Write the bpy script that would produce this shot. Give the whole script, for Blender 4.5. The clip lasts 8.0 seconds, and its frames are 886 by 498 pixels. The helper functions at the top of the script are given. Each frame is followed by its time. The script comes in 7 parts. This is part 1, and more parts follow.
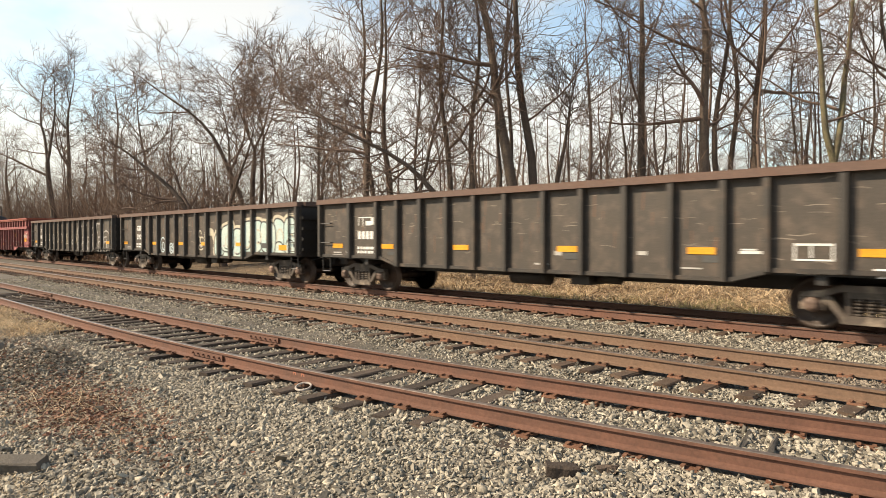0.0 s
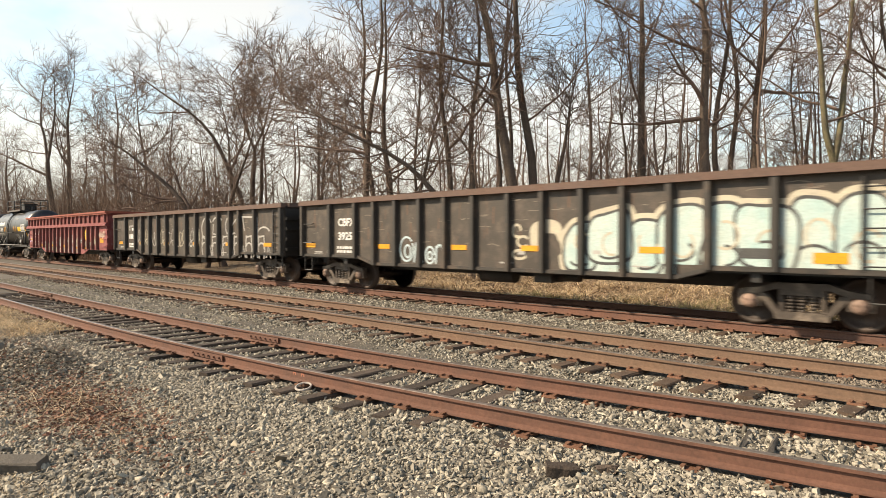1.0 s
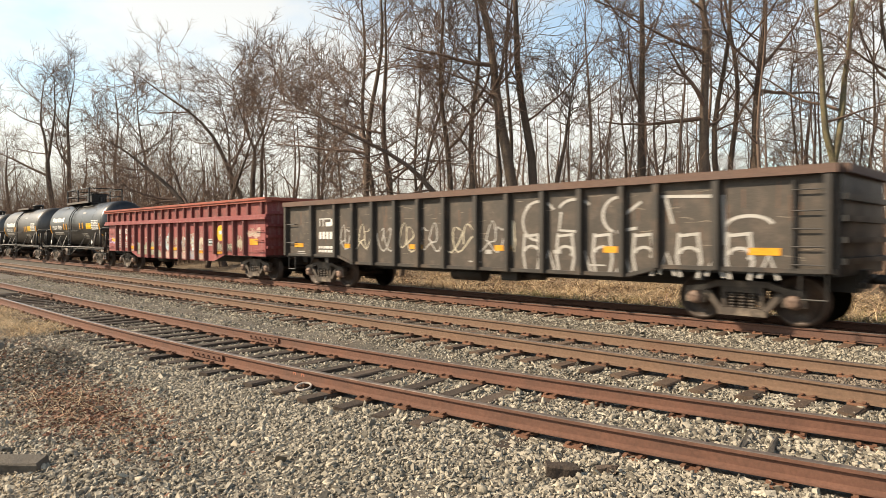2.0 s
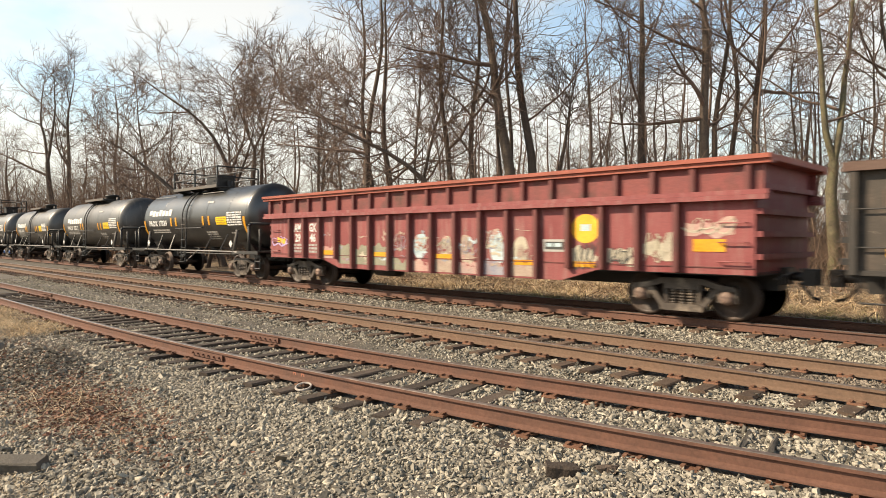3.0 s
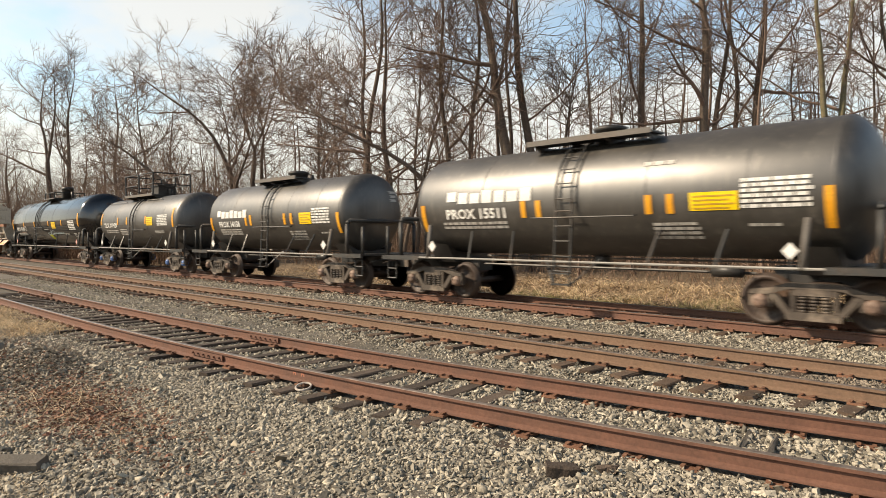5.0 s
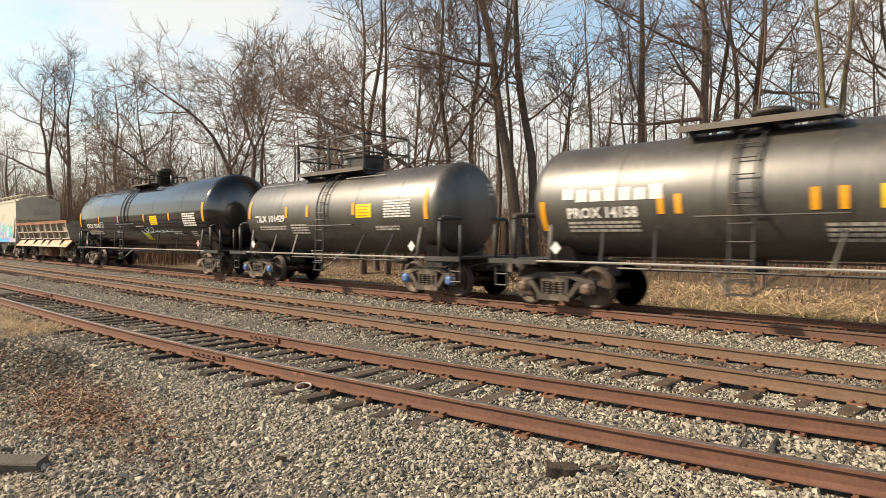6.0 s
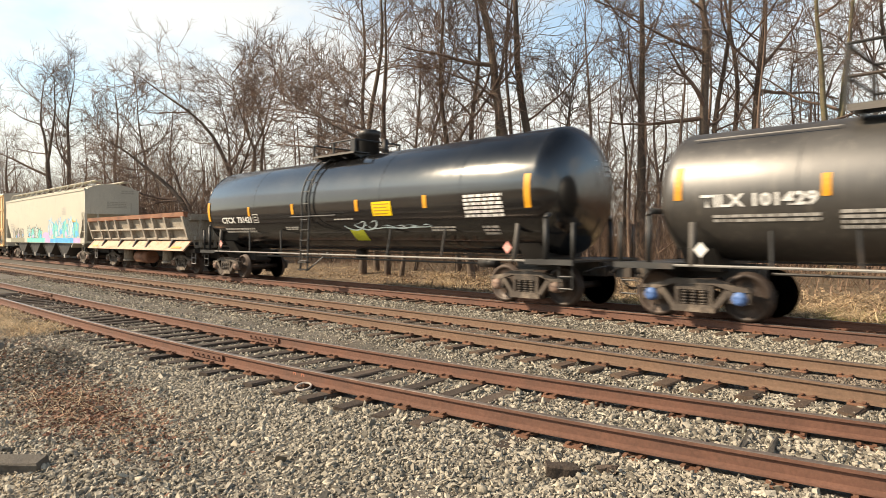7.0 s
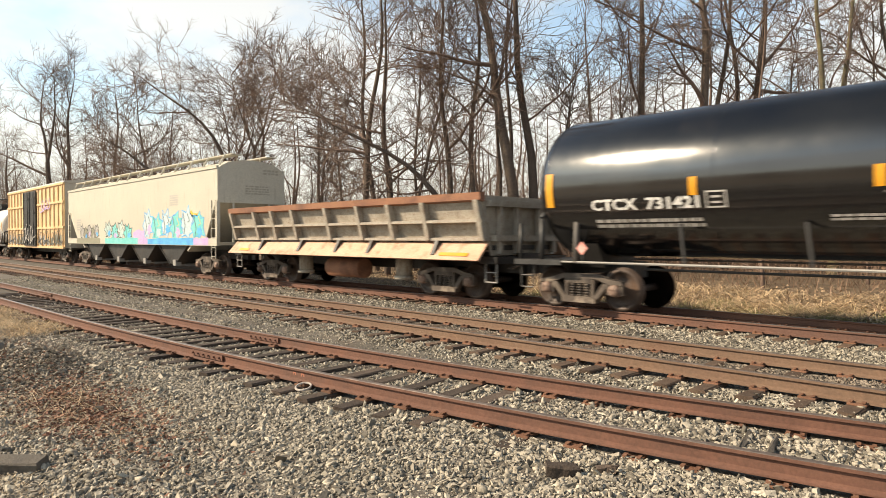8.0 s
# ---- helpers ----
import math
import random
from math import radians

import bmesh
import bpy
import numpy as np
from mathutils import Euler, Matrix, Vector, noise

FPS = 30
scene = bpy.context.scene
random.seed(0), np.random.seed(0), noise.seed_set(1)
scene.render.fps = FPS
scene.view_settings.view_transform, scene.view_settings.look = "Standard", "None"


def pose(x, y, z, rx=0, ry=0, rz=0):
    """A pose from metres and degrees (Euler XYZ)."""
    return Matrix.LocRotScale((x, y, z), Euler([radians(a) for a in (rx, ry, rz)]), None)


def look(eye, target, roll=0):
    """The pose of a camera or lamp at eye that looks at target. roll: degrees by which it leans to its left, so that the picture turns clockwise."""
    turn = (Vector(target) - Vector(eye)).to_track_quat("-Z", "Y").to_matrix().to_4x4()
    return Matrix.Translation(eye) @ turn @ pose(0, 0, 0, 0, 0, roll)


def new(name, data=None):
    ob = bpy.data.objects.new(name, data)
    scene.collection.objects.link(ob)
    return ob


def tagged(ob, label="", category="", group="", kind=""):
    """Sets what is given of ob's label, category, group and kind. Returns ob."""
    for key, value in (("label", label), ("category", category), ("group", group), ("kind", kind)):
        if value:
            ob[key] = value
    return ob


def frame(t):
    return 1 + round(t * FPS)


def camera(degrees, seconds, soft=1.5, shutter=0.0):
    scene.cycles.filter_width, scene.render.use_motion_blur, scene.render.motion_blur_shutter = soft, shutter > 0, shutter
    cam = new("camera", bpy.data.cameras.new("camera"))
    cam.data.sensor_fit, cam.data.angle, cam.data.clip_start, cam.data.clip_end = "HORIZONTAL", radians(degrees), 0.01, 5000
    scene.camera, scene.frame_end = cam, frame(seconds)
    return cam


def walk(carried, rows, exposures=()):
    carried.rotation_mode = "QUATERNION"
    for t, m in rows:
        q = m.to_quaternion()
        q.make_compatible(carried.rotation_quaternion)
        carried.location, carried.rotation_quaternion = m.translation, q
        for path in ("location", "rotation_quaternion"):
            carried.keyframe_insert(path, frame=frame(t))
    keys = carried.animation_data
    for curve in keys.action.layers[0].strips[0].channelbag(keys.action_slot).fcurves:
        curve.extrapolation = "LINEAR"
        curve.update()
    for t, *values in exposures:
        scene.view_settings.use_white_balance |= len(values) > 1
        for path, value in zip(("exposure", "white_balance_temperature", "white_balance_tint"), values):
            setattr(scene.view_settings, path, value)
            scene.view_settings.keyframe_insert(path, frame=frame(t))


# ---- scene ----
# x runs along the rails (the train goes towards +x), y away from the camera, z = 0 is the main line's railhead
EYE = (0.0, 0.0, 1.576)
TURN, TILT = 44.85, -0.95
cam = camera(68.57, 8.0, soft=0.82, shutter=0.18)
CAM_POSE = pose(*EYE, 90 + TILT, 0, 90 - TURN)
walk(cam, [(0.0, CAM_POSE), (8.0, CAM_POSE)], [(0.0, 0.45, 7400, 10), (3.0, 0.43, 7400, 10), (3.5, 0.31, 7400, 10), (4.5, 0.30, 7400, 10), (6.0, 0.35, 7400, 10), (6.5, 0.36, 7400, 10), (7.0, 0.49, 7400, 10), (7.5, 0.50, 7400, 10), (8.0, 0.46, 7400, 10)])

SPEED = 16.7
TRACK = 13.355          # the train's centreline
GAUGE = 1.51            # railhead to railhead

# ---- light ----
SUN_FROM = Vector((-0.55, -0.59, 0.59)).normalized()
world = bpy.data.worlds.new("sky")
scene.world = world
world.use_nodes = True
wn, wl = world.node_tree.nodes, world.node_tree.links
sky = wn.new("ShaderNodeTexSky")
sky.sky_type = "NISHITA"
sky.sun_disc = False
sky.sun_elevation = math.asin(SUN_FROM.z)
sky.sun_rotation = math.atan2(SUN_FROM.x, SUN_FROM.y)
sky.air_density, sky.dust_density, sky.ozone_density = 1.0, 1.2, 1.0
wn["Background"].inputs["Strength"].default_value = 0.080
# thin broken cloud: a noise over the dome, denser towards the horizon
co = wn.new("ShaderNodeTexCoord")
sep = wn.new("ShaderNodeSeparateXYZ")
wl.new(co.outputs["Generated"], sep.inputs[0])


def sky_math(op, a, b):
    n = wn.new("ShaderNodeMath")
    n.operation = op
    for sock, v in zip(n.inputs, (a, b)):
        if isinstance(v, float):
            sock.default_value = v
        else:
            wl.new(v, sock)
    return n.outputs[0]


height = sky_math("ADD", sky_math("MAXIMUM", sep.outputs["Z"], 0.0), 0.22)
flat = wn.new("ShaderNodeCombineXYZ")
wl.new(sky_math("DIVIDE", sep.outputs["X"], height), flat.inputs["X"])
wl.new(sky_math("DIVIDE", sep.outputs["Y"], height), flat.inputs["Y"])
puff = wn.new("ShaderNodeTexNoise")
puff.inputs["Scale"].default_value, puff.inputs["Detail"].default_value, puff.inputs["Roughness"].default_value = 0.85, 7.0, 0.55
drift = wn.new("ShaderNodeVectorMath")
drift.inputs[1].default_value = (3.7, 1.2, 0.0)
wl.new(flat.outputs[0], drift.inputs[0])
wl.new(drift.outputs[0], puff.inputs["Vector"])
cover = wn.new("ShaderNodeMapRange")
cover.interpolation_type = "SMOOTHSTEP"
cover.inputs["From Min"].default_value, cover.inputs["From Max"].default_value = 0.41, 0.57
wl.new(sky_math("ADD", puff.outputs["Fac"], sky_math("MULTIPLY", sky_math("SUBTRACT", 0.30, sep.outputs["Z"]), 0.85)), cover.inputs["Value"])
veil = wn.new("ShaderNodeMix")
veil.data_type = "RGBA"
veil.inputs[7].default_value = (9.8, 9.8, 9.7, 1)
haze = sky_math("MULTIPLY", sky_math("MAXIMUM", sky_math("SUBTRACT", 0.9, sep.outputs["Z"]), 0.0), 0.30)
wl.new(sky_math("ADD", sky_math("MULTIPLY", cover.outputs["Result"], 0.58), haze), veil.inputs[0])
clear = wn.new("ShaderNodeVectorMath")
clear.operation = "MULTIPLY"
clear.inputs[1].default_value = (2.05, 2.45, 2.50)
wl.new(sky.outputs[0], clear.inputs[0])
# the clear sky deepens towards the zenith
deep = wn.new("ShaderNodeMapRange")
deep.inputs["From Min"].default_value, deep.inputs["From Max"].default_value = 0.30, 0.85
deep.inputs["To Min"].default_value, deep.inputs["To Max"].default_value = 1.0, 0.30
wl.new(sep.outputs["Z"], deep.inputs["Value"])
dome = wn.new("ShaderNodeVectorMath")
dome.operation = "SCALE"
wl.new(clear.outputs[0], dome.inputs[0])
wl.new(deep.outputs["Result"], dome.inputs["Scale"])
wl.new(dome.outputs[0], veil.inputs[6])
wl.new(veil.outputs[2], wn["Background"].inputs["Color"])
sun_data = bpy.data.lights.new("sun", "SUN")
sun_data.energy, sun_data.angle, sun_data.color = 5.0, radians(0.5), (1.0, 0.865, 0.71)
sun = new("sun", sun_data)
sun.matrix_world = look(SUN_FROM * 50, (0, 0, 0))

# ---- materials ----
def surface(name, col, col2, rough=0.7, metal=0.0, scale=1.5, fine=30.0, bump=0.15, dirt=None, dirt_amount=0.5,
            streak=False, rough_var=0.15, vary=0.0, island=False, spec=0.5, dirt_scale=0.9, grit=0.28, ior=1.5):
    """Two colours mixed by a coarse noise, fine grain, and dirt or rust in patches or running down in streaks."""
    m = bpy.data.materials.new(name)
    m.use_nodes = True
    n, l = m.node_tree.nodes, m.node_tree.links
    b = n["Principled BSDF"]
    tc = n.new("ShaderNodeTexCoord")

    def noise_at(s, detail=6.0, stretch=(1, 1, 1)):
        mp = n.new("ShaderNodeMapping")
        mp.inputs["Scale"].default_value = stretch
        l.new(tc.outputs["Object"], mp.inputs["Vector"])
        t = n.new("ShaderNodeTexNoise")
        t.inputs["Scale"].default_value, t.inputs["Detail"].default_value, t.inputs["Roughness"].default_value = s, detail, 0.62
        l.new(mp.outputs[0], t.inputs["Vector"])
        return t.outputs["Fac"]

    def ramp(src, lo, hi):
        r = n.new("ShaderNodeMapRange")
        r.inputs["From Min"].default_value, r.inputs["From Max"].default_value = lo, hi
        l.new(src, r.inputs["Value"])
        return r.outputs["Result"]

    def mix(fac, a, c):
        x = n.new("ShaderNodeMix")
        x.data_type = "RGBA"
        if isinstance(fac, float):
            x.inputs[0].default_value = fac
        else:
            l.new(fac, x.inputs[0])
        for sock, v in ((x.inputs[6], a), (x.inputs[7], c)):
            if isinstance(v, tuple):
                sock.default_value = (*v, 1)
            else:
                l.new(v, sock)
        return x.outputs[2]

    coarse, grain = noise_at(scale), noise_at(fine, 4.0)
    out = mix(ramp(coarse, 0.35, 0.65), col, col2)
    if dirt:
        src = noise_at(dirt_scale * 4, 8.0, (2.2, 2.2, 0.25)) if streak else noise_at(dirt_scale, 9.0)
        out = mix(ramp(src, 0.66 - 0.3 * dirt_amount, 0.80 - 0.2 * dirt_amount), out, dirt)
    hs = n.new("ShaderNodeHueSaturation")
    l.new(out, hs.inputs["Color"])
    val = ramp(grain, 0.2, 0.8)
    mr = n.new("ShaderNodeMapRange")
    mr.inputs["To Min"].default_value, mr.inputs["To Max"].default_value = 1 - grit, 1 + grit
    l.new(val, mr.inputs["Value"])
    value = mr.outputs["Result"]
    if vary:
        src = n.new("ShaderNodeNewGeometry").outputs["Random Per Island"] if island else n.new("ShaderNodeObjectInfo").outputs["Random"]
        vr = n.new("ShaderNodeMapRange")
        vr.inputs["To Min"].default_value, vr.inputs["To Max"].default_value = 1 - vary, 1 + vary
        l.new(src, vr.inputs["Value"])
        mu = n.new("ShaderNodeMath")
        mu.operation = "MULTIPLY"
        l.new(value, mu.inputs[0]), l.new(vr.outputs["Result"], mu.inputs[1])
        value = mu.outputs[0]
    l.new(value, hs.inputs["Value"])
    l.new(hs.outputs[0], b.inputs["Base Color"])
    rr = n.new("ShaderNodeMapRange")
    rr.inputs["To Min"].default_value, rr.inputs["To Max"].default_value = max(0.03, rough - rough_var), min(1.0, rough + rough_var)
    l.new(ramp(coarse, 0.3, 0.7), rr.inputs["Value"])
    l.new(rr.outputs["Result"], b.inputs["Roughness"])
    b.inputs["Metallic"].default_value = metal
    b.inputs["IOR"].default_value = ior
    b.inputs["Specular IOR Level"].default_value = spec
    if bump:
        bp = n.new("ShaderNodeBump")
        bp.inputs["Strength"].default_value, bp.inputs["Distance"].default_value = bump, 0.02
        l.new(grain, bp.inputs["Height"])
        l.new(bp.outputs[0], b.inputs["Normal"])
    return m


STEEL_BLACK = surface("worn_black_paint", (0.022, 0.021, 0.02), (0.035, 0.032, 0.03), 0.5, dirt=(0.07, 0.05, 0.035), dirt_amount=0.3)
GONDOLA = surface("weathered_dark_grey_paint", (0.0544, 0.044, 0.0352), (0.0752, 0.0616, 0.0488), 0.62, dirt=(0.115, 0.088, 0.068), dirt_amount=0.6, dirt_scale=3.2, bump=0.25)
# posts and sills: grey paint darkened to carry the ribs' shading in its colour
GONDOLA_RIB_SHADED = surface("shade_darkened_grey_rib_paint", (0.036, 0.031, 0.027), (0.052, 0.045, 0.038), 0.6, dirt=(0.12, 0.085, 0.06), dirt_amount=0.4)
CHORD = surface("rusty_brown_top_chord", (0.111, 0.065, 0.049), (0.143, 0.087, 0.065), 0.7, dirt=(0.12, 0.06, 0.04), dirt_amount=0.5)
RED = surface("faded_red_paint", (0.235, 0.050, 0.050), (0.30, 0.082, 0.080), 0.6, dirt=(0.33, 0.16, 0.145), dirt_amount=0.5, streak=True, bump=0.1)
# grimy red of the posts and ledge, with the rib shadows mixed into the colour
RED_RIB_SHADED = surface("grimy_shadow_darkened_red_paint", (0.135, 0.036, 0.034), (0.185, 0.052, 0.048), 0.65, dirt=(0.09, 0.045, 0.035), dirt_amount=0.5)
RED_BOARD = surface("scorched_red_paint", (0.20, 0.048, 0.045), (0.27, 0.072, 0.064), 0.65, dirt=(0.10, 0.04, 0.03), dirt_amount=0.6, dirt_scale=1.4, scale=2.2, bump=0.3)
SLATE_SPRAY = surface("faded_slate_blue_spray", (0.26, 0.26, 0.32), (0.36, 0.35, 0.38), 0.6, scale=4, dirt=(0.33, 0.19, 0.17), dirt_amount=0.5, dirt_scale=3, bump=0.0)
SAND_SPRAY = surface("faded_sand_spray", (0.47, 0.38, 0.29), (0.38, 0.27, 0.22), 0.6, scale=4, dirt=(0.33, 0.15, 0.13), dirt_amount=0.5, dirt_scale=3, bump=0.0)
RED_TOP = surface("rust_red_paint", (0.33, 0.075, 0.047), (0.38, 0.105, 0.066), 0.6, dirt=(0.22, 0.07, 0.045), dirt_amount=0.45, dirt_scale=1.6)
TANK_BLACK = surface("glossy_black_tank_paint", (0.006, 0.006, 0.007), (0.010, 0.010, 0.010), 0.15, scale=0.7, fine=3, bump=0.03, dirt=(0.022, 0.020, 0.018), dirt_amount=0.2, rough_var=0.05, ior=1.95)
TANK_WORN = surface("dusty_black_tank_paint", (0.030, 0.0265, 0.0225), (0.046, 0.041, 0.035), 0.46, scale=0.8, fine=5, bump=0.04, dirt=(0.095, 0.083, 0.068), dirt_amount=0.38, streak=True, rough_var=0.06, ior=2.0)
TANK_T1 = surface("satin_black_tank_paint", (0.010, 0.010, 0.0095), (0.016, 0.0155, 0.0145), 0.36, scale=0.8, fine=4, bump=0.03, dirt=(0.036, 0.033, 0.028), dirt_amount=0.3, streak=True, rough_var=0.05, ior=2.0)
TANK_WHITE = surface("white_tank_paint", (0.70, 0.68, 0.62), (0.62, 0.60, 0.54), 0.4, dirt=(0.35, 0.28, 0.2), dirt_amount=0.3, streak=True, bump=0.05)
RAILING = surface("galvanised_rail_paint", (0.030, 0.030, 0.030), (0.046, 0.045, 0.043), 0.5, dirt=(0.10, 0.07, 0.05), dirt_amount=0.4)
ROD = surface("pale_handrail_steel", (0.26, 0.25, 0.235), (0.34, 0.325, 0.30), 0.75, bump=0.0)
TRUCK = surface("dusty_brown_cast_steel", (0.050, 0.038, 0.031), (0.10, 0.080, 0.064), 0.7, scale=5, dirt=(0.27, 0.215, 0.165), dirt_amount=0.42, dirt_scale=3.0, vary=0.3)
WHEEL = surface("rusty_wheel_steel", (0.045, 0.032, 0.026), (0.075, 0.052, 0.041), 0.6, scale=6, dirt=(0.14, 0.088, 0.06), dirt_amount=0.4, metal=0.2, vary=0.25)
TOE = surface("dusty_platform_steel", (0.11, 0.10, 0.09), (0.15, 0.135, 0.12), 0.7, dirt=(0.15, 0.11, 0.08), dirt_amount=0.4)
BEARING = surface("bearing_cap_paint", (0.20, 0.13, 0.10), (0.25, 0.17, 0.13), 0.6, vary=0.4)
BEARING_BLUE = surface("blue_bearing_cap_paint", (0.07, 0.16, 0.42), (0.12, 0.22, 0.46), 0.5)
YELLOW = surface("reflective_yellow_tape", (0.72, 0.31, 0.02), (0.78, 0.37, 0.03), 0.4, bump=0.0, dirt=(0.5, 0.22, 0.03), dirt_amount=0.3)
PLACARD = surface("yellow_placard", (0.88, 0.58, 0.01), (0.90, 0.62, 0.02), 0.4, bump=0.0)
WHITE = surface("white_lettering_paint", (0.78, 0.77, 0.74), (0.68, 0.67, 0.64), 0.6, bump=0.0)
OFFWHITE = surface("worn_white_stencil", (0.48, 0.46, 0.43), (0.40, 0.38, 0.35), 0.6, bump=0.0)
PINK = surface("red_and_white_placard", (0.75, 0.25, 0.2), (0.8, 0.5, 0.45), 0.5, scale=6, bump=0.0)
MINT = surface("mint_white_spray_paint", (0.40, 0.56, 0.54), (0.54, 0.62, 0.57), 0.6, scale=2.5, dirt=(0.56, 0.53, 0.43), dirt_amount=0.4, bump=0.0)
CREAM_SPRAY = surface("cream_spray_paint", (0.58, 0.52, 0.39), (0.47, 0.42, 0.33), 0.6, scale=3, bump=0.0)
DARK_SPRAY = surface("black_spray_outline", (0.05, 0.05, 0.05), (0.08, 0.08, 0.075), 0.6, bump=0.0)
PALE_SPRAY = surface("pale_blue_spray_line", (0.45, 0.58, 0.62), (0.55, 0.64, 0.66), 0.6, bump=0.0)
TEAL_SPRAY = surface("teal_spray_paint", (0.10, 0.52, 0.50), (0.22, 0.62, 0.58), 0.6, scale=3, bump=0.0)
BLUE_SPRAY = surface("blue_spray_paint", (0.06, 0.30, 0.68), (0.12, 0.50, 0.75), 0.6, scale=2, bump=0.0)
LILAC_SPRAY = surface("lilac_spray_paint", (0.48, 0.34, 0.62), (0.58, 0.45, 0.66), 0.6, scale=3, bump=0.0)
GREEN_SPRAY = surface("grey_green_spray_paint", (0.24, 0.235, 0.17), (0.31, 0.30, 0.22), 0.6, scale=3, bump=0.0)
ORANGE_SPRAY = surface("orange_spray_paint", (0.85, 0.42, 0.03), (0.9, 0.55, 0.05), 0.6, scale=3, bump=0.0)
ROSE_SPRAY = surface("rose_spray_paint", (0.50, 0.27, 0.24), (0.52, 0.36, 0.30), 0.6, scale=3, dirt=(0.33, 0.30, 0.28), dirt_amount=0.4, bump=0.0)
HOPPER = surface("cream_grey_hopper_paint", (0.52, 0.485, 0.40), (0.58, 0.545, 0.45), 0.5, scale=0.6, dirt=(0.42, 0.38, 0.29), dirt_amount=0.3, streak=True, bump=0.04)
BOX_YELLOW = surface("faded_yellow_boxcar_paint", (0.698, 0.460, 0.221), (0.757, 0.550, 0.325), 0.6, dirt=(0.40, 0.22, 0.10), dirt_amount=0.4, streak=True)
BOX_ROOF = surface("galvanised_roof", (0.45, 0.43, 0.38), (0.52, 0.5, 0.45), 0.5)
DUMP_GREY = surface("scuffed_grey_paint", (0.33, 0.295, 0.24), (0.45, 0.41, 0.345), 0.7, scale=3.0, dirt=(0.19, 0.115, 0.075), dirt_amount=0.52, dirt_scale=3.5, streak=True)
DUMP_RUST = surface("rusted_edge_steel", (0.26, 0.115, 0.065), (0.34, 0.17, 0.10), 0.8, dirt=(0.14, 0.07, 0.05), dirt_amount=0.5)
DUMP_PEACH = surface("faded_orange_plate", (0.56, 0.33, 0.215), (0.63, 0.42, 0.30), 0.7, dirt=(0.36, 0.19, 0.11), dirt_amount=0.5, dirt_scale=2.5)
RAIL_SIDE = surface("rusty_rail_steel", (0.125, 0.060, 0.041), (0.17, 0.082, 0.056), 0.8, scale=2.5, dirt=(0.11, 0.06, 0.045), dirt_amount=0.5)
RAIL_TAN = surface("dusty_brown_rail_steel", (0.15, 0.092, 0.06), (0.185, 0.115, 0.076), 0.8, scale=2.5, dirt=(0.15, 0.085, 0.055), dirt_amount=0.5)
RAIL_TOP = surface("worn_rail_top", (0.20, 0.165, 0.145), (0.27, 0.22, 0.19), 0.42, metal=0.6, scale=5, bump=0.02)
TIE = surface("weathered_creosoted_wood", (0.052, 0.037, 0.028), (0.082, 0.060, 0.046), 0.9, scale=5, fine=45, bump=0.6, dirt=(0.13, 0.108, 0.088), dirt_amount=0.3, vary=0.45)
TIE_BROWN = surface("rust_dusted_wood", (0.085, 0.055, 0.038), (0.13, 0.085, 0.058), 0.9, scale=5, fine=45, bump=0.6, dirt=(0.17, 0.115, 0.078), dirt_amount=0.4, vary=0.4)
GREY_WOOD = surface("bleached_grey_timber", (0.08, 0.069, 0.056), (0.14, 0.121, 0.099), 0.9, scale=4, fine=40, bump=0.6, dirt=(0.09, 0.075, 0.06), dirt_amount=0.4)
PLATE = surface("rusted_tie_plate", (0.14, 0.068, 0.042), (0.20, 0.098, 0.058), 0.85, scale=7, vary=0.3)
STONE = surface("crushed_limestone", (0.258, 0.231, 0.184), (0.365, 0.328, 0.264), 0.9, scale=9, fine=60, bump=0.3, vary=0.62, island=True)
STONE_BROWN = surface("rust_stained_ballast", (0.17, 0.14, 0.11), (0.25, 0.205, 0.16), 0.9, scale=9, fine=60, bump=0.3, vary=0.5, island=True)
GRAVEL = surface("gravel_bed", (0.085, 0.074, 0.060), (0.14, 0.122, 0.098), 0.95, scale=1.2, fine=38, grit=0.6, bump=1.0, dirt=(0.10, 0.075, 0.055), dirt_amount=0.4)
LITTER = surface("leaf_litter", (0.17, 0.122, 0.075), (0.105, 0.076, 0.048), 0.95, scale=1.6, fine=30, grit=0.6, bump=0.8, dirt=(0.25, 0.185, 0.115), dirt_amount=0.4)
STRAW = surface("dry_straw_grass", (0.70, 0.55, 0.36), (0.46, 0.34, 0.21), 0.9, scale=2, vary=0.6, island=True, bump=0.0)
GREEN_GRASS = surface("fresh_green_grass", (0.16, 0.20, 0.05), (0.22, 0.24, 0.08), 0.9, vary=0.4, island=True, bump=0.0)
LEAF = surface("red_brown_dead_leaf", (0.15, 0.07, 0.048), (0.24, 0.13, 0.085), 0.9, vary=0.5, island=True, bump=0.0)
BARK = surface("grey_brown_bark", (0.098, 0.073, 0.056), (0.164, 0.123, 0.093), 0.95, scale=1.2, fine=14, bump=0.8, vary=0.25)
BARK_PALE = surface("lichen_green_bark", (0.19, 0.165, 0.085), (0.13, 0.11, 0.075), 0.95, scale=2.5, fine=18, bump=0.7)
TWIG = surface("brown_twig_bark", (0.142, 0.097, 0.075), (0.210, 0.145, 0.112), 0.95, scale=0.8, fine=10, bump=0.0, vary=0.2)
# near-black twig colour that paints in the shadow beside the low heap
SHADOW_TWIGS = surface("shadow_dark_twigs", (0.035, 0.029, 0.025), (0.06, 0.05, 0.042), 0.95, bump=0.0, vary=0.4, island=True)
BRUSH = surface("brown_brush_stems", (0.186, 0.121, 0.082), (0.261, 0.172, 0.120), 0.95, scale=0.5, fine=10, bump=0.0, vary=0.4, island=True)


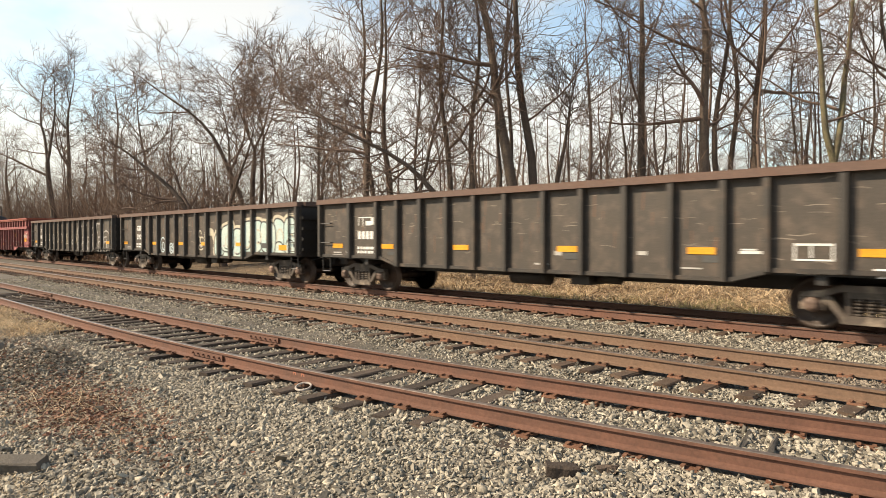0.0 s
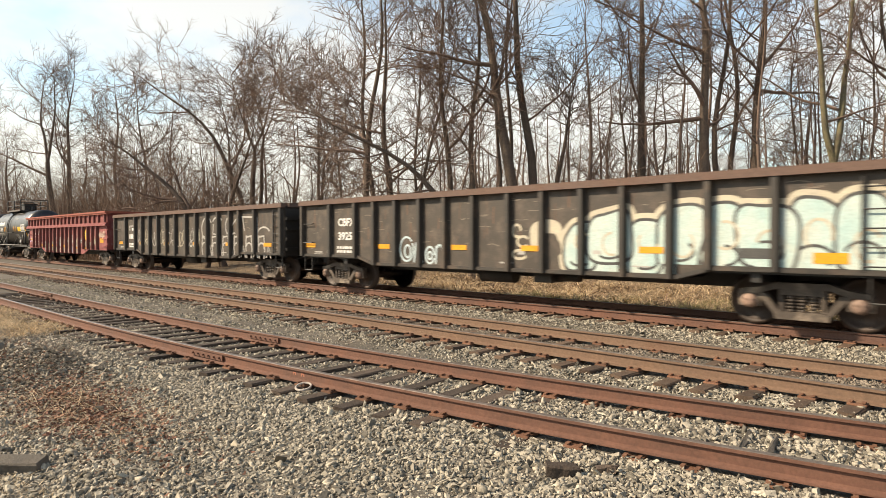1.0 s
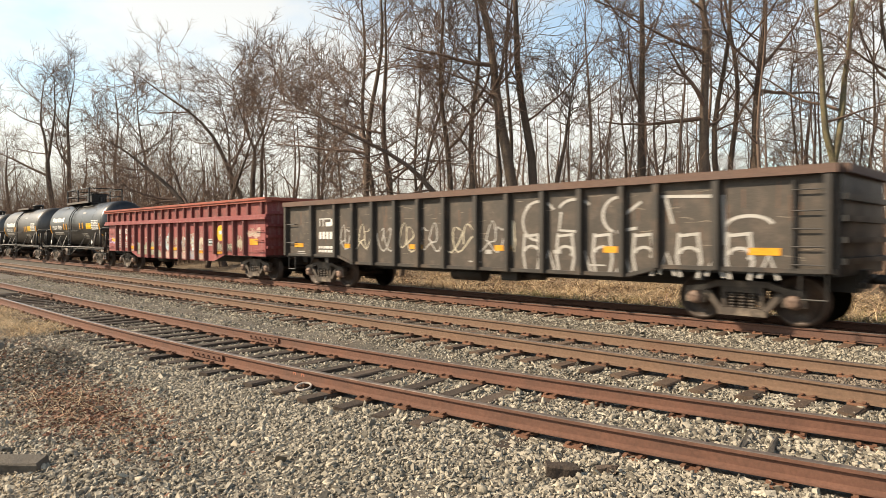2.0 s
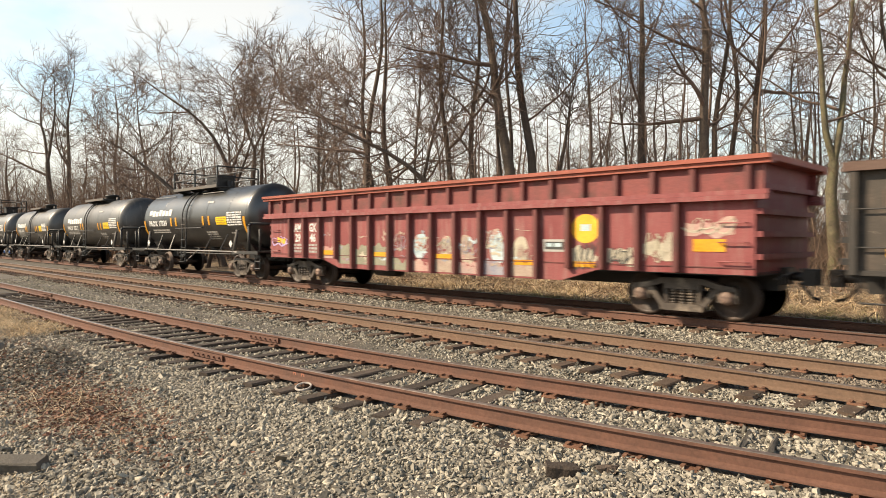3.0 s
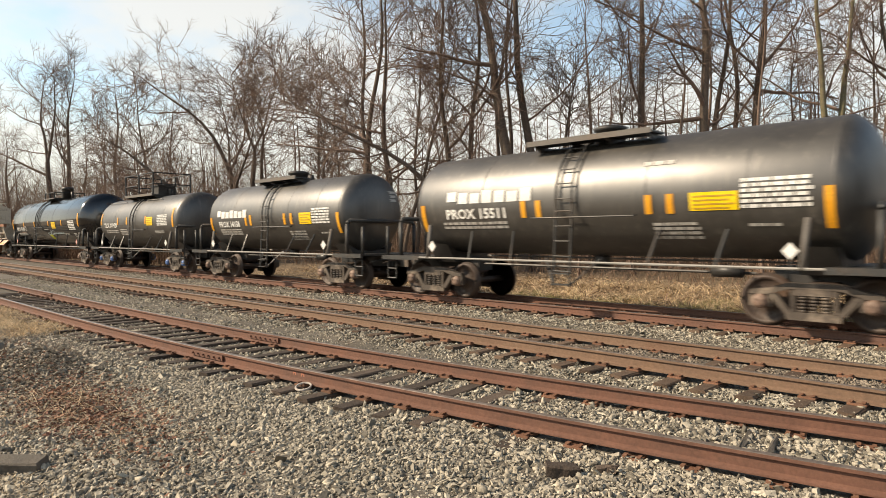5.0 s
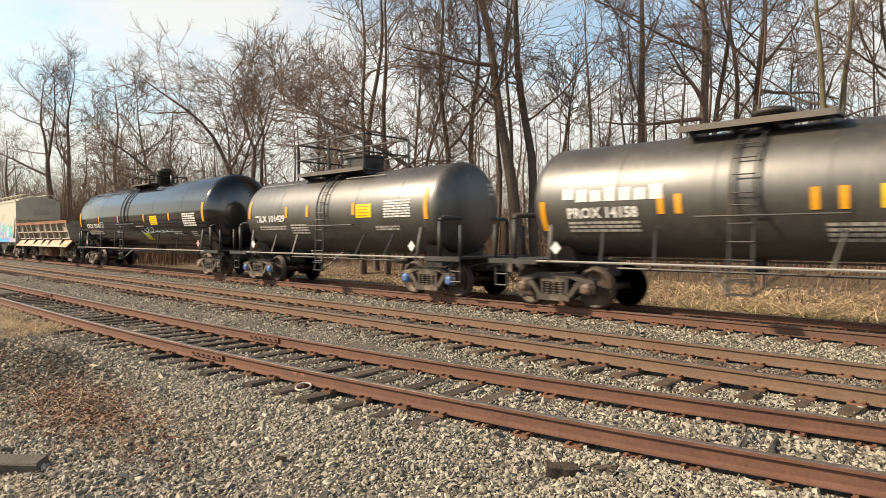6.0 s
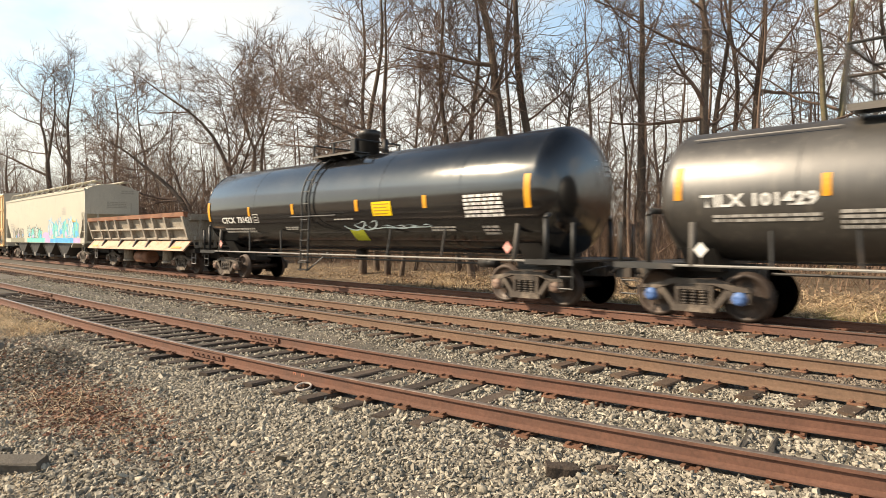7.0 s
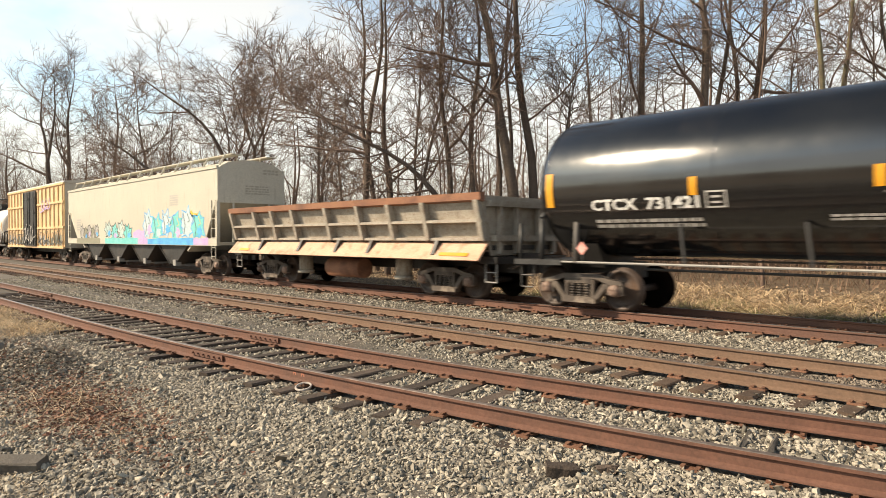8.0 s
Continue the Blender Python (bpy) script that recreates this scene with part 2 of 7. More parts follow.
# ---- mesh helpers ----
def box(bm, x0, x1, y0, y1, z0, z1, m=None):
    v = [bm.verts.new((x, y, z)) for x in (x0, x1) for y in (y0, y1) for z in (z0, z1)]
    if m:
        for q in v:
            q.co = m @ q.co
    for f in ((0, 1, 3, 2), (4, 6, 7, 5), (0, 4, 5, 1), (2, 3, 7, 6), (0, 2, 6, 4), (1, 5, 7, 3)):
        bm.faces.new([v[i] for i in f])
    return bm


def prism(bm, pts, a, b, axis):
    """A closed outline drawn in the other two axes, pushed from a to b along one axis."""
    put = {"x": lambda p, s: (s, p[0], p[1]), "y": lambda p, s: (p[0], s, p[1]), "z": lambda p, s: (p[0], p[1], s)}[axis]
    lo, hi = [bm.verts.new(put(p, a)) for p in pts], [bm.verts.new(put(p, b)) for p in pts]
    n = len(pts)
    bm.faces.new(lo), bm.faces.new(hi[::-1])
    for i in range(n):
        bm.faces.new((lo[i], hi[i], hi[(i + 1) % n], lo[(i + 1) % n]))
    return bm


def tube(bm, p0, p1, r0, r1=None, n=8):
    r1 = r0 if r1 is None else r1
    p0, p1 = Vector(p0), Vector(p1)
    q = (p1 - p0).to_track_quat("Z", "Y")
    rings = []
    for p, r in ((p0, r0), (p1, r1)):
        rings.append([bm.verts.new(p + q @ Vector((r * math.cos(2 * math.pi * i / n), r * math.sin(2 * math.pi * i / n), 0))) for i in range(n)])
    for i in range(n):
        f = bm.faces.new((rings[0][i], rings[0][(i + 1) % n], rings[1][(i + 1) % n], rings[1][i]))
        f.smooth = n > 6
    bm.faces.new(rings[0][::-1]), bm.faces.new(rings[1])
    return bm


def rod(bm, pts, r, n=6):
    for a, b in zip(pts, pts[1:]):
        tube(bm, a, b, r, r, n)
    return bm


def lathe(bm, prof, axis="y", n=28):
    """Rings (place along the axis, radius) joined into a turned solid, with flat ends."""
    rings = []
    for s, r in prof:
        ring = []
        for i in range(n):
            c, d = r * math.cos(2 * math.pi * i / n), r * math.sin(2 * math.pi * i / n)
            ring.append(bm.verts.new({"x": (s, c, d), "y": (c, s, d), "z": (c, d, s)}[axis]))
        rings.append(ring)
    for a, b in zip(rings, rings[1:]):
        for i in range(n):
            f = bm.faces.new((a[i], a[(i + 1) % n], b[(i + 1) % n], b[i]))
            f.smooth = True
    bm.faces.new(rings[0]), bm.faces.new(rings[-1])
    return bm


def mesh_of(name, bm, material):
    bmesh.ops.recalc_face_normals(bm, faces=bm.faces)
    me = bpy.data.meshes.new(name)
    bm.to_mesh(me)
    bm.free()
    me.materials.append(material)
    return me


def part(name, bm, material, parent, label=""):
    ob = new(name, mesh_of(name, bm, material))
    ob.parent = parent
    if label:
        tagged(ob, label)
    return ob


def each(name, pieces, material, parent, label=""):
    """Several like parts, each a mesh of its own."""
    return [part(name, bm, material, parent, label) for bm in pieces]


def tiny(ob):
    """Print too fine to pick apart."""
    return tagged(ob, kind="stuff")


def B():
    return bmesh.new()


def sheet_mesh(name, verts, faces, material, smooth=False):
    me = bpy.data.meshes.new(name)
    me.from_pydata(verts, [], faces)
    if smooth:
        me.polygons.foreach_set("use_smooth", [True] * len(me.polygons))
    me.materials.append(material)
    return me


# ---- writing and paint on the cars ----
def flat_side(y):
    return lambda u, v: (u, y, v)


def round_side(r, zc, off=0.014):
    def put(u, v):
        d = max(-0.98, min(0.98, (v - zc) / r))
        a = math.asin(d)
        return (u, -(r + off) * math.cos(a), zc + (r + off) * math.sin(a))
    return put


def bars(rects, put, step=0.1):
    """Flat bars (x0, x1, z0, z1) laid on a side."""
    bm = B()
    for x0, x1, z0, z1 in rects:
        k = max(1, math.ceil((z1 - z0) / step))
        rows = [[bm.verts.new(put(x, z0 + (z1 - z0) * i / k)) for x in (x0, x1)] for i in range(k + 1)]
        for a, b in zip(rows, rows[1:]):
            bm.faces.new((a[0], a[1], b[1], b[0]))
    return bm


def words(text, x0, x1, z, size, put):
    """Lettering with its baseline at z, fitted between x0 and x1."""
    cu = bpy.data.curves.new("lettering", "FONT")
    cu.body, cu.size, cu.offset, cu.resolution_u = text, size, 0.032 * size, 2
    ob = new("lettering", cu)
    me = bpy.data.meshes.new_from_object(ob.evaluated_get(bpy.context.evaluated_depsgraph_get()))
    bpy.data.objects.remove(ob)
    bm = B()
    bm.from_mesh(me)
    w = max(v.co.x for v in bm.verts)
    for v in bm.verts:
        v.co = put(x0 + v.co.x / w * (x1 - x0), z + v.co.y)
    return bm


def small_print(x0, x1, z0, z1, rows, seed, put):
    rnd = random.Random(seed)
    out, h = [], (z1 - z0) / rows
    for i in range(rows):
        x, z = x0, z1 - (i + 1) * h
        while x < x1 - 0.03:
            w = rnd.uniform(0.06, 0.22)
            out.append((x, min(x + w, x1), z + 0.25 * h, z + 0.9 * h))
            x += w + rnd.uniform(0.02, 0.05)
    return bars(out, put)


def wavy(x0, x1, z0, z1, seed, put, n=14, rough=0.3, both=False):
    """A painted patch with an uneven top (and bottom) edge."""
    rnd = random.Random(seed)
    bm = B()
    ph = [rnd.uniform(0, 6.28) for _ in range(4)]
    prev = None
    for i in range(n + 1):
        s = i / n
        w = sum(math.sin(ph[k] + s * (3.1 + 4.3 * k)) / (k + 1.3) for k in range(4))
        w2 = sum(math.sin(ph[3 - k] + 2 + s * (2.3 + 5.1 * k)) / (k + 1.3) for k in range(4))
        top = z1 - (z1 - z0) * rough * (0.5 - 0.3 * w)
        bot = z0 + ((z1 - z0) * rough * (0.5 + 0.3 * w2) if both else 0)
        x = x0 + (x1 - x0) * s
        cur = [bm.verts.new(put(x, bot + (top - bot) * j / 4)) for j in range(5)]
        if prev:
            for j in range(4):
                bm.faces.new((prev[j], cur[j], cur[j + 1], prev[j + 1]))
        prev = cur
    return bm


def scrawl(x0, x1, z0, z1, seed, put, w=0.05, loops=5, bm=None):
    """A looping spray line between two heights."""
    rnd = random.Random(seed)
    bm = bm or B()
    n = loops * 14
    ph, k2 = rnd.uniform(0, 6), rnd.uniform(1.6, 2.6)
    prev = None
    for i in range(n + 1):
        s = i / n
        a = s * loops * 2 * math.pi + ph
        zc, zr = (z0 + z1) / 2, (z1 - z0) / 2
        x = x0 + (x1 - x0) * s + 0.75 * (x1 - x0) / loops * math.sin(a * 1.0 + 1.3)
        z = zc + zr * (0.72 * math.sin(a) + 0.28 * math.sin(a * k2 + 1))
        da = math.atan2(math.cos(a), 0.6 + 0.5 * math.cos(a + 1.3))
        nx, nz = -math.sin(da) * w / 2, math.cos(da) * w / 2
        cur = (bm.verts.new(put(x + nx, z + nz)), bm.verts.new(put(x - nx, z - nz)))
        if prev:
            bm.faces.new((prev[0], cur[0], cur[1], prev[1]))
        prev = cur
    return bm


def blob(xc, zc, rx, rz, seed, put, rim=0.0, zmin=0.0, zmax=9.0):
    """A rounded, lobed patch of spray paint."""
    rnd = random.Random(seed)
    ph = [rnd.uniform(0, 6.28) for _ in range(4)]
    bm = B()
    ring = []
    for i in range(48):
        a = 6.2832 * i / 48
        k = 1 + sum(0.10 / (j + 1) * math.sin((j + 2) * a + ph[j]) for j in range(4))
        u = math.copysign(abs(math.cos(a)) ** 0.72, math.cos(a))
        v = math.copysign(abs(math.sin(a)) ** 0.72, math.sin(a))
        ring.append(bm.verts.new(put(xc + u * (rx * k + rim), min(zmax, max(zmin, zc + v * (rz * k + rim))))))
    hub = bm.verts.new(put(xc, zc))
    for i in range(48):
        bm.faces.new((hub, ring[i], ring[(i + 1) % 48]))
    return bm


def shard(xc, zc, rx, rz, seed, put, rim=0.0, zmin=0.0):
    """A jagged, many-pointed letter shape of spray paint."""
    rnd = random.Random(seed)
    bm = B()
    hub = bm.verts.new(put(xc, zc))
    ring = []
    for i in range(14):
        a, k = 6.2832 * (i + rnd.uniform(-0.3, 0.3)) / 14, rnd.uniform(0.95, 1.25) if i % 2 else rnd.uniform(0.55, 0.85)
        ring.append(bm.verts.new(put(xc + math.cos(a) * (rx * k + rim), max(zmin, zc + math.sin(a) * (rz * k + rim)))))
    for i in range(14):
        bm.faces.new((hub, ring[i], ring[(i + 1) % 14]))
    return bm


def stroke(pts, w, put, bm=None):
    """A painted line along flat points."""
    bm = bm or B()
    prev = None
    for i, (x, z) in enumerate(pts):
        a, b = pts[max(0, i - 1)], pts[min(len(pts) - 1, i + 1)]
        d = math.hypot(b[0] - a[0], b[1] - a[1]) or 1.0
        nx, nz = -(b[1] - a[1]) / d * w / 2, (b[0] - a[0]) / d * w / 2
        cur = (bm.verts.new(put(x + nx, z + nz)), bm.verts.new(put(x - nx, z - nz)))
        if prev:
            bm.faces.new((prev[0], cur[0], cur[1], prev[1]))
        prev = cur
    return bm


def arc(xc, zc, rx, rz, a0, a1, n=16):
    return [(xc + rx * math.cos(radians(a0 + (a1 - a0) * i / n)), zc + rz * math.sin(radians(a0 + (a1 - a0) * i / n))) for i in range(n + 1)]


# ---- ground ----
def siding_y(x):
    """The centreline of the curved siding."""
    d = max(0.0, x + 18.0)
    return 5.096 + 0.0133 * max(x, -60.0) + 0.00105 * d * d + 0.000181 * d ** 3


SIDING_Z = -0.10
MIDDLE = 8.745


def smooth(a, b, t):
    t = max(0.0, min(1.0, (t - a) / (b - a)))
    return t * t * (3 - 2 * t)


def ground_z(x, y):
    """Height of the ballast and earth under the railheads."""
    z = -0.221
    z -= 0.105 * smooth(7.5, 6.9, y)                                  # the siding lies a little lower
    z += 0.015 * smooth(MIDDLE - 0.72, MIDDLE - 0.5, y) * smooth(MIDDLE + 0.72, MIDDLE + 0.5, y)
    sy = siding_y(x)
    z -= 0.10 * smooth(sy - 1.3, sy - 3.2, y)                        # shoulder towards the camera
    z -= 0.06 * math.exp(-((y - 11.0) / 0.55) ** 2)                  # dips between the tracks
    z -= 0.30 * smooth(14.9, 16.4, y)
    z += 0.55 * smooth(17.0, 24.0, y)
    z += 0.9 * smooth(24, 60, y) + 2.0 * smooth(60, 300, y)
    z += 9.0 * smooth(-16, -60, y)                                   # unseen bank added behind the camera to block low sky light
    u, v = (x + 11.4) * 0.9 + (y - 2.45) * 0.43, (y - 2.45) * 0.9 - (x + 11.4) * 0.43
    mound = math.exp(-((u / 1.1) ** 2 + (v / (0.8 if v < 0 else 0.36)) ** 2))
    z += 0.34 * mound                                                # brushy heap by the gravel
    z += 0.035 * (noise.noise((x * 0.7, y * 0.7, 0)) + 0.5 * noise.noise((x * 2.1, y * 2.1, 3)))
    return z


def grid(name, xs, ys, material, dz=0.0):
    verts = [(x, y, ground_z(x, y) + dz) for y in ys for x in xs]
    w = len(xs)
    faces = [(j * w + i, j * w + i + 1, (j + 1) * w + i + 1, (j + 1) * w + i) for j in range(len(ys) - 1) for i in range(w - 1)]
    return new(name, sheet_mesh(name, verts, faces, material, True))


xs = [-1500, -900, -500, -350, -260] + [-200 + 4 * i for i in range(43)] + [-30 + 0.5 * i for i in range(81)] + [14, 20, 30, 60, 120, 300, 700, 1500]
ys_near = [-300, -120, -70, -50, -38, -28, -20, -14, -8, -4] + [-2 + 0.4 * i for i in range(43)]
ys_far = [ys_near[-1]] + [15.6, 16.2, 17, 18, 19.5, 21, 23, 25, 28, 32, 38, 46, 60, 90, 140, 220, 400, 800, 1500]
# one sheet: gravel up to the far ballast shoulder, leaf litter past it
ground = grid("ground", xs, ys_near[:-1] + ys_far, GRAVEL)
ground.data.materials.append(LITTER)
for p in ground.data.polygons:
    c = p.center
    if c.y > 15.2 or c.y < -3 or (c.x < -24 and c.y < 3.2):
        p.material_index = 1
tagged(ground, "grey crushed stone ballast giving way to brown leaf litter", "ground", kind="structure")


# ---- rails, ties, plates ----
RAIL_PROFILE = [(-0.07, -0.17), (0.07, -0.17), (0.07, -0.157), (0.012, -0.135), (0.010, -0.042), (0.036, -0.034), (0.036, -0.006),
                (0.028, 0.0), (-0.028, 0.0), (-0.036, -0.006), (-0.036, -0.034), (-0.010, -0.042), (-0.012, -0.135), (-0.07, -0.157)]


def rail(name, path, side_mat, label):
    """A rail of the true section swept along (x, y, z, normal) stations; the running surface has its own material."""
    verts, faces, n = [], [], len(RAIL_PROFILE)
    for x, y, z, nx, ny in path:
        verts += [(x + nx * o, y + ny * o, z + h) for o, h in RAIL_PROFILE]
    for k in range(len(path) - 1):
        faces += [(k * n + i, k * n + (i + 1) % n, (k + 1) * n + (i + 1) % n, (k + 1) * n + i) for i in range(n)]
    me = sheet_mesh(name, verts, faces, side_mat)
    me.materials.append(RAIL_TOP)
    for i, p in enumerate(me.polygons):
        if i % n in (6, 7, 8):
            p.material_index = 1
    bm = B()
    bm.from_mesh(me)
    bmesh.ops.recalc_face_normals(bm, faces=bm.faces)
    bm.to_mesh(me)
    bm.free()
    return tagged(new(name, me), label, "rail", "rails", "structure")


def straight(y, x0=-420, x1=60):
    return [(x, y, 0.0, 0.0, 1.0) for x in (x0, x1)]


def siding_path(o):
    out = []
    for i in range(80):
        x = -230 + 206 * min(1, i / 8) if i < 8 else -24 + (i - 8) * 0.55
        s = (siding_y(x + 0.01) - siding_y(x - 0.01)) / 0.02
        k = math.hypot(1, s)
        nx, ny = -s / k, 1 / k
        out.append((x + nx * o, siding_y(x) + ny * o, SIDING_Z, nx, ny))
    return out


for y in (TRACK - GAUGE / 2, TRACK + GAUGE / 2):
    rail("rail", straight(y), RAIL_SIDE, "rust-brown steel rail of the main line under the train")
for y in (MIDDLE - GAUGE / 2, MIDDLE + GAUGE / 2):
    rail("rail", straight(y), RAIL_TAN, "dusty brown steel rail of the empty middle track")
siding_rails = [rail("rail", siding_path(o), RAIL_SIDE, "rusty red-brown rail of the curved siding") for o in (-GAUGE / 2, GAUGE / 2)]


def chip(bm, sx, sy, sz, seed):
    """A worn wooden beam: a box with uneven edges."""
    rnd = random.Random(seed)
    rows = []
    for i in range(5):
        x = -sx / 2 + sx * i / 4
        rows.append([bm.verts.new((x + rnd.uniform(-0.02, 0.02) * (i in (0, 4)), y + rnd.uniform(-0.01, 0.01), z + rnd.uniform(-0.006, 0.006)))
                     for y, z in ((-sy / 2, -sz), (-sy / 2, -0.015), (-sy / 2 + 0.02, 0), (sy / 2 - 0.02, 0), (sy / 2, -0.015), (sy / 2, -sz))])
    for a, b in zip(rows, rows[1:]):
        for i in range(6):
            bm.faces.new((a[i], a[(i + 1) % 6], b[(i + 1) % 6], b[i]))
    bm.faces.new(rows[0]), bm.faces.new(rows[-1])
    return bm


BROWN_TIES = [mesh_of("tie", chip(B(), 2.6, 0.20, 0.18, 50 + i), TIE_BROWN) for i in range(5)]
TIE_MESHES = [mesh_of("tie", chip(B(), 2.5, 0.20, 0.18, 50 + i), TIE) for i in range(5)]
plate_bm = B()
box(plate_bm, -0.15, 0.15, -0.09, 0.09, 0.0, 0.02)
for sx in (-0.1, 0.1):
    for sy in (-0.06, 0.06):
        box(plate_bm, sx - 0.013, sx + 0.013, sy - 0.013, sy + 0.013, 0.016, 0.032)
        box(plate_bm, sx - 0.02 * (1 if sx > 0 else 1.6), sx + 0.02 * (1.6 if sx < 0 else 1), sy - 0.018, sy + 0.018, 0.032, 0.043)
PLATE_MESH = mesh_of("tie_plate", plate_bm, PLATE)
rnd_tie = random.Random(4)


def lay_tie(x, y, z, yaw, label, plates=True, meshes=TIE_MESHES):
    t = new("tie", rnd_tie.choice(meshes))
    t.matrix_world = pose(x, y, z, rnd_tie.uniform(-0.6, 0.6), rnd_tie.uniform(-0.6, 0.6), 90 + yaw + rnd_tie.uniform(-2.0, 2.0))
    tagged(t, label, "railway tie", "ties under the tracks", "")
    if plates:
        for o in (-GAUGE / 2, GAUGE / 2):
            p = new("tie_plate", PLATE_MESH)
            p.parent = t
            p.matrix_basis = pose(o, 0, 0.002)
    return t


SIDING_TIES, MAIN_TIES = [], [[], []]
x = -26.0
while x < 4.5:
    SIDING_TIES.append(x)
    s = math.degrees(math.atan((siding_y(x + 0.01) - siding_y(x - 0.01)) / 0.02))
    lay_tie(x, siding_y(x), SIDING_Z - 0.196 + 0.008 * smooth(-3.5, -6.5, x) - 0.03 * smooth(-5.2, -4.2, x), s, "weathered split wooden tie of the siding, half sunk in ballast")
    x += 0.53 + rnd_tie.uniform(-0.05, 0.05)
for yc, reg, top, lab in ((MIDDLE, MAIN_TIES[0], -0.188, "dusty wooden tie of the middle track with rusty plates"), (TRACK, MAIN_TIES[1], -0.188, "dark wooden tie of the main line with rusty plates")):
    x = -42.0
    while x < 4.5:
        reg.append(x)
        lay_tie(x, yc, top, 0, lab, meshes=BROWN_TIES)
        x += 0.51 + rnd_tie.uniform(-0.03, 0.03)


def joint_bar(x, o, parent):
    """The bolted bars at a rail joint of the siding."""
    s = (siding_y(x + 0.01) - siding_y(x - 0.01)) / 0.02
    bm = B()
    for e in (-0.045, 0.03):
        box(bm, -0.45, 0.45, e, e + 0.018, -0.125, -0.045)
    for i in range(6):
        bx = -0.38 + i * 0.152
        tube(bm, (bx, -0.075, -0.085), (bx, -0.04, -0.085), 0.015, n=6)
    ob = part("joint_bar", bm, RAIL_SIDE, parent, "bolted rusty joint bar")
    k = math.hypot(1, s)
    ob.matrix_basis = pose(x - s / k * o, siding_y(x) + o / k, SIDING_Z, 0, 0, math.degrees(math.atan(s)))


joint_bar(-9.5, -GAUGE / 2, siding_rails[0])
joint_bar(-10.3, GAUGE / 2, siding_rails[1])
joint_bar(-23.0, GAUGE / 2, siding_rails[1])


# ---- loose stones ----
def stones(name, count, area, size, seed, material, keep, label, lift=0.25, small=False):
    """Crushed stones: little angular solids strewn over the ground, all in one mesh."""
    rg = np.random.default_rng(seed)
    if small:
        cube = np.array([(-0.9, -0.85, -0.6), (-0.9, 0.85, -0.6), (-0.7, 0.1, 0.9), (0.9, -0.85, -0.6), (0.9, 0.85, -0.6), (0.7, -0.1, 0.9)], float) * 0.85
        quads = np.array([(0, 1, 2), (3, 5, 4), (0, 2, 5), (0, 5, 3), (1, 4, 5), (1, 5, 2), (0, 3, 4), (0, 4, 1)])
    else:
        cube = np.array([(x, y, z) for x in (-1, 1) for y in (-1, 1) for z in (-1, 1)], float) * 0.78
        cube[:, :2] *= np.where(cube[:, 2:] > 0, 0.66, 1.08)
        quads = np.array([(0, 1, 3, 2), (4, 6, 7, 5), (0, 4, 5, 1), (2, 3, 7, 6), (0, 2, 6, 4), (1, 5, 7, 3)])
    nv, nf, side = len(cube), len(quads), quads.shape[1]
    pts = area(rg, count)
    pts = np.array([p for p in pts if keep(p[0], p[1])])
    n = len(pts)
    zs = np.array([ground_z(p[0], p[1]) for p in pts])
    sz = size * np.exp(rg.normal(0, 0.33, n))
    ax = rg.uniform(0.6, 1.3, (n, 3)) * sz[:, None]
    ax[:, 0] *= 1.6
    ax[:, 1] *= 0.9
    ax[:, 2] *= 0.46
    v = cube[None] * (1 + rg.uniform(-0.31, 0.31, (n, nv, 3)))
    v = v * ax[:, None, :]
    q = rg.normal(0, 1, (n, 4))
    q[:, 1:3] *= 0.36
    q /= np.linalg.norm(q, axis=1)[:, None]
    w, a, b, c = q.T
    R = np.stack([np.stack([1 - 2 * (b * b + c * c), 2 * (a * b - c * w), 2 * (a * c + b * w)], -1),
                  np.stack([2 * (a * b + c * w), 1 - 2 * (a * a + c * c), 2 * (b * c - a * w)], -1),
                  np.stack([2 * (a * c - b * w), 2 * (b * c + a * w), 1 - 2 * (a * a + b * b)], -1)], 1)
    v = np.einsum("nij,nkj->nki", R, v)
    v[:, :, 0] += pts[:, None, 0]
    v[:, :, 1] += pts[:, None, 1]
    v[:, :, 2] += (zs + ax[:, 2] * rg.uniform(lift - 0.2, lift + 0.35, n))[:, None]
    f = (quads[None] + (np.arange(n) * nv)[:, None, None]).reshape(-1, side)
    me = bpy.data.meshes.new(name)
    me.vertices.add(n * nv), me.loops.add(n * nf * side), me.polygons.add(n * nf)
    me.vertices.foreach_set("co", v.reshape(-1))
    me.loops.foreach_set("vertex_index", f.reshape(-1).astype(np.int32))
    me.polygons.foreach_set("loop_start", np.arange(n * nf, dtype=np.int32) * side)
    me.update(calc_edges=True)
    me.polygons.foreach_set("use_smooth", np.repeat(rg.random(n) < 0.35, nf))
    me.materials.append(material)
    return tagged(new(name, me), label, "gravel", kind="stuff")


def off_rails(x, y):
    """True where a stone may lie: on no rail, and only here and there on a tie."""
    for yc, ties in ((siding_y(x), SIDING_TIES), (MIDDLE, MAIN_TIES[0]), (TRACK, MAIN_TIES[1])):
        d = abs(y - yc)
        if abs(d - GAUGE / 2) < 0.095:
            return False
        if d < 1.32:
            skew = x + (y - yc) * (siding_y(x + 0.01) - siding_y(x - 0.01)) / 0.02 if ties is SIDING_TIES else x
            i = int(np.searchsorted(ties, skew))
            near = min(abs(skew - ties[j]) for j in (max(0, i - 1), min(len(ties) - 1, i)))
            if near < 0.085 and noise.noise((x * 9, y * 9, 5)) < ((-0.2 if d < 0.56 else 0.05) if ties is not SIDING_TIES else -0.25 if x > -4.5 else 0.5):
                return False
    return True


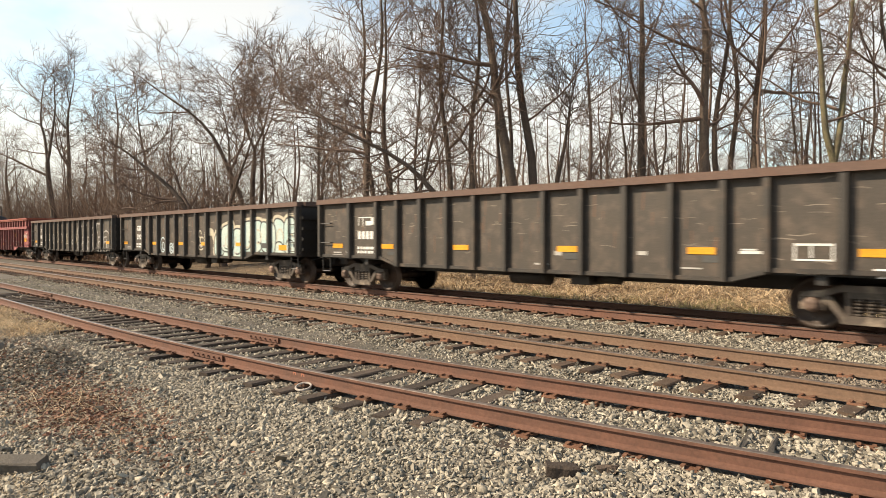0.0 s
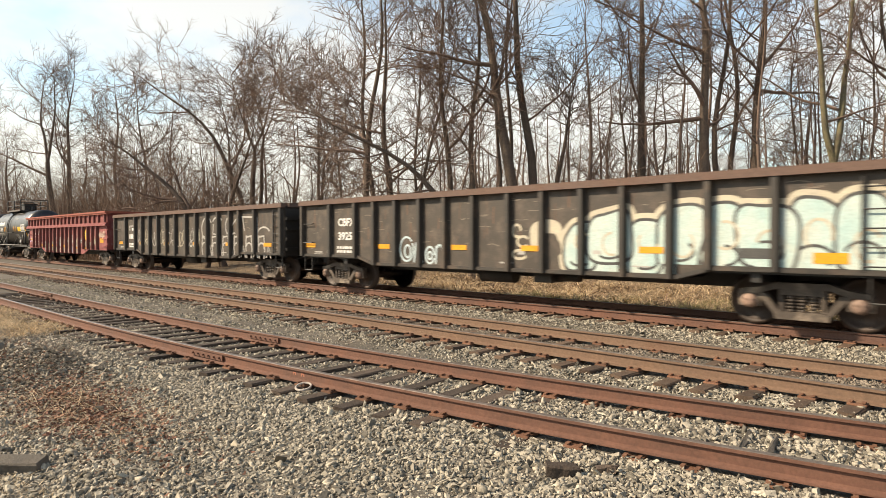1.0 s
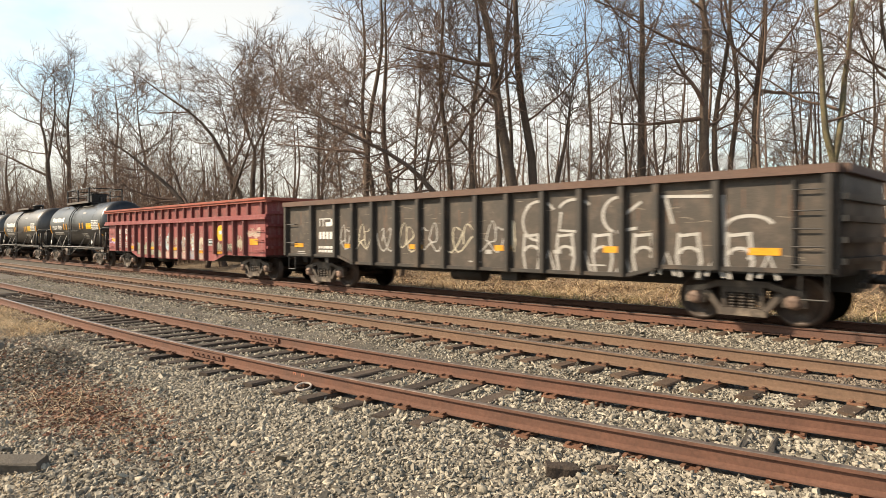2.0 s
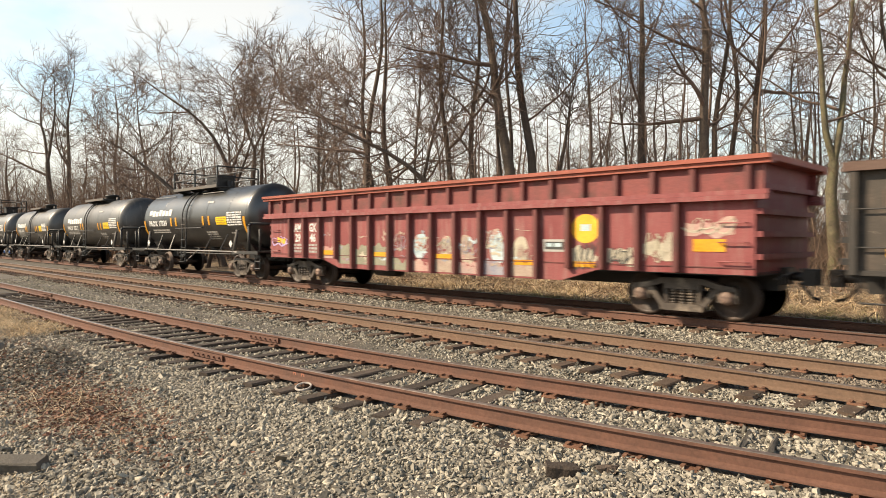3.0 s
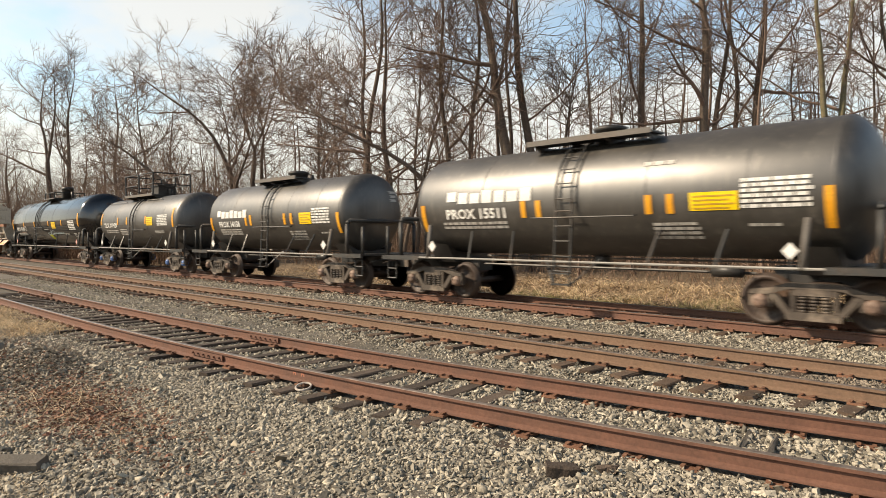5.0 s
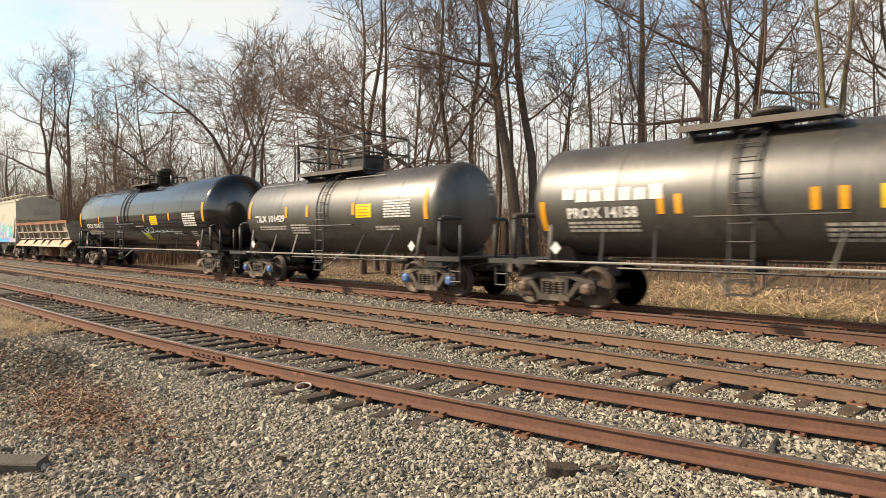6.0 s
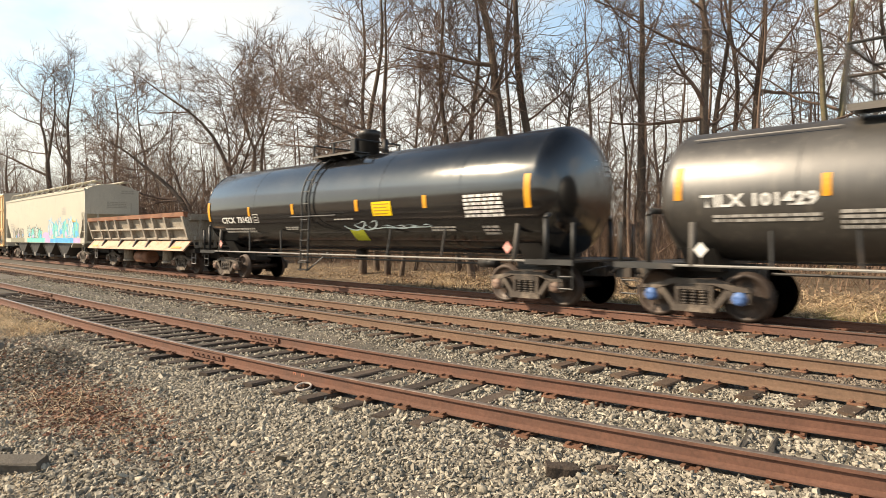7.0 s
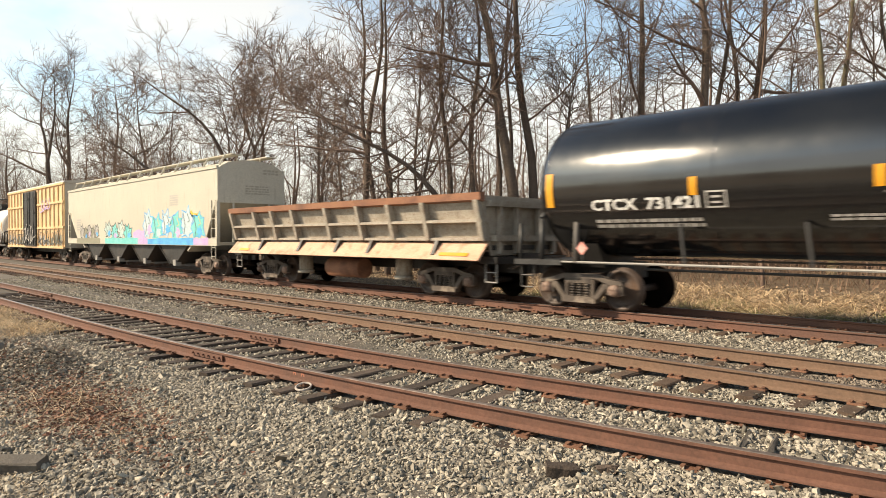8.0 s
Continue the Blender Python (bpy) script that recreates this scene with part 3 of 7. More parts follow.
def strip(x0, x1, y0, y1, crowd=1.0):
    """Places in a strip, crowded towards x1."""
    return lambda rg, n: np.stack([x1 - (x1 - x0) * rg.random(n) ** crowd, rg.uniform(y0, y1, n)], 1)


LIME = "loose angular grey and tan crushed limestone"
stones("gravel", 64000, strip(-9.0, -0.1, 0.9, 5.6), 0.0158, 1, STONE,
       lambda x, y: off_rails(x, y) and y < siding_y(x) - 0.83 and y > 0.75 + (x + 5.8) * 1.0 and y > -0.165 * x, LIME)
stones("gravel", 30000, strip(-26, -9.0, 1.4, 4.2, 1.6), 0.021, 2, STONE, lambda x, y: off_rails(x, y) and y < siding_y(x) - 0.83 and (x > -15 or y > 3.3), LIME, small=True)
stones("gravel", 60000, strip(-26, -0.3, 3.9, 7.6, 1.8), 0.0172, 3, STONE, lambda x, y: abs(y - siding_y(x)) < 1.35 and off_rails(x, y), "grey crushed stone between the siding's ties", 0.25, True)
stones("gravel", 9000, strip(-6.5, -0.3, 4.1, 7.4, 1.1), 0.0185, 9, STONE, lambda x, y: abs(y - siding_y(x)) < 0.7 and off_rails(x, y), "grey crushed stone heaped between the siding's rails", 0.7)
stones("gravel", 5000, strip(-26, 1.5, 1.9, 6.2, 2.0), 0.016, 8, STONE, lambda x, y: -1.4 < y - siding_y(x) < -0.93 and noise.noise((x * 3, y * 3, 8)) > -0.12, "grey crushed stone spilled over the siding's tie ends", 3.0)
stones("gravel", 66000, strip(-36, -0.6, 5.6, 7.95, 1.6), 0.0178, 4, STONE, lambda x, y: off_rails(x, y) and y > siding_y(x) + 0.8, "grey crushed stone between siding and middle track", small=True)
stones("gravel", 24000, strip(-32, -0.9, 7.9, 9.6, 1.8), 0.0175, 5, STONE_BROWN, off_rails, "rust-stained ballast between the middle track's rails", 0.12, True)
stones("gravel", 48000, strip(-44, -1.4, 9.55, 12.55, 1.8), 0.0185, 6, STONE, off_rails, "grey crushed stone between middle track and main line", small=True)
stones("gravel", 4000, strip(-30, 2.0, 12.6, 15.2, 1.4), 0.026, 7, STONE_BROWN, off_rails, "dark ballast under the train", 0.05, True)


# ---- train: running gear ----
WHEEL_R = 0.457
BASE = 1.74             # wheel to wheel in a truck
CARS = []               # (thing, centre along the rails at the start)
WHEELSETS = []


def side_frame_bm(s):
    """A cast truck side: sloping top chord, two struts down to the spring seat, jaws over the axle ends."""
    bm = B()
    y0, y1 = (-1.12, -0.95) if s < 0 else (0.95, 1.12)
    h = BASE / 2
    prism(bm, [(-h - 0.20, 0.58), (-h - 0.16, 0.66), (-h + 0.15, 0.70), (-0.42, 0.80), (0.42, 0.80), (h - 0.15, 0.70), (h + 0.16, 0.66), (h + 0.20, 0.58),
               (h - 0.12, 0.58), (0.40, 0.69), (-0.40, 0.69), (-h + 0.12, 0.58)], y0, y1, "y")
    for d in (-1, 1):
        prism(bm, [(d * (h - 0.27), 0.61), (d * (h - 0.14), 0.58), (d * 0.40, 0.18), (d * 0.27, 0.18)], y0 + 0.01, y1 - 0.01, "y")
        prism(bm, [(d * 0.29, 0.30), (d * 0.36, 0.30), (d * 0.37, 0.70), (d * 0.31, 0.70)], y0 + 0.015, y1 - 0.015, "y")
        for e in (-1, 1):
            box(bm, d * h + e * 0.15 - 0.035, d * h + e * 0.15 + 0.035, y0 + 0.02, y1 - 0.02, 0.36, 0.60)
    prism(bm, [(-0.42, 0.16), (0.42, 0.16), (0.44, 0.26), (0.30, 0.30), (-0.30, 0.30), (-0.44, 0.26)], y0 - 0.03, y1 + 0.03, "y")
    return bm


def springs_bm(s):
    bm = B()
    y = -1.045 if s < 0 else 1.045
    for i in range(3):
        for k in range(5):
            lo = 0.30 + k * 0.058
            tube(bm, (-0.18 + i * 0.18, y, lo), (-0.18 + i * 0.18, y, lo + 0.036), 0.078, n=10)
            tube(bm, (-0.18 + i * 0.18, y, lo + 0.03), (-0.18 + i * 0.18, y, lo + 0.06), 0.055, n=6)
    box(bm, -0.30, 0.30, y - 0.07, y + 0.07, 0.585, 0.69)
    return bm


def wheelset_bm():
    bm = B()
    prof = lambda s: [(s * 0.685, 0.495), (s * 0.715, 0.49), (s * 0.725, WHEEL_R), (s * 0.82, WHEEL_R - 0.006), (s * 0.82, 0.385), (s * 0.785, 0.37), (s * 0.765, 0.20), (s * 0.80, 0.13), (s * 0.80, 0.02)]
    for s in (-1, 1):
        lathe(bm, prof(s), "y", 24)
        lathe(bm, [(s * 0.685, 0.495), (s * 0.685, 0.38), (s * 0.72, 0.36), (s * 0.70, 0.13), (s * 0.685, 0.02)], "y", 24)
        for k in range(6):
            a = k * math.pi / 3
            tube(bm, (0.27 * math.cos(a), s * 0.765, 0.27 * math.sin(a)), (0.27 * math.cos(a), s * 0.785, 0.27 * math.sin(a)), 0.022, n=6)
    tube(bm, (0, -1.0, 0), (0, 1.0, 0), 0.085, n=12)
    return bm


def cap_bm(s):
    bm = lathe(B(), [(s * 0.93, 0.13), (s * 1.10, 0.135), (s * 1.16, 0.12), (s * 1.18, 0.07), (s * 1.18, 0.01)], "y", 14)
    for k in range(3):
        a = k * 2.094 + 0.5
        tube(bm, (0.06 * math.cos(a), s * 1.175, 0.06 * math.sin(a)), (0.06 * math.cos(a), s * 1.20, 0.06 * math.sin(a)), 0.018, n=6)
    return bm


bolster_bm = B()
prism(bolster_bm, [(-1.05, 0.58), (1.05, 0.58), (1.05, 0.68), (0.45, 0.80), (-0.45, 0.80), (-1.05, 0.68)], -0.2, 0.2, "x")
tube(bolster_bm, (0, 0, 0.78), (0, 0, 0.95), 0.22, n=14)
for d in (-1, 1):
    box(bolster_bm, d * 0.36 - 0.06, d * 0.36 + 0.06, -0.9, 0.9, 0.30, 0.42)          # brake beams
    for e in (-1, 1):
        box(bolster_bm, d * 0.43 - 0.04, d * 0.43 + 0.04, e * 0.755 - 0.05, e * 0.755 + 0.05, 0.30, 0.52)
TRUCK_MESH = {"bolster": mesh_of("truck", bolster_bm, WHEEL), "wheelset": mesh_of("wheelset", wheelset_bm(), WHEEL)}
for s in (-1, 1):
    TRUCK_MESH["frame", s] = mesh_of("side_frame", side_frame_bm(s), TRUCK)
    TRUCK_MESH["spring", s] = mesh_of("spring_nest", springs_bm(s), TRUCK)
    TRUCK_MESH["cap", s] = mesh_of("bearing_cap", cap_bm(s), BEARING)
    TRUCK_MESH["cap_blue", s] = mesh_of("bearing_cap", cap_bm(s), BEARING_BLUE)


def add(name, mesh, parent, m=None, label=""):
    ob = new(name, mesh)
    ob.parent = parent
    if m:
        ob.matrix_basis = m
    if label:
        tagged(ob, label)
    return ob


def truck(car, x, cap="cap"):
    t = add("truck", TRUCK_MESH["bolster"], car, pose(x, 0, 0), "rusty four-wheel freight truck")
    for s in (-1, 1):
        add("side_frame", TRUCK_MESH["frame", s], t)
        add("spring_nest", TRUCK_MESH["spring", s], t)
        for d in (-1, 1):
            add("bearing_cap", TRUCK_MESH[cap, s], t, pose(d * BASE / 2, 0, WHEEL_R), "blue bearing cap" if cap != "cap" else "")
    for d in (-1, 1):
        w = add("wheelset", TRUCK_MESH["wheelset"], t, pose(d * BASE / 2, 0, WHEEL_R))
        WHEELSETS.append((w, d * BASE / 2, random.Random(len(WHEELSETS)).uniform(0, 360)))


def coupler(car, half, body_half):
    """Draft sill, drawbar and knuckle at both ends."""
    for s in (-1, 1):
        bm = B()
        box(bm, min(s * (body_half - 1.5), s * (half - 0.42)), max(s * (body_half - 1.5), s * (half - 0.42)), -0.22, 0.22, 0.70, 1.02)
        tube(bm, (s * (half - 0.45), 0, 0.86), (s * (half - 0.12), 0, 0.86), 0.085, n=8)
        prism(bm, [(s * (half - 0.18), -0.17), (s * (half - 0.18), 0.17), (s * (half + 0.02), 0.19), (s * (half + 0.10), 0.05), (s * (half - 0.02), 0.02), (s * (half + 0.04), -0.14)], 0.70, 1.0, "z")
        rod(bm, [(s * (half - 0.3), -0.25, 0.95), (s * (half - 0.25), -0.9, 0.92), (s * (half - 0.3), -1.25, 0.85)], 0.014)
        rod(bm, [(s * (half - 0.35), 0.3, 0.72), (s * (half - 0.12), 0.28, 0.45), (s * (half + 0.02), 0.2, 0.42)], 0.03)
        part("coupler", bm, STEEL_BLACK if s > 0 else TRUCK, car, "rusty knuckle coupler and draft sill")


def ladder(car, x, y, z0, z1, w=0.42, step=0.36, mat=None, name="ladder"):
    bm = B()
    for s in (-1, 1):
        rod(bm, [(x + s * w / 2, y, z0), (x + s * w / 2, y, z1)], 0.017)
    z = z0 + 0.08
    while z < z1:
        rod(bm, [(x - w / 2, y, z), (x + w / 2, y, z)], 0.014)
        z += step
    return part(name, bm, mat or RAILING, car)


def thing(name, label, category, centre, group="cars of the freight train"):
    e = new(name)
    CARS.append((tagged(e, label, category, group), centre))
    e.matrix_basis = pose(centre, TRACK, 0)
    return e


# ---- train: gondolas ----
SIDE = 1.50             # half width of the side sheets


def gondola(centre, label, ribs, paint):
    g = thing("gondola_car", label, "gondola car", centre)
    half, top = 8.28, 2.78
    for s in (-1, 1):
        bm = B()
        y0, y1 = sorted((s * SIDE, s * (SIDE - 0.03)))
        prism(bm, [(-half, 0.98), (-half + 3.0, 0.98), (-half + 3.7, 0.78), (half - 3.7, 0.78), (half - 3.0, 0.98), (half, 0.98), (half, top - 0.05), (-half, top - 0.05)], y0, y1, "y")
        part("side_sheet", bm, GONDOLA, g)
        bm = B()
        ya, yb = sorted((s * (SIDE - 0.10), s * (SIDE + 0.15)))
        prism(bm, [(ya, top - 0.15), (yb, top - 0.15), (yb, top - 0.03), (yb - 0.02 * (s > 0), top), (ya, top)], -half - 0.02, half + 0.02, "x")
        part("top_chord", bm, CHORD, g, "rusty brown top chord")
        bm = B()
        ya, yb = sorted((s * SIDE, s * (SIDE + 0.06)))
        prism(bm, [(-half, 0.99), (-half + 3.0, 0.99), (-half + 3.7, 0.80), (half - 3.7, 0.80), (half - 3.0, 0.99), (half, 0.99), (half, 1.07), (half - 3.0, 1.07), (half - 3.7, 0.88), (-half + 3.7, 0.88), (-half + 3.0, 1.07), (-half, 1.07)], ya, yb, "y")
        part("side_sill", bm, GONDOLA_RIB_SHADED, g)
        for rx in ribs:
            bm = B()
            o = s * (SIDE + 0.01)
            zlo = 0.80 if abs(rx) < half - 3.6 else 1.0
            prism(bm, [(rx - 0.085, o), (rx - 0.055, o + s * 0.12), (rx + 0.055, o + s * 0.12), (rx + 0.085, o)], zlo, top - 0.15, "z")
            part("side_post", bm, GONDOLA_RIB_SHADED, g)
        bm = B()
        box(bm, s * half - 0.03, s * half + 0.03, -SIDE + 0.03, SIDE - 0.03, 0.95, top - 0.10)
        part("end_wall", bm, STEEL_BLACK, g)
        for z in (1.2, 1.55, 1.9, 2.25):
            part("end_rib", box(B(), *sorted((s * (half + 0.03), s * (half + 0.12))), -SIDE + 0.02, SIDE - 0.02, z - 0.05, z + 0.05), STEEL_BLACK, g)
        bm = B()
        box(bm, min(s * (half - 0.1), s * (half + 0.14)), max(s * (half - 0.1), s * (half + 0.14)), -SIDE + 0.1, SIDE - 0.1, top - 0.14, top + 0.01)
        part("end_chord", bm, CHORD, g)
    bm = B()
    box(bm, -half, half, -SIDE + 0.03, SIDE - 0.03, 0.95, 1.02)
    box(bm, -half, half, -0.25, 0.25, 0.62, 0.95)
    for k in range(9):
        box(bm, -6 + k * 1.5 - 0.08, -6 + k * 1.5 + 0.08, -SIDE + 0.05, SIDE - 0.05, 0.80, 0.95)
    part("floor", bm, STEEL_BLACK, g)
    part("brake_reservoir", tube(B(), (-1.0, -0.75, 0.66), (0.1, -0.75, 0.66), 0.19, n=14), STEEL_BLACK, g)
    bm = box(B(), 0.9, 1.4, -1.1, -0.5, 0.55, 0.85)
    tube(bm, (1.4, -0.8, 0.70), (2.0, -0.8, 0.70), 0.12, n=10)
    part("brake_valve", bm, STEEL_BLACK, g)
    # grab irons at the corners
    for x0, x1 in ((-half + 0.15, -half + 0.65), (half - 0.65, half - 0.15)):
        for z in ((1.45, 2.05) if x0 < 0 else (1.15, 1.45, 1.75, 2.05, 2.4)):
            bm = rod(B(), [(x0, -SIDE, z), (x0, -SIDE - 0.09, z - 0.02), (x1, -SIDE - 0.09, z - 0.02), (x1, -SIDE, z)], 0.014)
            part("grab_iron", bm, STEEL_BLACK, g)
    part("ladder_stile", rod(B(), [(half - 0.65, -SIDE - 0.05, 1.05), (half - 0.65, -SIDE - 0.05, 2.55)], 0.03), STEEL_BLACK, g)
    for x in (-half + 0.35, half - 0.35):
        part("sill_step", rod(B(), [(x - 0.2, -SIDE, 1.0), (x - 0.2, -SIDE, 0.55), (x + 0.2, -SIDE, 0.55), (x + 0.2, -SIDE, 1.0)], 0.018), STEEL_BLACK, g)
    for x in (-6.64, 6.64):
        truck(g, x)
    coupler(g, 8.85, half)
    paint(g)
    return g


RIBS = [-8.2, -6.66, -5.38, -4.48, -3.54, -2.55, -1.60, -0.62, 0.49, 1.47, 2.49, 3.46, 4.45, 5.19, 6.34, 8.15]
FACE = flat_side(-SIDE - 0.006)
FACE2 = flat_side(-SIDE - 0.010)
FACE3 = flat_side(-SIDE - 0.014)


def panels(x0, x1):
    """The stretches between posts from x0 to x1."""
    out = []
    for a, b in zip(RIBS, RIBS[1:]):
        lo, hi = max(a + 0.09, x0), min(b - 0.09, x1)
        if hi - lo > 0.1:
            out.append((lo, hi))
    return out


def common_marks(g, tape, text=""):
    each("reflective_tape", [bars([(x, x + 0.52, 1.28, 1.41)], FACE3) for x in tape], YELLOW, g, "yellow-orange reflective tape strip")
    if text:
        part("reporting_mark", words(text, -6.3, -5.45, 1.95, 0.33, FACE2), WHITE, g, "white stencilled reporting mark")
        part("car_number", words("39255", -6.3, -5.4, 1.53, 0.33, FACE2), WHITE, g, "white stencilled car number")
    else:
        tiny(part("owner_marks", bars([(-6.28, -5.70, 2.17, 2.20), (-6.30, -6.27, 1.95, 2.20), (-6.1, -6.07, 1.95, 2.2), (-5.95, -5.70, 1.95, 2.08), (-5.7, -5.45, 1.97, 2.18)], FACE2), WHITE, g, "white painted owner marks"))
    if not text:
        tiny(part("car_number", bars([(-6.32 + i * 0.19, -6.18 + i * 0.19, 1.55, 1.78) for i in range(5)], FACE2), WHITE, g, "white painted number"))
    tiny(part("weight_table", small_print(-6.35, -5.45, 1.10, 1.34, 2, 8, FACE2), WHITE, g))
    tiny(part("stencils", bars([(-7.55, -7.15, 1.12, 1.16), (-7.6, -7.1, 1.05, 1.085), (-6.9, -6.65, 1.12, 1.19), (-6.85, -6.7, 1.04, 1.09), (0.2, 0.6, 0.98, 1.02), (0.75, 0.95, 1.2, 1.3), (2.75, 2.95, 1.24, 1.32), (3.65, 4.05, 1.0, 1.03)], FACE2), OFFWHITE, g))


SCUFF = surface("pale_scuffed_steel", (0.20, 0.165, 0.13), (0.26, 0.215, 0.17), 0.7, bump=0.0)
RUST_RUN = surface("brown_rust_run", (0.13, 0.075, 0.05), (0.16, 0.095, 0.065), 0.8, bump=0.0)


def scuffs(g, seed):
    """Short scratches along the sheets and rust runs down them."""
    rnd = random.Random(seed)
    bm, runs = B(), B()
    for _ in range(110):
        x, z, w = rnd.uniform(-8.0, 8.0), rnd.uniform(1.15, 2.55), rnd.uniform(0.05, 0.4)
        stroke([(x, z), (x + w * 0.5, z + rnd.uniform(-0.02, 0.02)), (x + w, z + rnd.uniform(-0.04, 0.04))], rnd.uniform(0.006, 0.018), flat_side(-SIDE - 0.002), bm)
    for _ in range(60):
        x, z, h = rnd.uniform(-8.0, 8.0), rnd.uniform(1.5, 2.6), rnd.uniform(0.1, 0.5)
        stroke([(x, z), (x + rnd.uniform(-0.02, 0.02), z - h)], rnd.uniform(0.01, 0.04), flat_side(-SIDE - 0.0015), runs)
    tiny(part("scratch", bm, SCUFF, g, "pale scratches in the paint"))
    tiny(part("rust_run", runs, RUST_RUN, g, "brown rust runs"))


def paint_plain(g):
    scuffs(g, 701)
    common_marks(g, (-7.6, -5.22, -2.36, 0.82, 3.77, 6.55))
    tiny(part("data_panel", bars([(5.6, 6.2, 1.45, 1.49), (5.6, 6.2, 1.20, 1.23), (5.6, 5.63, 1.2, 1.49), (5.85, 5.88, 1.25, 1.45), (6.17, 6.2, 1.2, 1.49), (5.65, 5.95, 0.98, 1.02), (4.72, 5.1, 1.30, 1.35), (4.75, 5.0, 1.36, 1.39), (6.75, 7.4, 1.05, 1.10), (6.8, 7.3, 0.95, 0.99)], FACE2), WHITE, g))
    each("faded_patch", [bars([q], FACE2) for q in ((1.0, 1.5, 1.12, 1.26), (4.05, 4.45, 1.13, 1.26), (-4.95, -4.6, 1.1, 1.2))], DARK_SPRAY, g)
    part("spray_mark", wavy(7.0, 7.9, 1.45, 1.9, 3, FACE2, both=True), surface("red_spray_paint", (0.6, 0.05, 0.06), (0.5, 0.05, 0.08), bump=0.0), g, "red spray mark")


def paint_mural(g):
    scuffs(g, 702)
    common_marks(g, (-8.05, -4.36, -1.40, 0.84, 3.80), "CBFX")
    part("reflective_tape", bars([(6.92, 7.44, 1.16, 1.34)], FACE3), YELLOW, g)
    # bubble letters: a cream halo, a dark outline and a mint fill
    layer = lambda k: flat_side(-SIDE - 0.003 - 0.0012 * k)
    letters = [(2.45, 0.42, 1.42, 0.56), (3.15, 0.48, 1.62, 0.66), (3.95, 0.46, 1.42, 0.62), (4.65, 0.48, 1.62, 0.70), (5.45, 0.50, 1.55, 0.72), (6.2, 0.48, 1.62, 0.72), (6.95, 0.46, 1.55, 0.76), (7.65, 0.42, 1.62, 0.74)]
    letters = [(xc, rx, zc - 0.04, rz * 0.86, 0.89 if xc < 4.2 else 1.08) for xc, rx, zc, rz in letters]
    for i, (xc, rx, zc, rz, low) in enumerate(letters):
        part("spray_paint", blob(xc, zc, rx, rz, 20 + i, layer(0), 0.15, low, 2.46), CREAM_SPRAY, g, "cream halo of spray paint")
    for x0, x1, low in ((2.2, 4.55, 0.89), (4.55, 8.0, 1.08)):
        part("spray_paint", wavy(x0, x1, low, low + 0.4, 29, layer(1), n=20, rough=0.3), MINT, g)
    for i, (xc, rx, zc, rz, low) in enumerate(letters):
        part("spray_outline", blob(xc, zc, rx, rz, 20 + i, layer(2 + 2 * (i % 2)), 0.05, low, 2.4), DARK_SPRAY, g)
        part("spray_paint", blob(xc, zc, rx, rz, 20 + i, layer(3 + 2 * (i % 2)), -0.01, low, 2.36), MINT, g, "mint bubble letter")
        part("spray_line", stroke(arc(xc + 0.05, zc + 0.12 * (-1) ** i, rx * 0.45, rz * 0.4, 40 + 50 * i, 230 + 60 * i), 0.05, layer(7)), CREAM_SPRAY, g)
        part("spray_outline", stroke(arc(xc - 0.02, zc - 0.25, rx * 0.6, rz * 0.3, 200 + 20 * i, 320 + 30 * i), 0.05, layer(7)), DARK_SPRAY, g)
    part("spray_paint", blob(1.55, 1.62, 0.42, 0.40, 80, layer(0), 0.0, 1.2, 2.2), CREAM_SPRAY, g)
    part("faded_patch", blob(1.65, 1.42, 0.28, 0.26, 81, layer(1)), GONDOLA, g)
    for i, (xc, zc, rx, rz) in enumerate(((0.72, 1.75, 0.12, 0.14), (0.9, 1.5, 0.16, 0.12), (0.8, 1.2, 0.2, 0.1))):
        part("spray_line", stroke(arc(xc, zc, rx, rz, 30 * i, 300 + 20 * i), 0.06, FACE2), CREAM_SPRAY, g)
    # pale blue outline letters
    for pts in (arc(-3.12, 1.28, 0.27, 0.33, 40, 390), arc(-3.08, 1.22, 0.12, 0.17, 0, 360), [(-2.82, 0.92), (-2.74, 1.45)] + arc(-2.62, 1.36, 0.13, 0.12, 120, -80), [(-2.66, 1.22), (-2.46, 0.93)], arc(-2.2, 1.13, 0.17, 0.22, 0, 340), arc(-2.2, 1.12, 0.08, 0.1, 0, 360),
                [(-1.98, 0.9), (-1.95, 1.38)] + arc(-1.84, 1.26, 0.09, 0.14, 160, 10) + [(-1.74, 0.95)] + arc(-1.64, 1.22, 0.08, 0.14, 170, 10) + [(-1.54, 0.93)]):
        part("spray_line", stroke(pts, 0.055, FACE2), PALE_SPRAY, g, "pale blue spray-painted loops")
    part("faded_patch", bars([(5.75, 6.3, 1.22, 1.40)], FACE3), DARK_SPRAY, g)


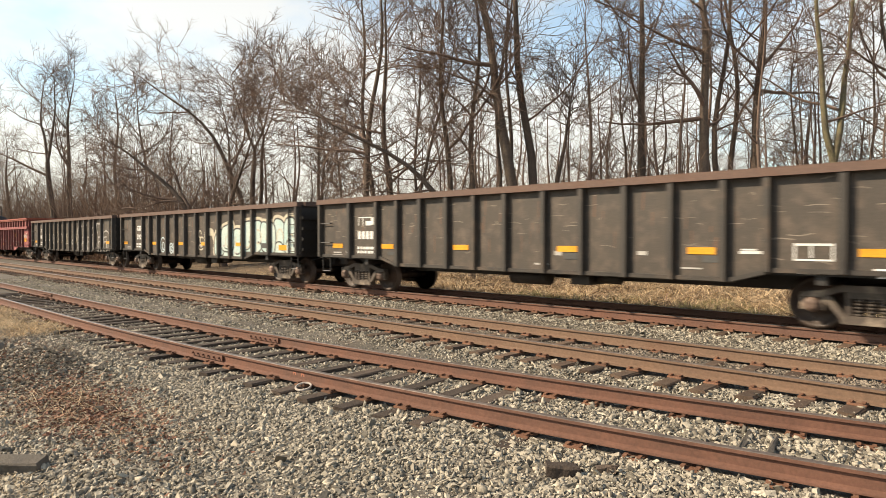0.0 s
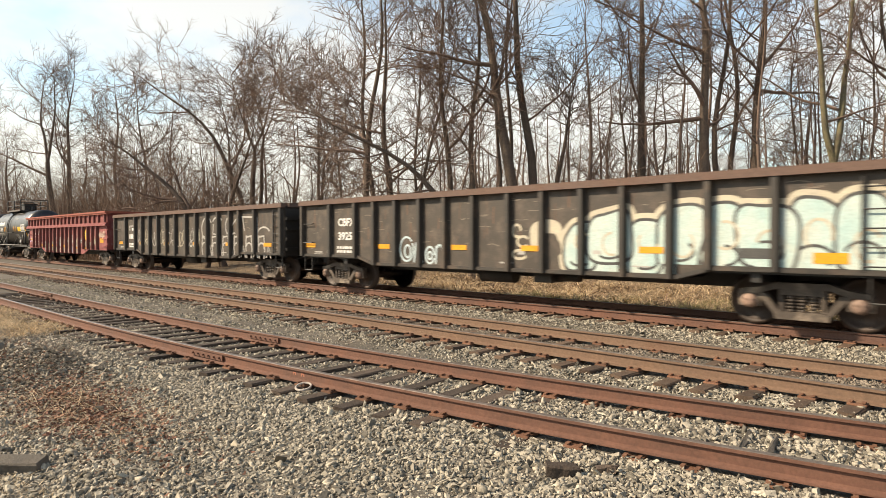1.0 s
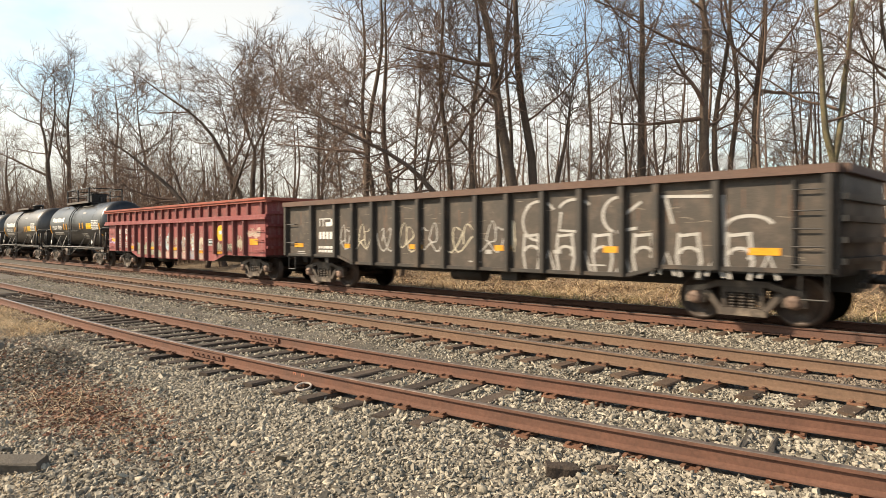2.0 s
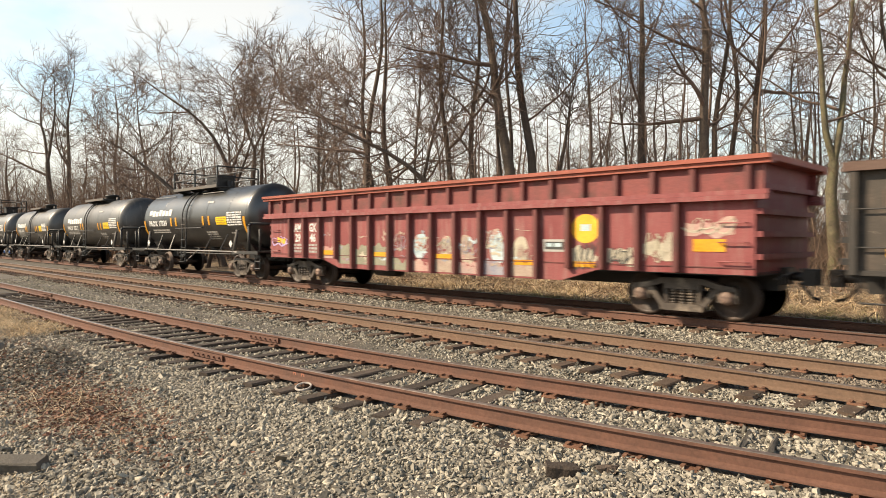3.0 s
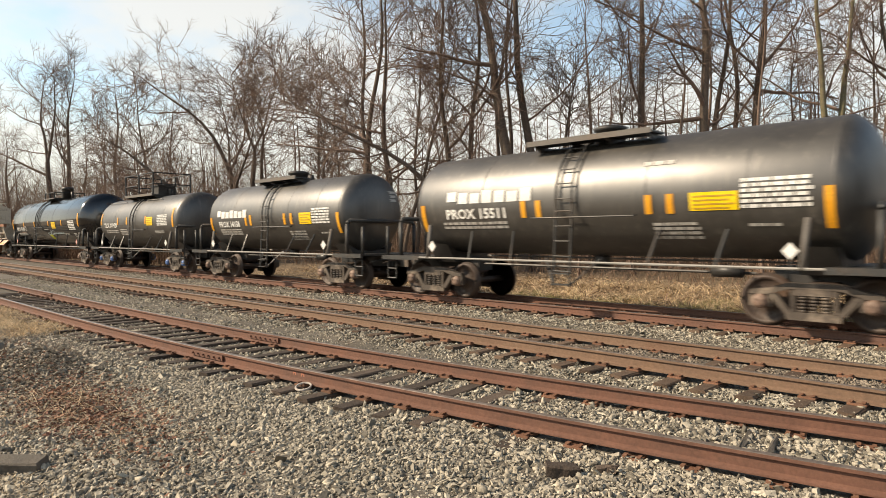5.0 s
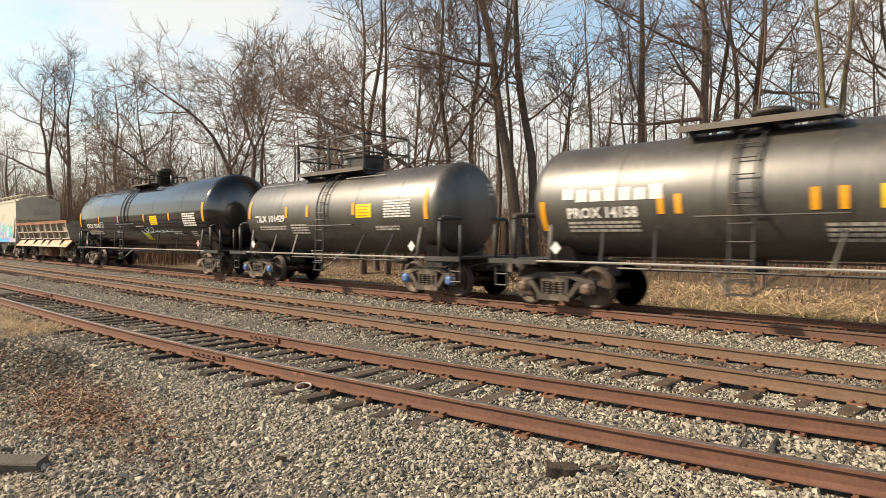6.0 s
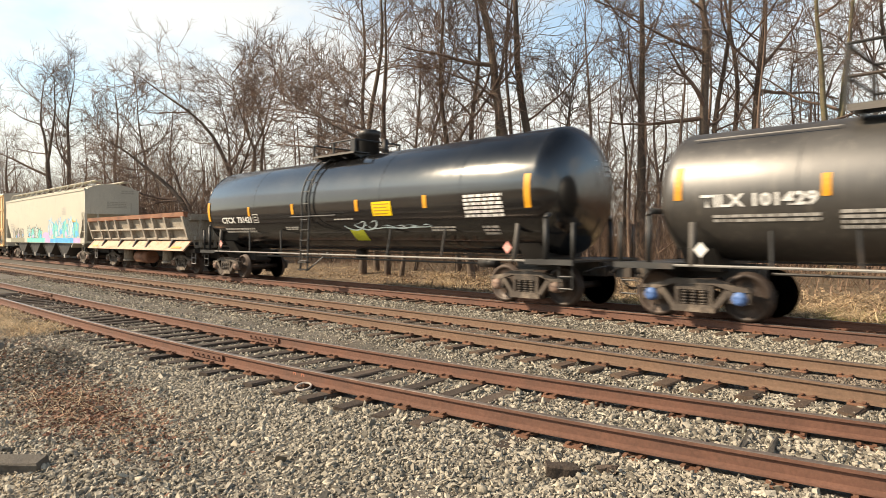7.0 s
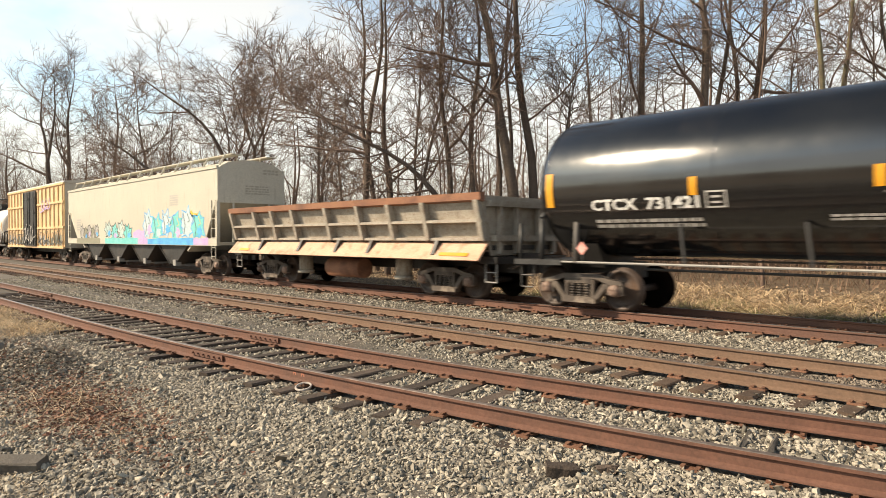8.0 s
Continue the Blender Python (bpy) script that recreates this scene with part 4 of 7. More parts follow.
def paint_tags(g):
    scuffs(g, 703)
    common_marks(g, (-7.75, -4.95, -2.0, 1.05, 4.00, 6.9))
    # tall outlined letters in two rows
    lines = [arc(2.35, 2.1, 0.42, 0.30, 150, 20), arc(2.3, 1.95, 0.40, 0.42, 120, 280), arc(3.3, 2.15, 0.42, 0.26, 160, 30), [(2.95, 2.15), (2.9, 1.75), (3.35, 1.72)],
             arc(4.35, 2.05, 0.36, 0.36, 70, 250), [(4.3, 1.7), (4.75, 1.78)], [(4.45, 2.02), (4.85, 2.3)], [(5.25, 2.38), (6.35, 2.34)], [(5.35, 2.38), (5.5, 1.85)], arc(6.9, 1.75, 0.42, 0.22, 170, 20), [(6.45, 2.36), (6.5, 1.45)]]
    for k in range(6):
        x = 1.95 + 0.92 * k
        lines += [[(x, 1.68), (x - 0.04, 1.2), (x + 0.03, 0.84)], [(x + 0.36, 1.66), (x + 0.42, 1.15), (x + 0.36, 0.84)], [(x, 1.62), (x + 0.4, 1.66)], arc(x + 0.2, 1.28, 0.18, 0.12, 180, 20 - 60 * (k % 2)), [(x + 0.52, 0.88), (x + 0.68, 1.3), (x + 0.84, 0.86)]]
    for pts in lines:
        part("spray_line", stroke(pts, 0.06, FACE2), OFFWHITE, g, "thin white spray-painted letters")
    for i, (lo, hi) in enumerate(panels(-5.3, 1.7)):
        part("spray_line", scrawl(lo + 0.1, hi - 0.1, 1.2, 2.0, 150 + i, FACE2, 0.04, 2), CREAM_SPRAY if i % 2 else OFFWHITE, g)


gondola(-9.175, "dark grey weathered steel gondola car with ribbed sides", RIBS, paint_plain)
gondola(-26.9, "dark grey gondola car with mint and cream spray-painted mural", RIBS, paint_mural)
gondola(-44.6, "dark grey gondola car with thin white spray-painted letters", RIBS, paint_tags)


def red_gondola(centre):
    g = thing("gondola_car", "faded red gondola car with raised ribbed sides and graffiti", "gondola car", centre)
    half, mid, top = 8.15, 2.30, 3.02
    ribs = [-6.8, -5.95, -5.06, -4.2, -3.36, -2.52, -1.66, -0.81, 0.06, 0.92, 1.77, 2.62, 3.47, 4.31, 5.14, 5.94, 6.75]
    upper = [-8.05] + [-7.25 + i * 0.795 for i in range(19)] + [8.05]
    for s in (-1, 1):
        y0, y1 = sorted((s * SIDE, s * (SIDE - 0.03)))
        bm = prism(B(), [(-half, 0.92), (-5.0, 0.92), (-4.1, 0.66), (4.1, 0.66), (5.0, 0.92), (half, 0.92), (half, mid), (-half, mid)], y0, y1, "y")
        part("side_sheet", bm, RED, g)
        part("side_ledge", box(B(), -half, half, *sorted((s * SIDE, s * (SIDE + 0.016))), 1.035, 1.055), RED_RIB_SHADED, g)
        bm = box(B(), -half - 0.15, half + 0.15, *sorted((s * (SIDE + 0.02), s * (SIDE - 0.02))), mid + 0.08, top - 0.1)
        part("upper_sheet", bm, RED_BOARD, g, "scorched dark red upper boards")
        for z, d in ((mid, 0.17), (mid + 0.09, 0.13)):
            bm = box(B(), -half - 0.25, half + 0.25, *sorted((s * (SIDE - 0.05), s * (SIDE + d))), z - 0.05, z + 0.035)
            part("mid_rail", bm, RED, g)
        for z, d in ((top - 0.12, 0.14), (top - 0.04, 0.19)):
            bm = box(B(), -half - 0.3, half + 0.3, *sorted((s * (SIDE - 0.08), s * (SIDE + d))), z - 0.03, z + 0.05)
            part("top_chord", bm, RED_TOP, g)
        o = s * (SIDE + 0.005)
        for rx in ribs:
            zlo = 0.66 if abs(rx) < 4.2 else 0.94
            bm = prism(B(), [(rx - 0.085, o), (rx - 0.05, o + s * 0.13), (rx + 0.05, o + s * 0.13), (rx + 0.085, o)], zlo, mid - 0.05, "z")
            part("side_post", bm, RED_RIB_SHADED, g)
        for rx in upper:
            bm = prism(B(), [(rx - 0.06, o), (rx - 0.045, o + s * 0.11), (rx + 0.045, o + s * 0.11), (rx + 0.06, o)], mid + 0.1, top - 0.13, "z")
            part("upper_post", bm, RED_RIB_SHADED, g)
        xa, xb = sorted((s * half, s * (half - 0.05)))
        bm = box(B(), xa, xb, -SIDE + 0.03, SIDE - 0.03, 0.92, top - 0.08)
        part("end_wall", bm, RED, g)
        for z in (1.25, 1.65, 2.05, 2.5):
            part("end_rib", box(B(), *sorted((s * half, s * (half + 0.11))), -SIDE + 0.03, SIDE - 0.03, z - 0.05, z + 0.05), RED, g)
        bm = box(B(), *sorted((s * (half - 0.1), s * (half + 0.3))), -SIDE - 0.12, SIDE + 0.12, top - 0.10, top + 0.012)
        part("end_chord", bm, RED_TOP, g)
    bm = box(B(), -half, half, -SIDE + 0.03, SIDE - 0.03, 0.90, 0.97)
    box(bm, -half, half, -0.25, 0.25, 0.58, 0.90)
    part("floor", bm, STEEL_BLACK, g)
    bm = B()
    tube(bm, (-3.2, -0.7, 0.62), (-2.2, -0.7, 0.62), 0.18, n=12)
    part("brake_reservoir", bm, STEEL_BLACK, g)
    for x0, x1 in ((-half + 0.12, -half + 0.6), (half - 0.6, half - 0.12)):
        for z in (1.15, 1.5, 1.85):
            part("grab_iron", rod(B(), [(x0, -SIDE, z), (x0, -SIDE - 0.08, z), (x1, -SIDE - 0.08, z), (x1, -SIDE, z)], 0.014), RED, g)
    for x in (-6.65, 6.65):
        truck(g, x)
    coupler(g, 8.7, half)

    def between(lo, hi):
        edge = [-half] + ribs + [half]
        return [(max(a + 0.09, lo), min(b - 0.09, hi)) for a, b in zip(edge, edge[1:]) if min(b - 0.09, hi) - max(a + 0.09, lo) > 0.1]
    for text, x0, x1, z in (("AM", -6.62, -6.24, 1.80), ("GX", -5.74, -5.34, 1.80), ("29", -6.58, -6.26, 1.47), ("46", -5.70, -5.38, 1.47)):
        part("reporting_mark", words(text, x0, x1, z, 0.36, FACE2), WHITE, g, "white painted reporting mark")
    tiny(part("weight_table", small_print(-6.65, -6.2, 1.08, 1.40, 3, 12, FACE2), OFFWHITE, g))
    tiny(part("weight_table", small_print(-5.75, -5.3, 1.08, 1.40, 3, 13, FACE2), OFFWHITE, g))
    each("reflective_tape", [bars([q], FACE3) for q in ((-4.95, -4.35, 1.06, 1.20), (-2.4, -1.78, 1.04, 1.18), (0.18, 0.8, 1.03, 1.17), (2.78, 3.38, 0.96, 1.08), (4.42, 4.95, 0.96, 1.08), (7.05, 7.65, 1.33, 1.56))], YELLOW, g)
    muted = [ROSE_SPRAY, SLATE_SPRAY, SAND_SPRAY, SLATE_SPRAY, GREEN_SPRAY, ROSE_SPRAY, SAND_SPRAY]
    dab = random.Random(77)
    for i, (lo, hi) in enumerate(between(-5.0, 3.4)):
        zlo = 0.70 if -4.2 < lo < 4 else 0.95
        if 1 <= i <= 3:
            part("spray_paint", wavy(lo, hi, zlo + 0.1, 1.45, 200 + i, FACE, rough=0.35), GREEN_SPRAY, g)
        else:
            part("spray_paint", wavy(lo, hi, zlo, zlo + 0.45, 200 + i, FACE, rough=0.6), muted[i % 7], g)
        if 5 <= i <= 9:
            part("spray_paint", blob((lo + hi) / 2 + 0.06 * (-1) ** i, 1.22 + 0.07 * (i % 3), 0.22, 0.36, 500 + i, flat_side(-SIDE - 0.0035), 0.0, zlo), (CREAM_SPRAY, SAND_SPRAY, PALE_SPRAY)[i % 3], g)
        for k in range(11 if i > 3 else 4):
            w, h, x = dab.uniform(0.06, 0.2), dab.uniform(0.03, 0.15), dab.uniform(lo + 0.1, hi - 0.1)
            z = dab.uniform(zlo + 0.15, 1.8)
            part("spray_paint", wavy(max(lo, x - w), min(hi, x + w), z - h, z + h, 400 + 9 * i + k, flat_side(-SIDE - 0.005 - 0.0008 * k), n=8, rough=0.8, both=True), (muted + [CREAM_SPRAY, PALE_SPRAY, RED])[dab.randrange(10)], g)
        if i > 3:
            z = dab.uniform(1.1, 1.5)
            part("spray_line", scrawl(lo + 0.1, hi - 0.1, z - 0.2, z + 0.25, 240 + i, FACE3, 0.022, 3), (SAND_SPRAY, SLATE_SPRAY, CREAM_SPRAY)[i % 3], g)
    part("spray_line", scrawl(-7.9, -6.95, 1.3, 1.65, 260, FACE2, 0.05, 3), LILAC_SPRAY, g)
    part("spray_paint", wavy(-7.7, -7.2, 1.35, 1.65, 261, FACE2, rough=0.4, both=True), ORANGE_SPRAY, g)
    bm = B()
    c = [bm.verts.new(FACE2(4.72 + 0.34 * math.cos(k * 0.35), 1.78 + 0.31 * math.sin(k * 0.35))) for k in range(18)]
    bm.faces.new(c)
    part("sun_painting", bm, ORANGE_SPRAY, g, "round orange spray-painted disc")
    part("spray_paint", bars([(4.60, 4.84, 1.73, 1.87)], FACE3), PALE_SPRAY, g)
    tiny(part("data_panel", bars([(3.62, 4.22, 1.28, 1.55)], FACE2), OFFWHITE, g))
    tiny(part("data_panel", bars([(3.67, 4.17, 1.33, 1.50)], FACE3), DARK_SPRAY, g))
    tiny(part("data_panel", small_print(3.72, 4.12, 1.36, 1.48, 1, 5, flat_side(-SIDE - 0.018)), PALE_SPRAY, g))
    for i, (lo, hi, z0, z1) in enumerate(((4.4, 5.05, 0.80, 1.55), (5.25, 5.83, 0.93, 1.45), (6.05, 6.65, 1.0, 1.75), (6.9, 7.8, 1.55, 2.0))):
        part("spray_paint", wavy(lo, hi, z0, z1, 280 + i, FACE, rough=0.5, both=True), ROSE_SPRAY if i == 3 else CREAM_SPRAY, g)
        part("spray_line", scrawl(lo + 0.05, hi - 0.05, z0 + 0.1, z1 - 0.05, 290 + i, FACE3, 0.03, 4), DARK_SPRAY if i < 2 else CREAM_SPRAY, g)


red_gondola(-62.45)


# ---- train: tank cars ----
def tank_car(centre, label, half, barrel, r, zc, paint, truck_x, ladder_x, stripes, placard, table, walkway, head=0.50,
             cap="cap", marks=None, diamonds=True, square=True):
    c = thing("tank_car", label, "tank car", centre)
    rim = [0.01, 0.2, 0.4, 0.58, 0.72, 0.82, 0.89, 0.94, 0.97, 0.99, 1.0]
    prof = [(-barrel - head * (1 - q ** 2.7) ** 0.62, r * q) for q in rim]
    prof += [(-barrel * 0.5, r), (0, r), (barrel * 0.5, r)] + [(-s, q) for s, q in prof[::-1]]
    bm = lathe(B(), prof, "x", 56)
    bmesh.ops.translate(bm, verts=bm.verts, vec=(0, 0, zc))
    part("tank_shell", bm, paint, c)
    put = round_side(r, zc)
    # weld seams
    for x in [-barrel, barrel] + [barrel * k for k in (-0.55, -0.1, 0.33, 0.72)]:
        bm = lathe(B(), [(x - 0.012, r - 0.02), (x - 0.012, r + 0.004), (x + 0.012, r + 0.004), (x + 0.012, r - 0.02)], "x", 48)
        bmesh.ops.translate(bm, verts=bm.verts, vec=(0, 0, zc))
        part("seam", bm, paint, c)
    # stub sills, saddles, bolster wings
    for s in (-1, 1):
        bm = B()
        prism(bm, [(-0.95, zc - r * 0.80), (-0.55, zc - r + 0.05), (0.55, zc - r + 0.05), (0.95, zc - r * 0.80), (0.60, 0.92), (-0.60, 0.92)], s * truck_x - 0.35, s * truck_x + 0.35, "x")
        box(bm, min(s * (truck_x - 0.9), s * (half - 0.55)), max(s * (truck_x - 0.9), s * (half - 0.55)), -0.28, 0.28, 0.70, 1.06)
        part("saddle", bm, STEEL_BLACK, c)
        bm = B()
        x0, x1 = sorted((s * (truck_x + 0.25), s * (half - 0.50)))
        box(bm, x0, x1, -1.42, 1.42, 1.04, 1.09)
        box(bm, x0, x1, -1.45, -1.38, 0.98, 1.10), box(bm, x0, x1, 1.38, 1.45, 0.98, 1.10)
        part("end_platform", bm, RAILING, c, "grey end platform")
        xr = s * (half - 1.25)
        part("end_rail", rod(B(), [(xr, -1.38, 1.08), (xr, -1.38, 2.02), (xr, -1.30, 2.12), (xr, 1.30, 2.12), (xr, 1.38, 2.02), (xr, 1.38, 1.08)], 0.06, 8), RAILING, c)
        for y in (-1.30, 1.30):
            part("grab_post", rod(B(), [(s * (half - 0.58), y, 1.05), (s * (half - 0.58), y, 1.92)], 0.045, 8), RAILING, c)
        bm = B()
        rod(bm, [(s * (half - 0.6), -1.3, 1.55), (s * (half - 0.6), -1.3, 0.45), (s * (half - 0.95), -1.3, 0.45), (s * (half - 0.95), -1.3, 1.0)], 0.02)
        rod(bm, [(s * (half - 0.6), -1.3, 0.72), (s * (half - 0.95), -1.3, 0.72)], 0.018)
        part("step", bm, RAILING, c)
        part("brace", rod(B(), [(s * (truck_x - 0.1), -1.40, 1.05), (s * (truck_x - 0.05), -1.26, zc - 0.55)], 0.06, 8), TOE, c)
        for k in (0.35, 0.62):
            part("brace", rod(B(), [(s * barrel * k, -1.40, 1.05), (s * barrel * k + s * 0.12, -r * 0.86, zc - r * 0.56)], 0.03), RAILING, c)
        if diamonds:
            bm = prism(B(), [(-0.135, 0), (0, 0.15), (0.135, 0), (0, -0.15)], -1.435, -1.425, "y")
            ob = part("hazard_diamond", bm, PINK if diamonds == "red" else WHITE, c, "white diamond placard on a stalk")
            ob.matrix_basis = pose(s * (truck_x - 0.28), 0, 1.36)
            bm = B()
            rod(bm, [(s * (truck_x - 0.28), -1.41, 1.02), (s * (truck_x - 0.28), -1.41, 1.30)], 0.02)
            part("placard_post", bm, RAILING, c)
    for y in (-1.42, 1.42):
        part("side_handrail", tube(B(), (-half + 0.9, y, 1.06), (half - 0.9, y, 1.06), 0.027, n=6), ROD, c, "thin pale handrail along the underside")
    part("brake_pipe", tube(B(), (-truck_x + 1.2, -0.35, 0.90), (truck_x - 1.2, -0.35, 0.90), 0.03, n=6), STEEL_BLACK, c)
    part("grab_rail", rod(B(), [(ladder_x - 0.85, -r - 0.02, zc - 0.42), (ladder_x - 0.85, -r - 0.12, zc - 0.44), (ladder_x + 1.7, -r - 0.12, zc - 0.44), (ladder_x + 1.7, -r - 0.02, zc - 0.42)], 0.02), RAILING, c)
    for e in (-0.21, 0.21):
        part("ladder_brace", rod(B(), [(ladder_x + e, -r - 0.15, 0.55), (ladder_x + e * 3.4, -r * 0.8, 1.12)], 0.025), RAILING, c)
    for z in (0.56, 0.80):
        part("ladder_step", box(B(), ladder_x - 0.24, ladder_x + 0.24, -r - 0.24, -r - 0.08, z - 0.015, z + 0.015), RAILING, c)
    part("brake_cylinder", tube(B(), (truck_x - 2.0, -0.45, 0.93), (truck_x - 1.4, -0.45, 0.93), 0.12, n=10), STEEL_BLACK, c)
    part("bottom_outlet", tube(B(), (-0.1, 0, zc - r - 0.25), (-0.1, 0, zc - r + 0.1), 0.2, n=12), STEEL_BLACK, c)
    # ladder bowed round the shell
    bm = B()
    arc = [round_side(r + 0.09, zc, 0.0)(0, zc + (r + 0.09) * math.sin(a)) for a in [math.radians(d) for d in range(-8, 76, 7)]]
    for e in (-0.21, 0.21):
        pts = [(ladder_x + e, -r - 0.16, 0.52)] + [(ladder_x + e, p[1], p[2]) for p in arc]
        rod(bm, pts, 0.028)
    for k in range(5):
        rod(bm, [(ladder_x - 0.21, -r - 0.15, 0.85 + 0.33 * k), (ladder_x + 0.21, -r - 0.15, 0.85 + 0.33 * k)], 0.014)
    for p in arc[1::2]:
        rod(bm, [(ladder_x - 0.21, p[1], p[2]), (ladder_x + 0.21, p[1], p[2])], 0.014)
    part("ladder", bm, RAILING, c)
    # walkway, dome and railings on top
    w0, w1, rails, dome_h, dome_r = walkway
    zt = zc + r
    if rails and square:
        ys, zs = -(r + 0.06) * math.cos(radians(52)), zc + (r + 0.06) * math.sin(radians(52))
        for a, b in ((-barrel + 0.3, w0 - 0.1), (ladder_x + 0.7, ladder_x + 2.6)):
            part("shoulder_rail", rod(B(), [(a, ys * 0.95, zs * 0.985), (a, ys, zs), (b, ys, zs), (b, ys * 0.95, zs * 0.985)], 0.016), ROD, c, "thin pale rail along the shell")
    for y0, y1 in ((-0.95, -0.35), (0.35, 0.95)):
        part("walkway", box(B(), w0, w1, y0, y1, zt + 0.0, zt + 0.035), RAILING, c, "grating walkway beside the manway")
    for e in (-0.97, 0.97):
        part("toe_board", box(B(), w0, w1, e - 0.015, e + 0.015, zt - 0.03, zt + (0.09 if square else 0.03)), TOE, c)
    for k in range(4):
        x = w0 + 0.15 + (w1 - w0 - 0.3) * k / 3
        part("walkway_bracket", prism(B(), [(-0.93, zt - 0.003), (0.93, zt - 0.003), (0.80, zt - 0.06), (0.45, zt - 0.20), (-0.45, zt - 0.20), (-0.80, zt - 0.06)], x - 0.02, x + 0.02, "x"), RAILING, c)
    dx = ladder_x + (0.6 if square else 1.25) if rails else (w0 + w1) / 2 + 0.1
    if rails and square:
        # a square protective housing
        bm = B()
        box(bm, dx - 0.46, dx + 0.46, -0.42, 0.42, zt - 0.15, zt + dome_h - 0.06)
        box(bm, dx - 0.52, dx + 0.52, -0.48, 0.48, zt + dome_h - 0.058, zt + dome_h + 0.01)
    else:
        bm = lathe(B(), [(zt - 0.15, dome_r), (zt + dome_h * 0.75, dome_r), (zt + dome_h * 0.78, dome_r * 1.15), (zt + dome_h, dome_r * 1.15), (zt + dome_h + 0.05, 0.25), (zt + dome_h + 0.06, 0.02)], "z", 20)
    for v in bm.verts:
        v.co.x += 0 if rails and square else dx
    part("manway_dome", bm, STEEL_BLACK, c)
    part("valve_housing", box(B(), dx - 0.75, dx - 0.48, -0.2, 0.2, zt - 0.05, zt + dome_h * 0.7), STEEL_BLACK, c)
    part("vent_valve", tube(B(), (dx + 0.7, 0.1, zt - 0.1), (dx + 0.7, 0.1, zt + dome_h * 0.6), 0.1, n=10), STEEL_BLACK, c)
    if rails:
        for y in (-0.93, 0.93):
            for x in (w0, (w0 + w1) / 2, w1):
                part("railing_post", rod(B(), [(x, y, zt), (x, y, zt + rails)], 0.042), RAILING, c)
            spans = [(w0, ladder_x - 0.35), (ladder_x + 0.35, w1)] if y < 0 else [(w0, w1)]
            for h in (rails, rails * 0.5)[: 2 if square else 1]:
                for a, b in spans:
                    part("top_railing", rod(B(), [(a, y, zt + h), (b, y, zt + h)], 0.03), RAILING, c)
        for x in (w0, w1):
            for h in (rails, rails * 0.5)[: 2 if square else 1]:
                part("end_railing", rod(B(), [(x, -0.93, zt + h), (x, 0.93, zt + h)], 0.03), RAILING, c)
    for x in (-truck_x, truck_x):
        truck(c, x, cap)
    coupler(c, half, half - 0.6)
    # markings
    for x, z0, z1, w in stripes:
        part("reflective_stripe", bars([(x - w / 2, x + w / 2, z0, z1)], put), YELLOW, c, "orange-yellow reflective stripe")
    x0, x1, z0, z1 = placard
    part("warning_placard", bars([(x0, x1, z0, z1)], put), PLACARD, c, "yellow warning placard")
    fine = round_side(r, zc, 0.019)
    tiny(part("warning_print", bars([(x0 + 0.06, x1 - 0.06 - 0.1 * (k % 2), z1 - 0.09 - k * (z1 - z0) * 0.22, z1 - 0.06 - k * (z1 - z0) * 0.22) for k in range(4)], fine), surface("brown_print", (0.45, 0.25, 0.02), (0.5, 0.3, 0.03), bump=0.0), c))
    for k, (x0, x1, z0, z1, n) in enumerate(table):
        tiny(part("data_stencil", small_print(x0, x1, z0, z1, n, int(-centre) + k, put), OFFWHITE if k else WHITE, c, "white stencilled data"))
    if marks:
        marks(c, put)
    # head stencils
    a = r * 0.78
    bm = B()
    for k in range(3):
        hz = zc + 0.62 - k * 0.13
        d = barrel + head * (1 - (math.hypot(hz - zc, 0.45) / r) ** 2.7) ** 0.62 + 0.012
        v = [bm.verts.new(p) for p in ((d, 0.1 + 0.06 * k, hz), (d - 0.04, 0.75, hz), (d - 0.06, 0.75, hz + 0.08), (d, 0.1 + 0.06 * k, hz + 0.08))]
        bm.faces.new(v)
    tiny(part("head_stencil", bm, OFFWHITE, c))
    return c


def logo_bars(x0, x1, z0, z1):
    """A company wordmark, drawn as plain blocks."""
    n = 7
    w = (x1 - x0) / n
    return [(x0 + i * w, x0 + (i + 0.84) * w, z0 + 0.06 * (i == 0), z1 - 0.03 * (i % 3)) for i in range(n)]


def tank_marks(text, x0, x1, z, size, logo=None, pen=None):
    def put_on(c, put):
        tiny(part("reporting_mark", words(text, x0, x1, z, size, put), WHITE, c, "white reporting mark and number"))
        if logo:
            tiny(part("wordmark", bars(logo_bars(*logo), put), WHITE, c, "white company wordmark"))
        if pen:
            pen(c, put)
    return put_on


def tape(xs, z0, z1, w=0.14):
    return [(x, z0, z1, w) for x in xs]


tank_car(-77.875, "satin black tank car with long roof walkway", 6.72, 5.04, 1.28, 2.45, TANK_T1, 4.40, -0.25,
         tape((-4.98, 4.88), 1.72, 2.42, 0.15) + tape((-1.90, -1.38, 1.36, 1.90), 2.12, 2.50),
         (2.55, 3.45, 2.12, 2.44), [(3.50, 4.68, 2.06, 2.62, 6), (-4.15, -2.25, 1.80, 2.0, 2), (1.45, 2.45, 1.52, 1.88, 4), (3.6, 4.15, 1.75, 1.84, 1), (1.55, 2.1, 3.0, 3.12, 1)],
         (-2.3, 2.0, 0.85, 0.60, 0.40), marks=tank_marks("PROX 17339", -4.45, -2.38, 2.15, 0.34, (-4.42, -1.80, 2.60, 2.88)))
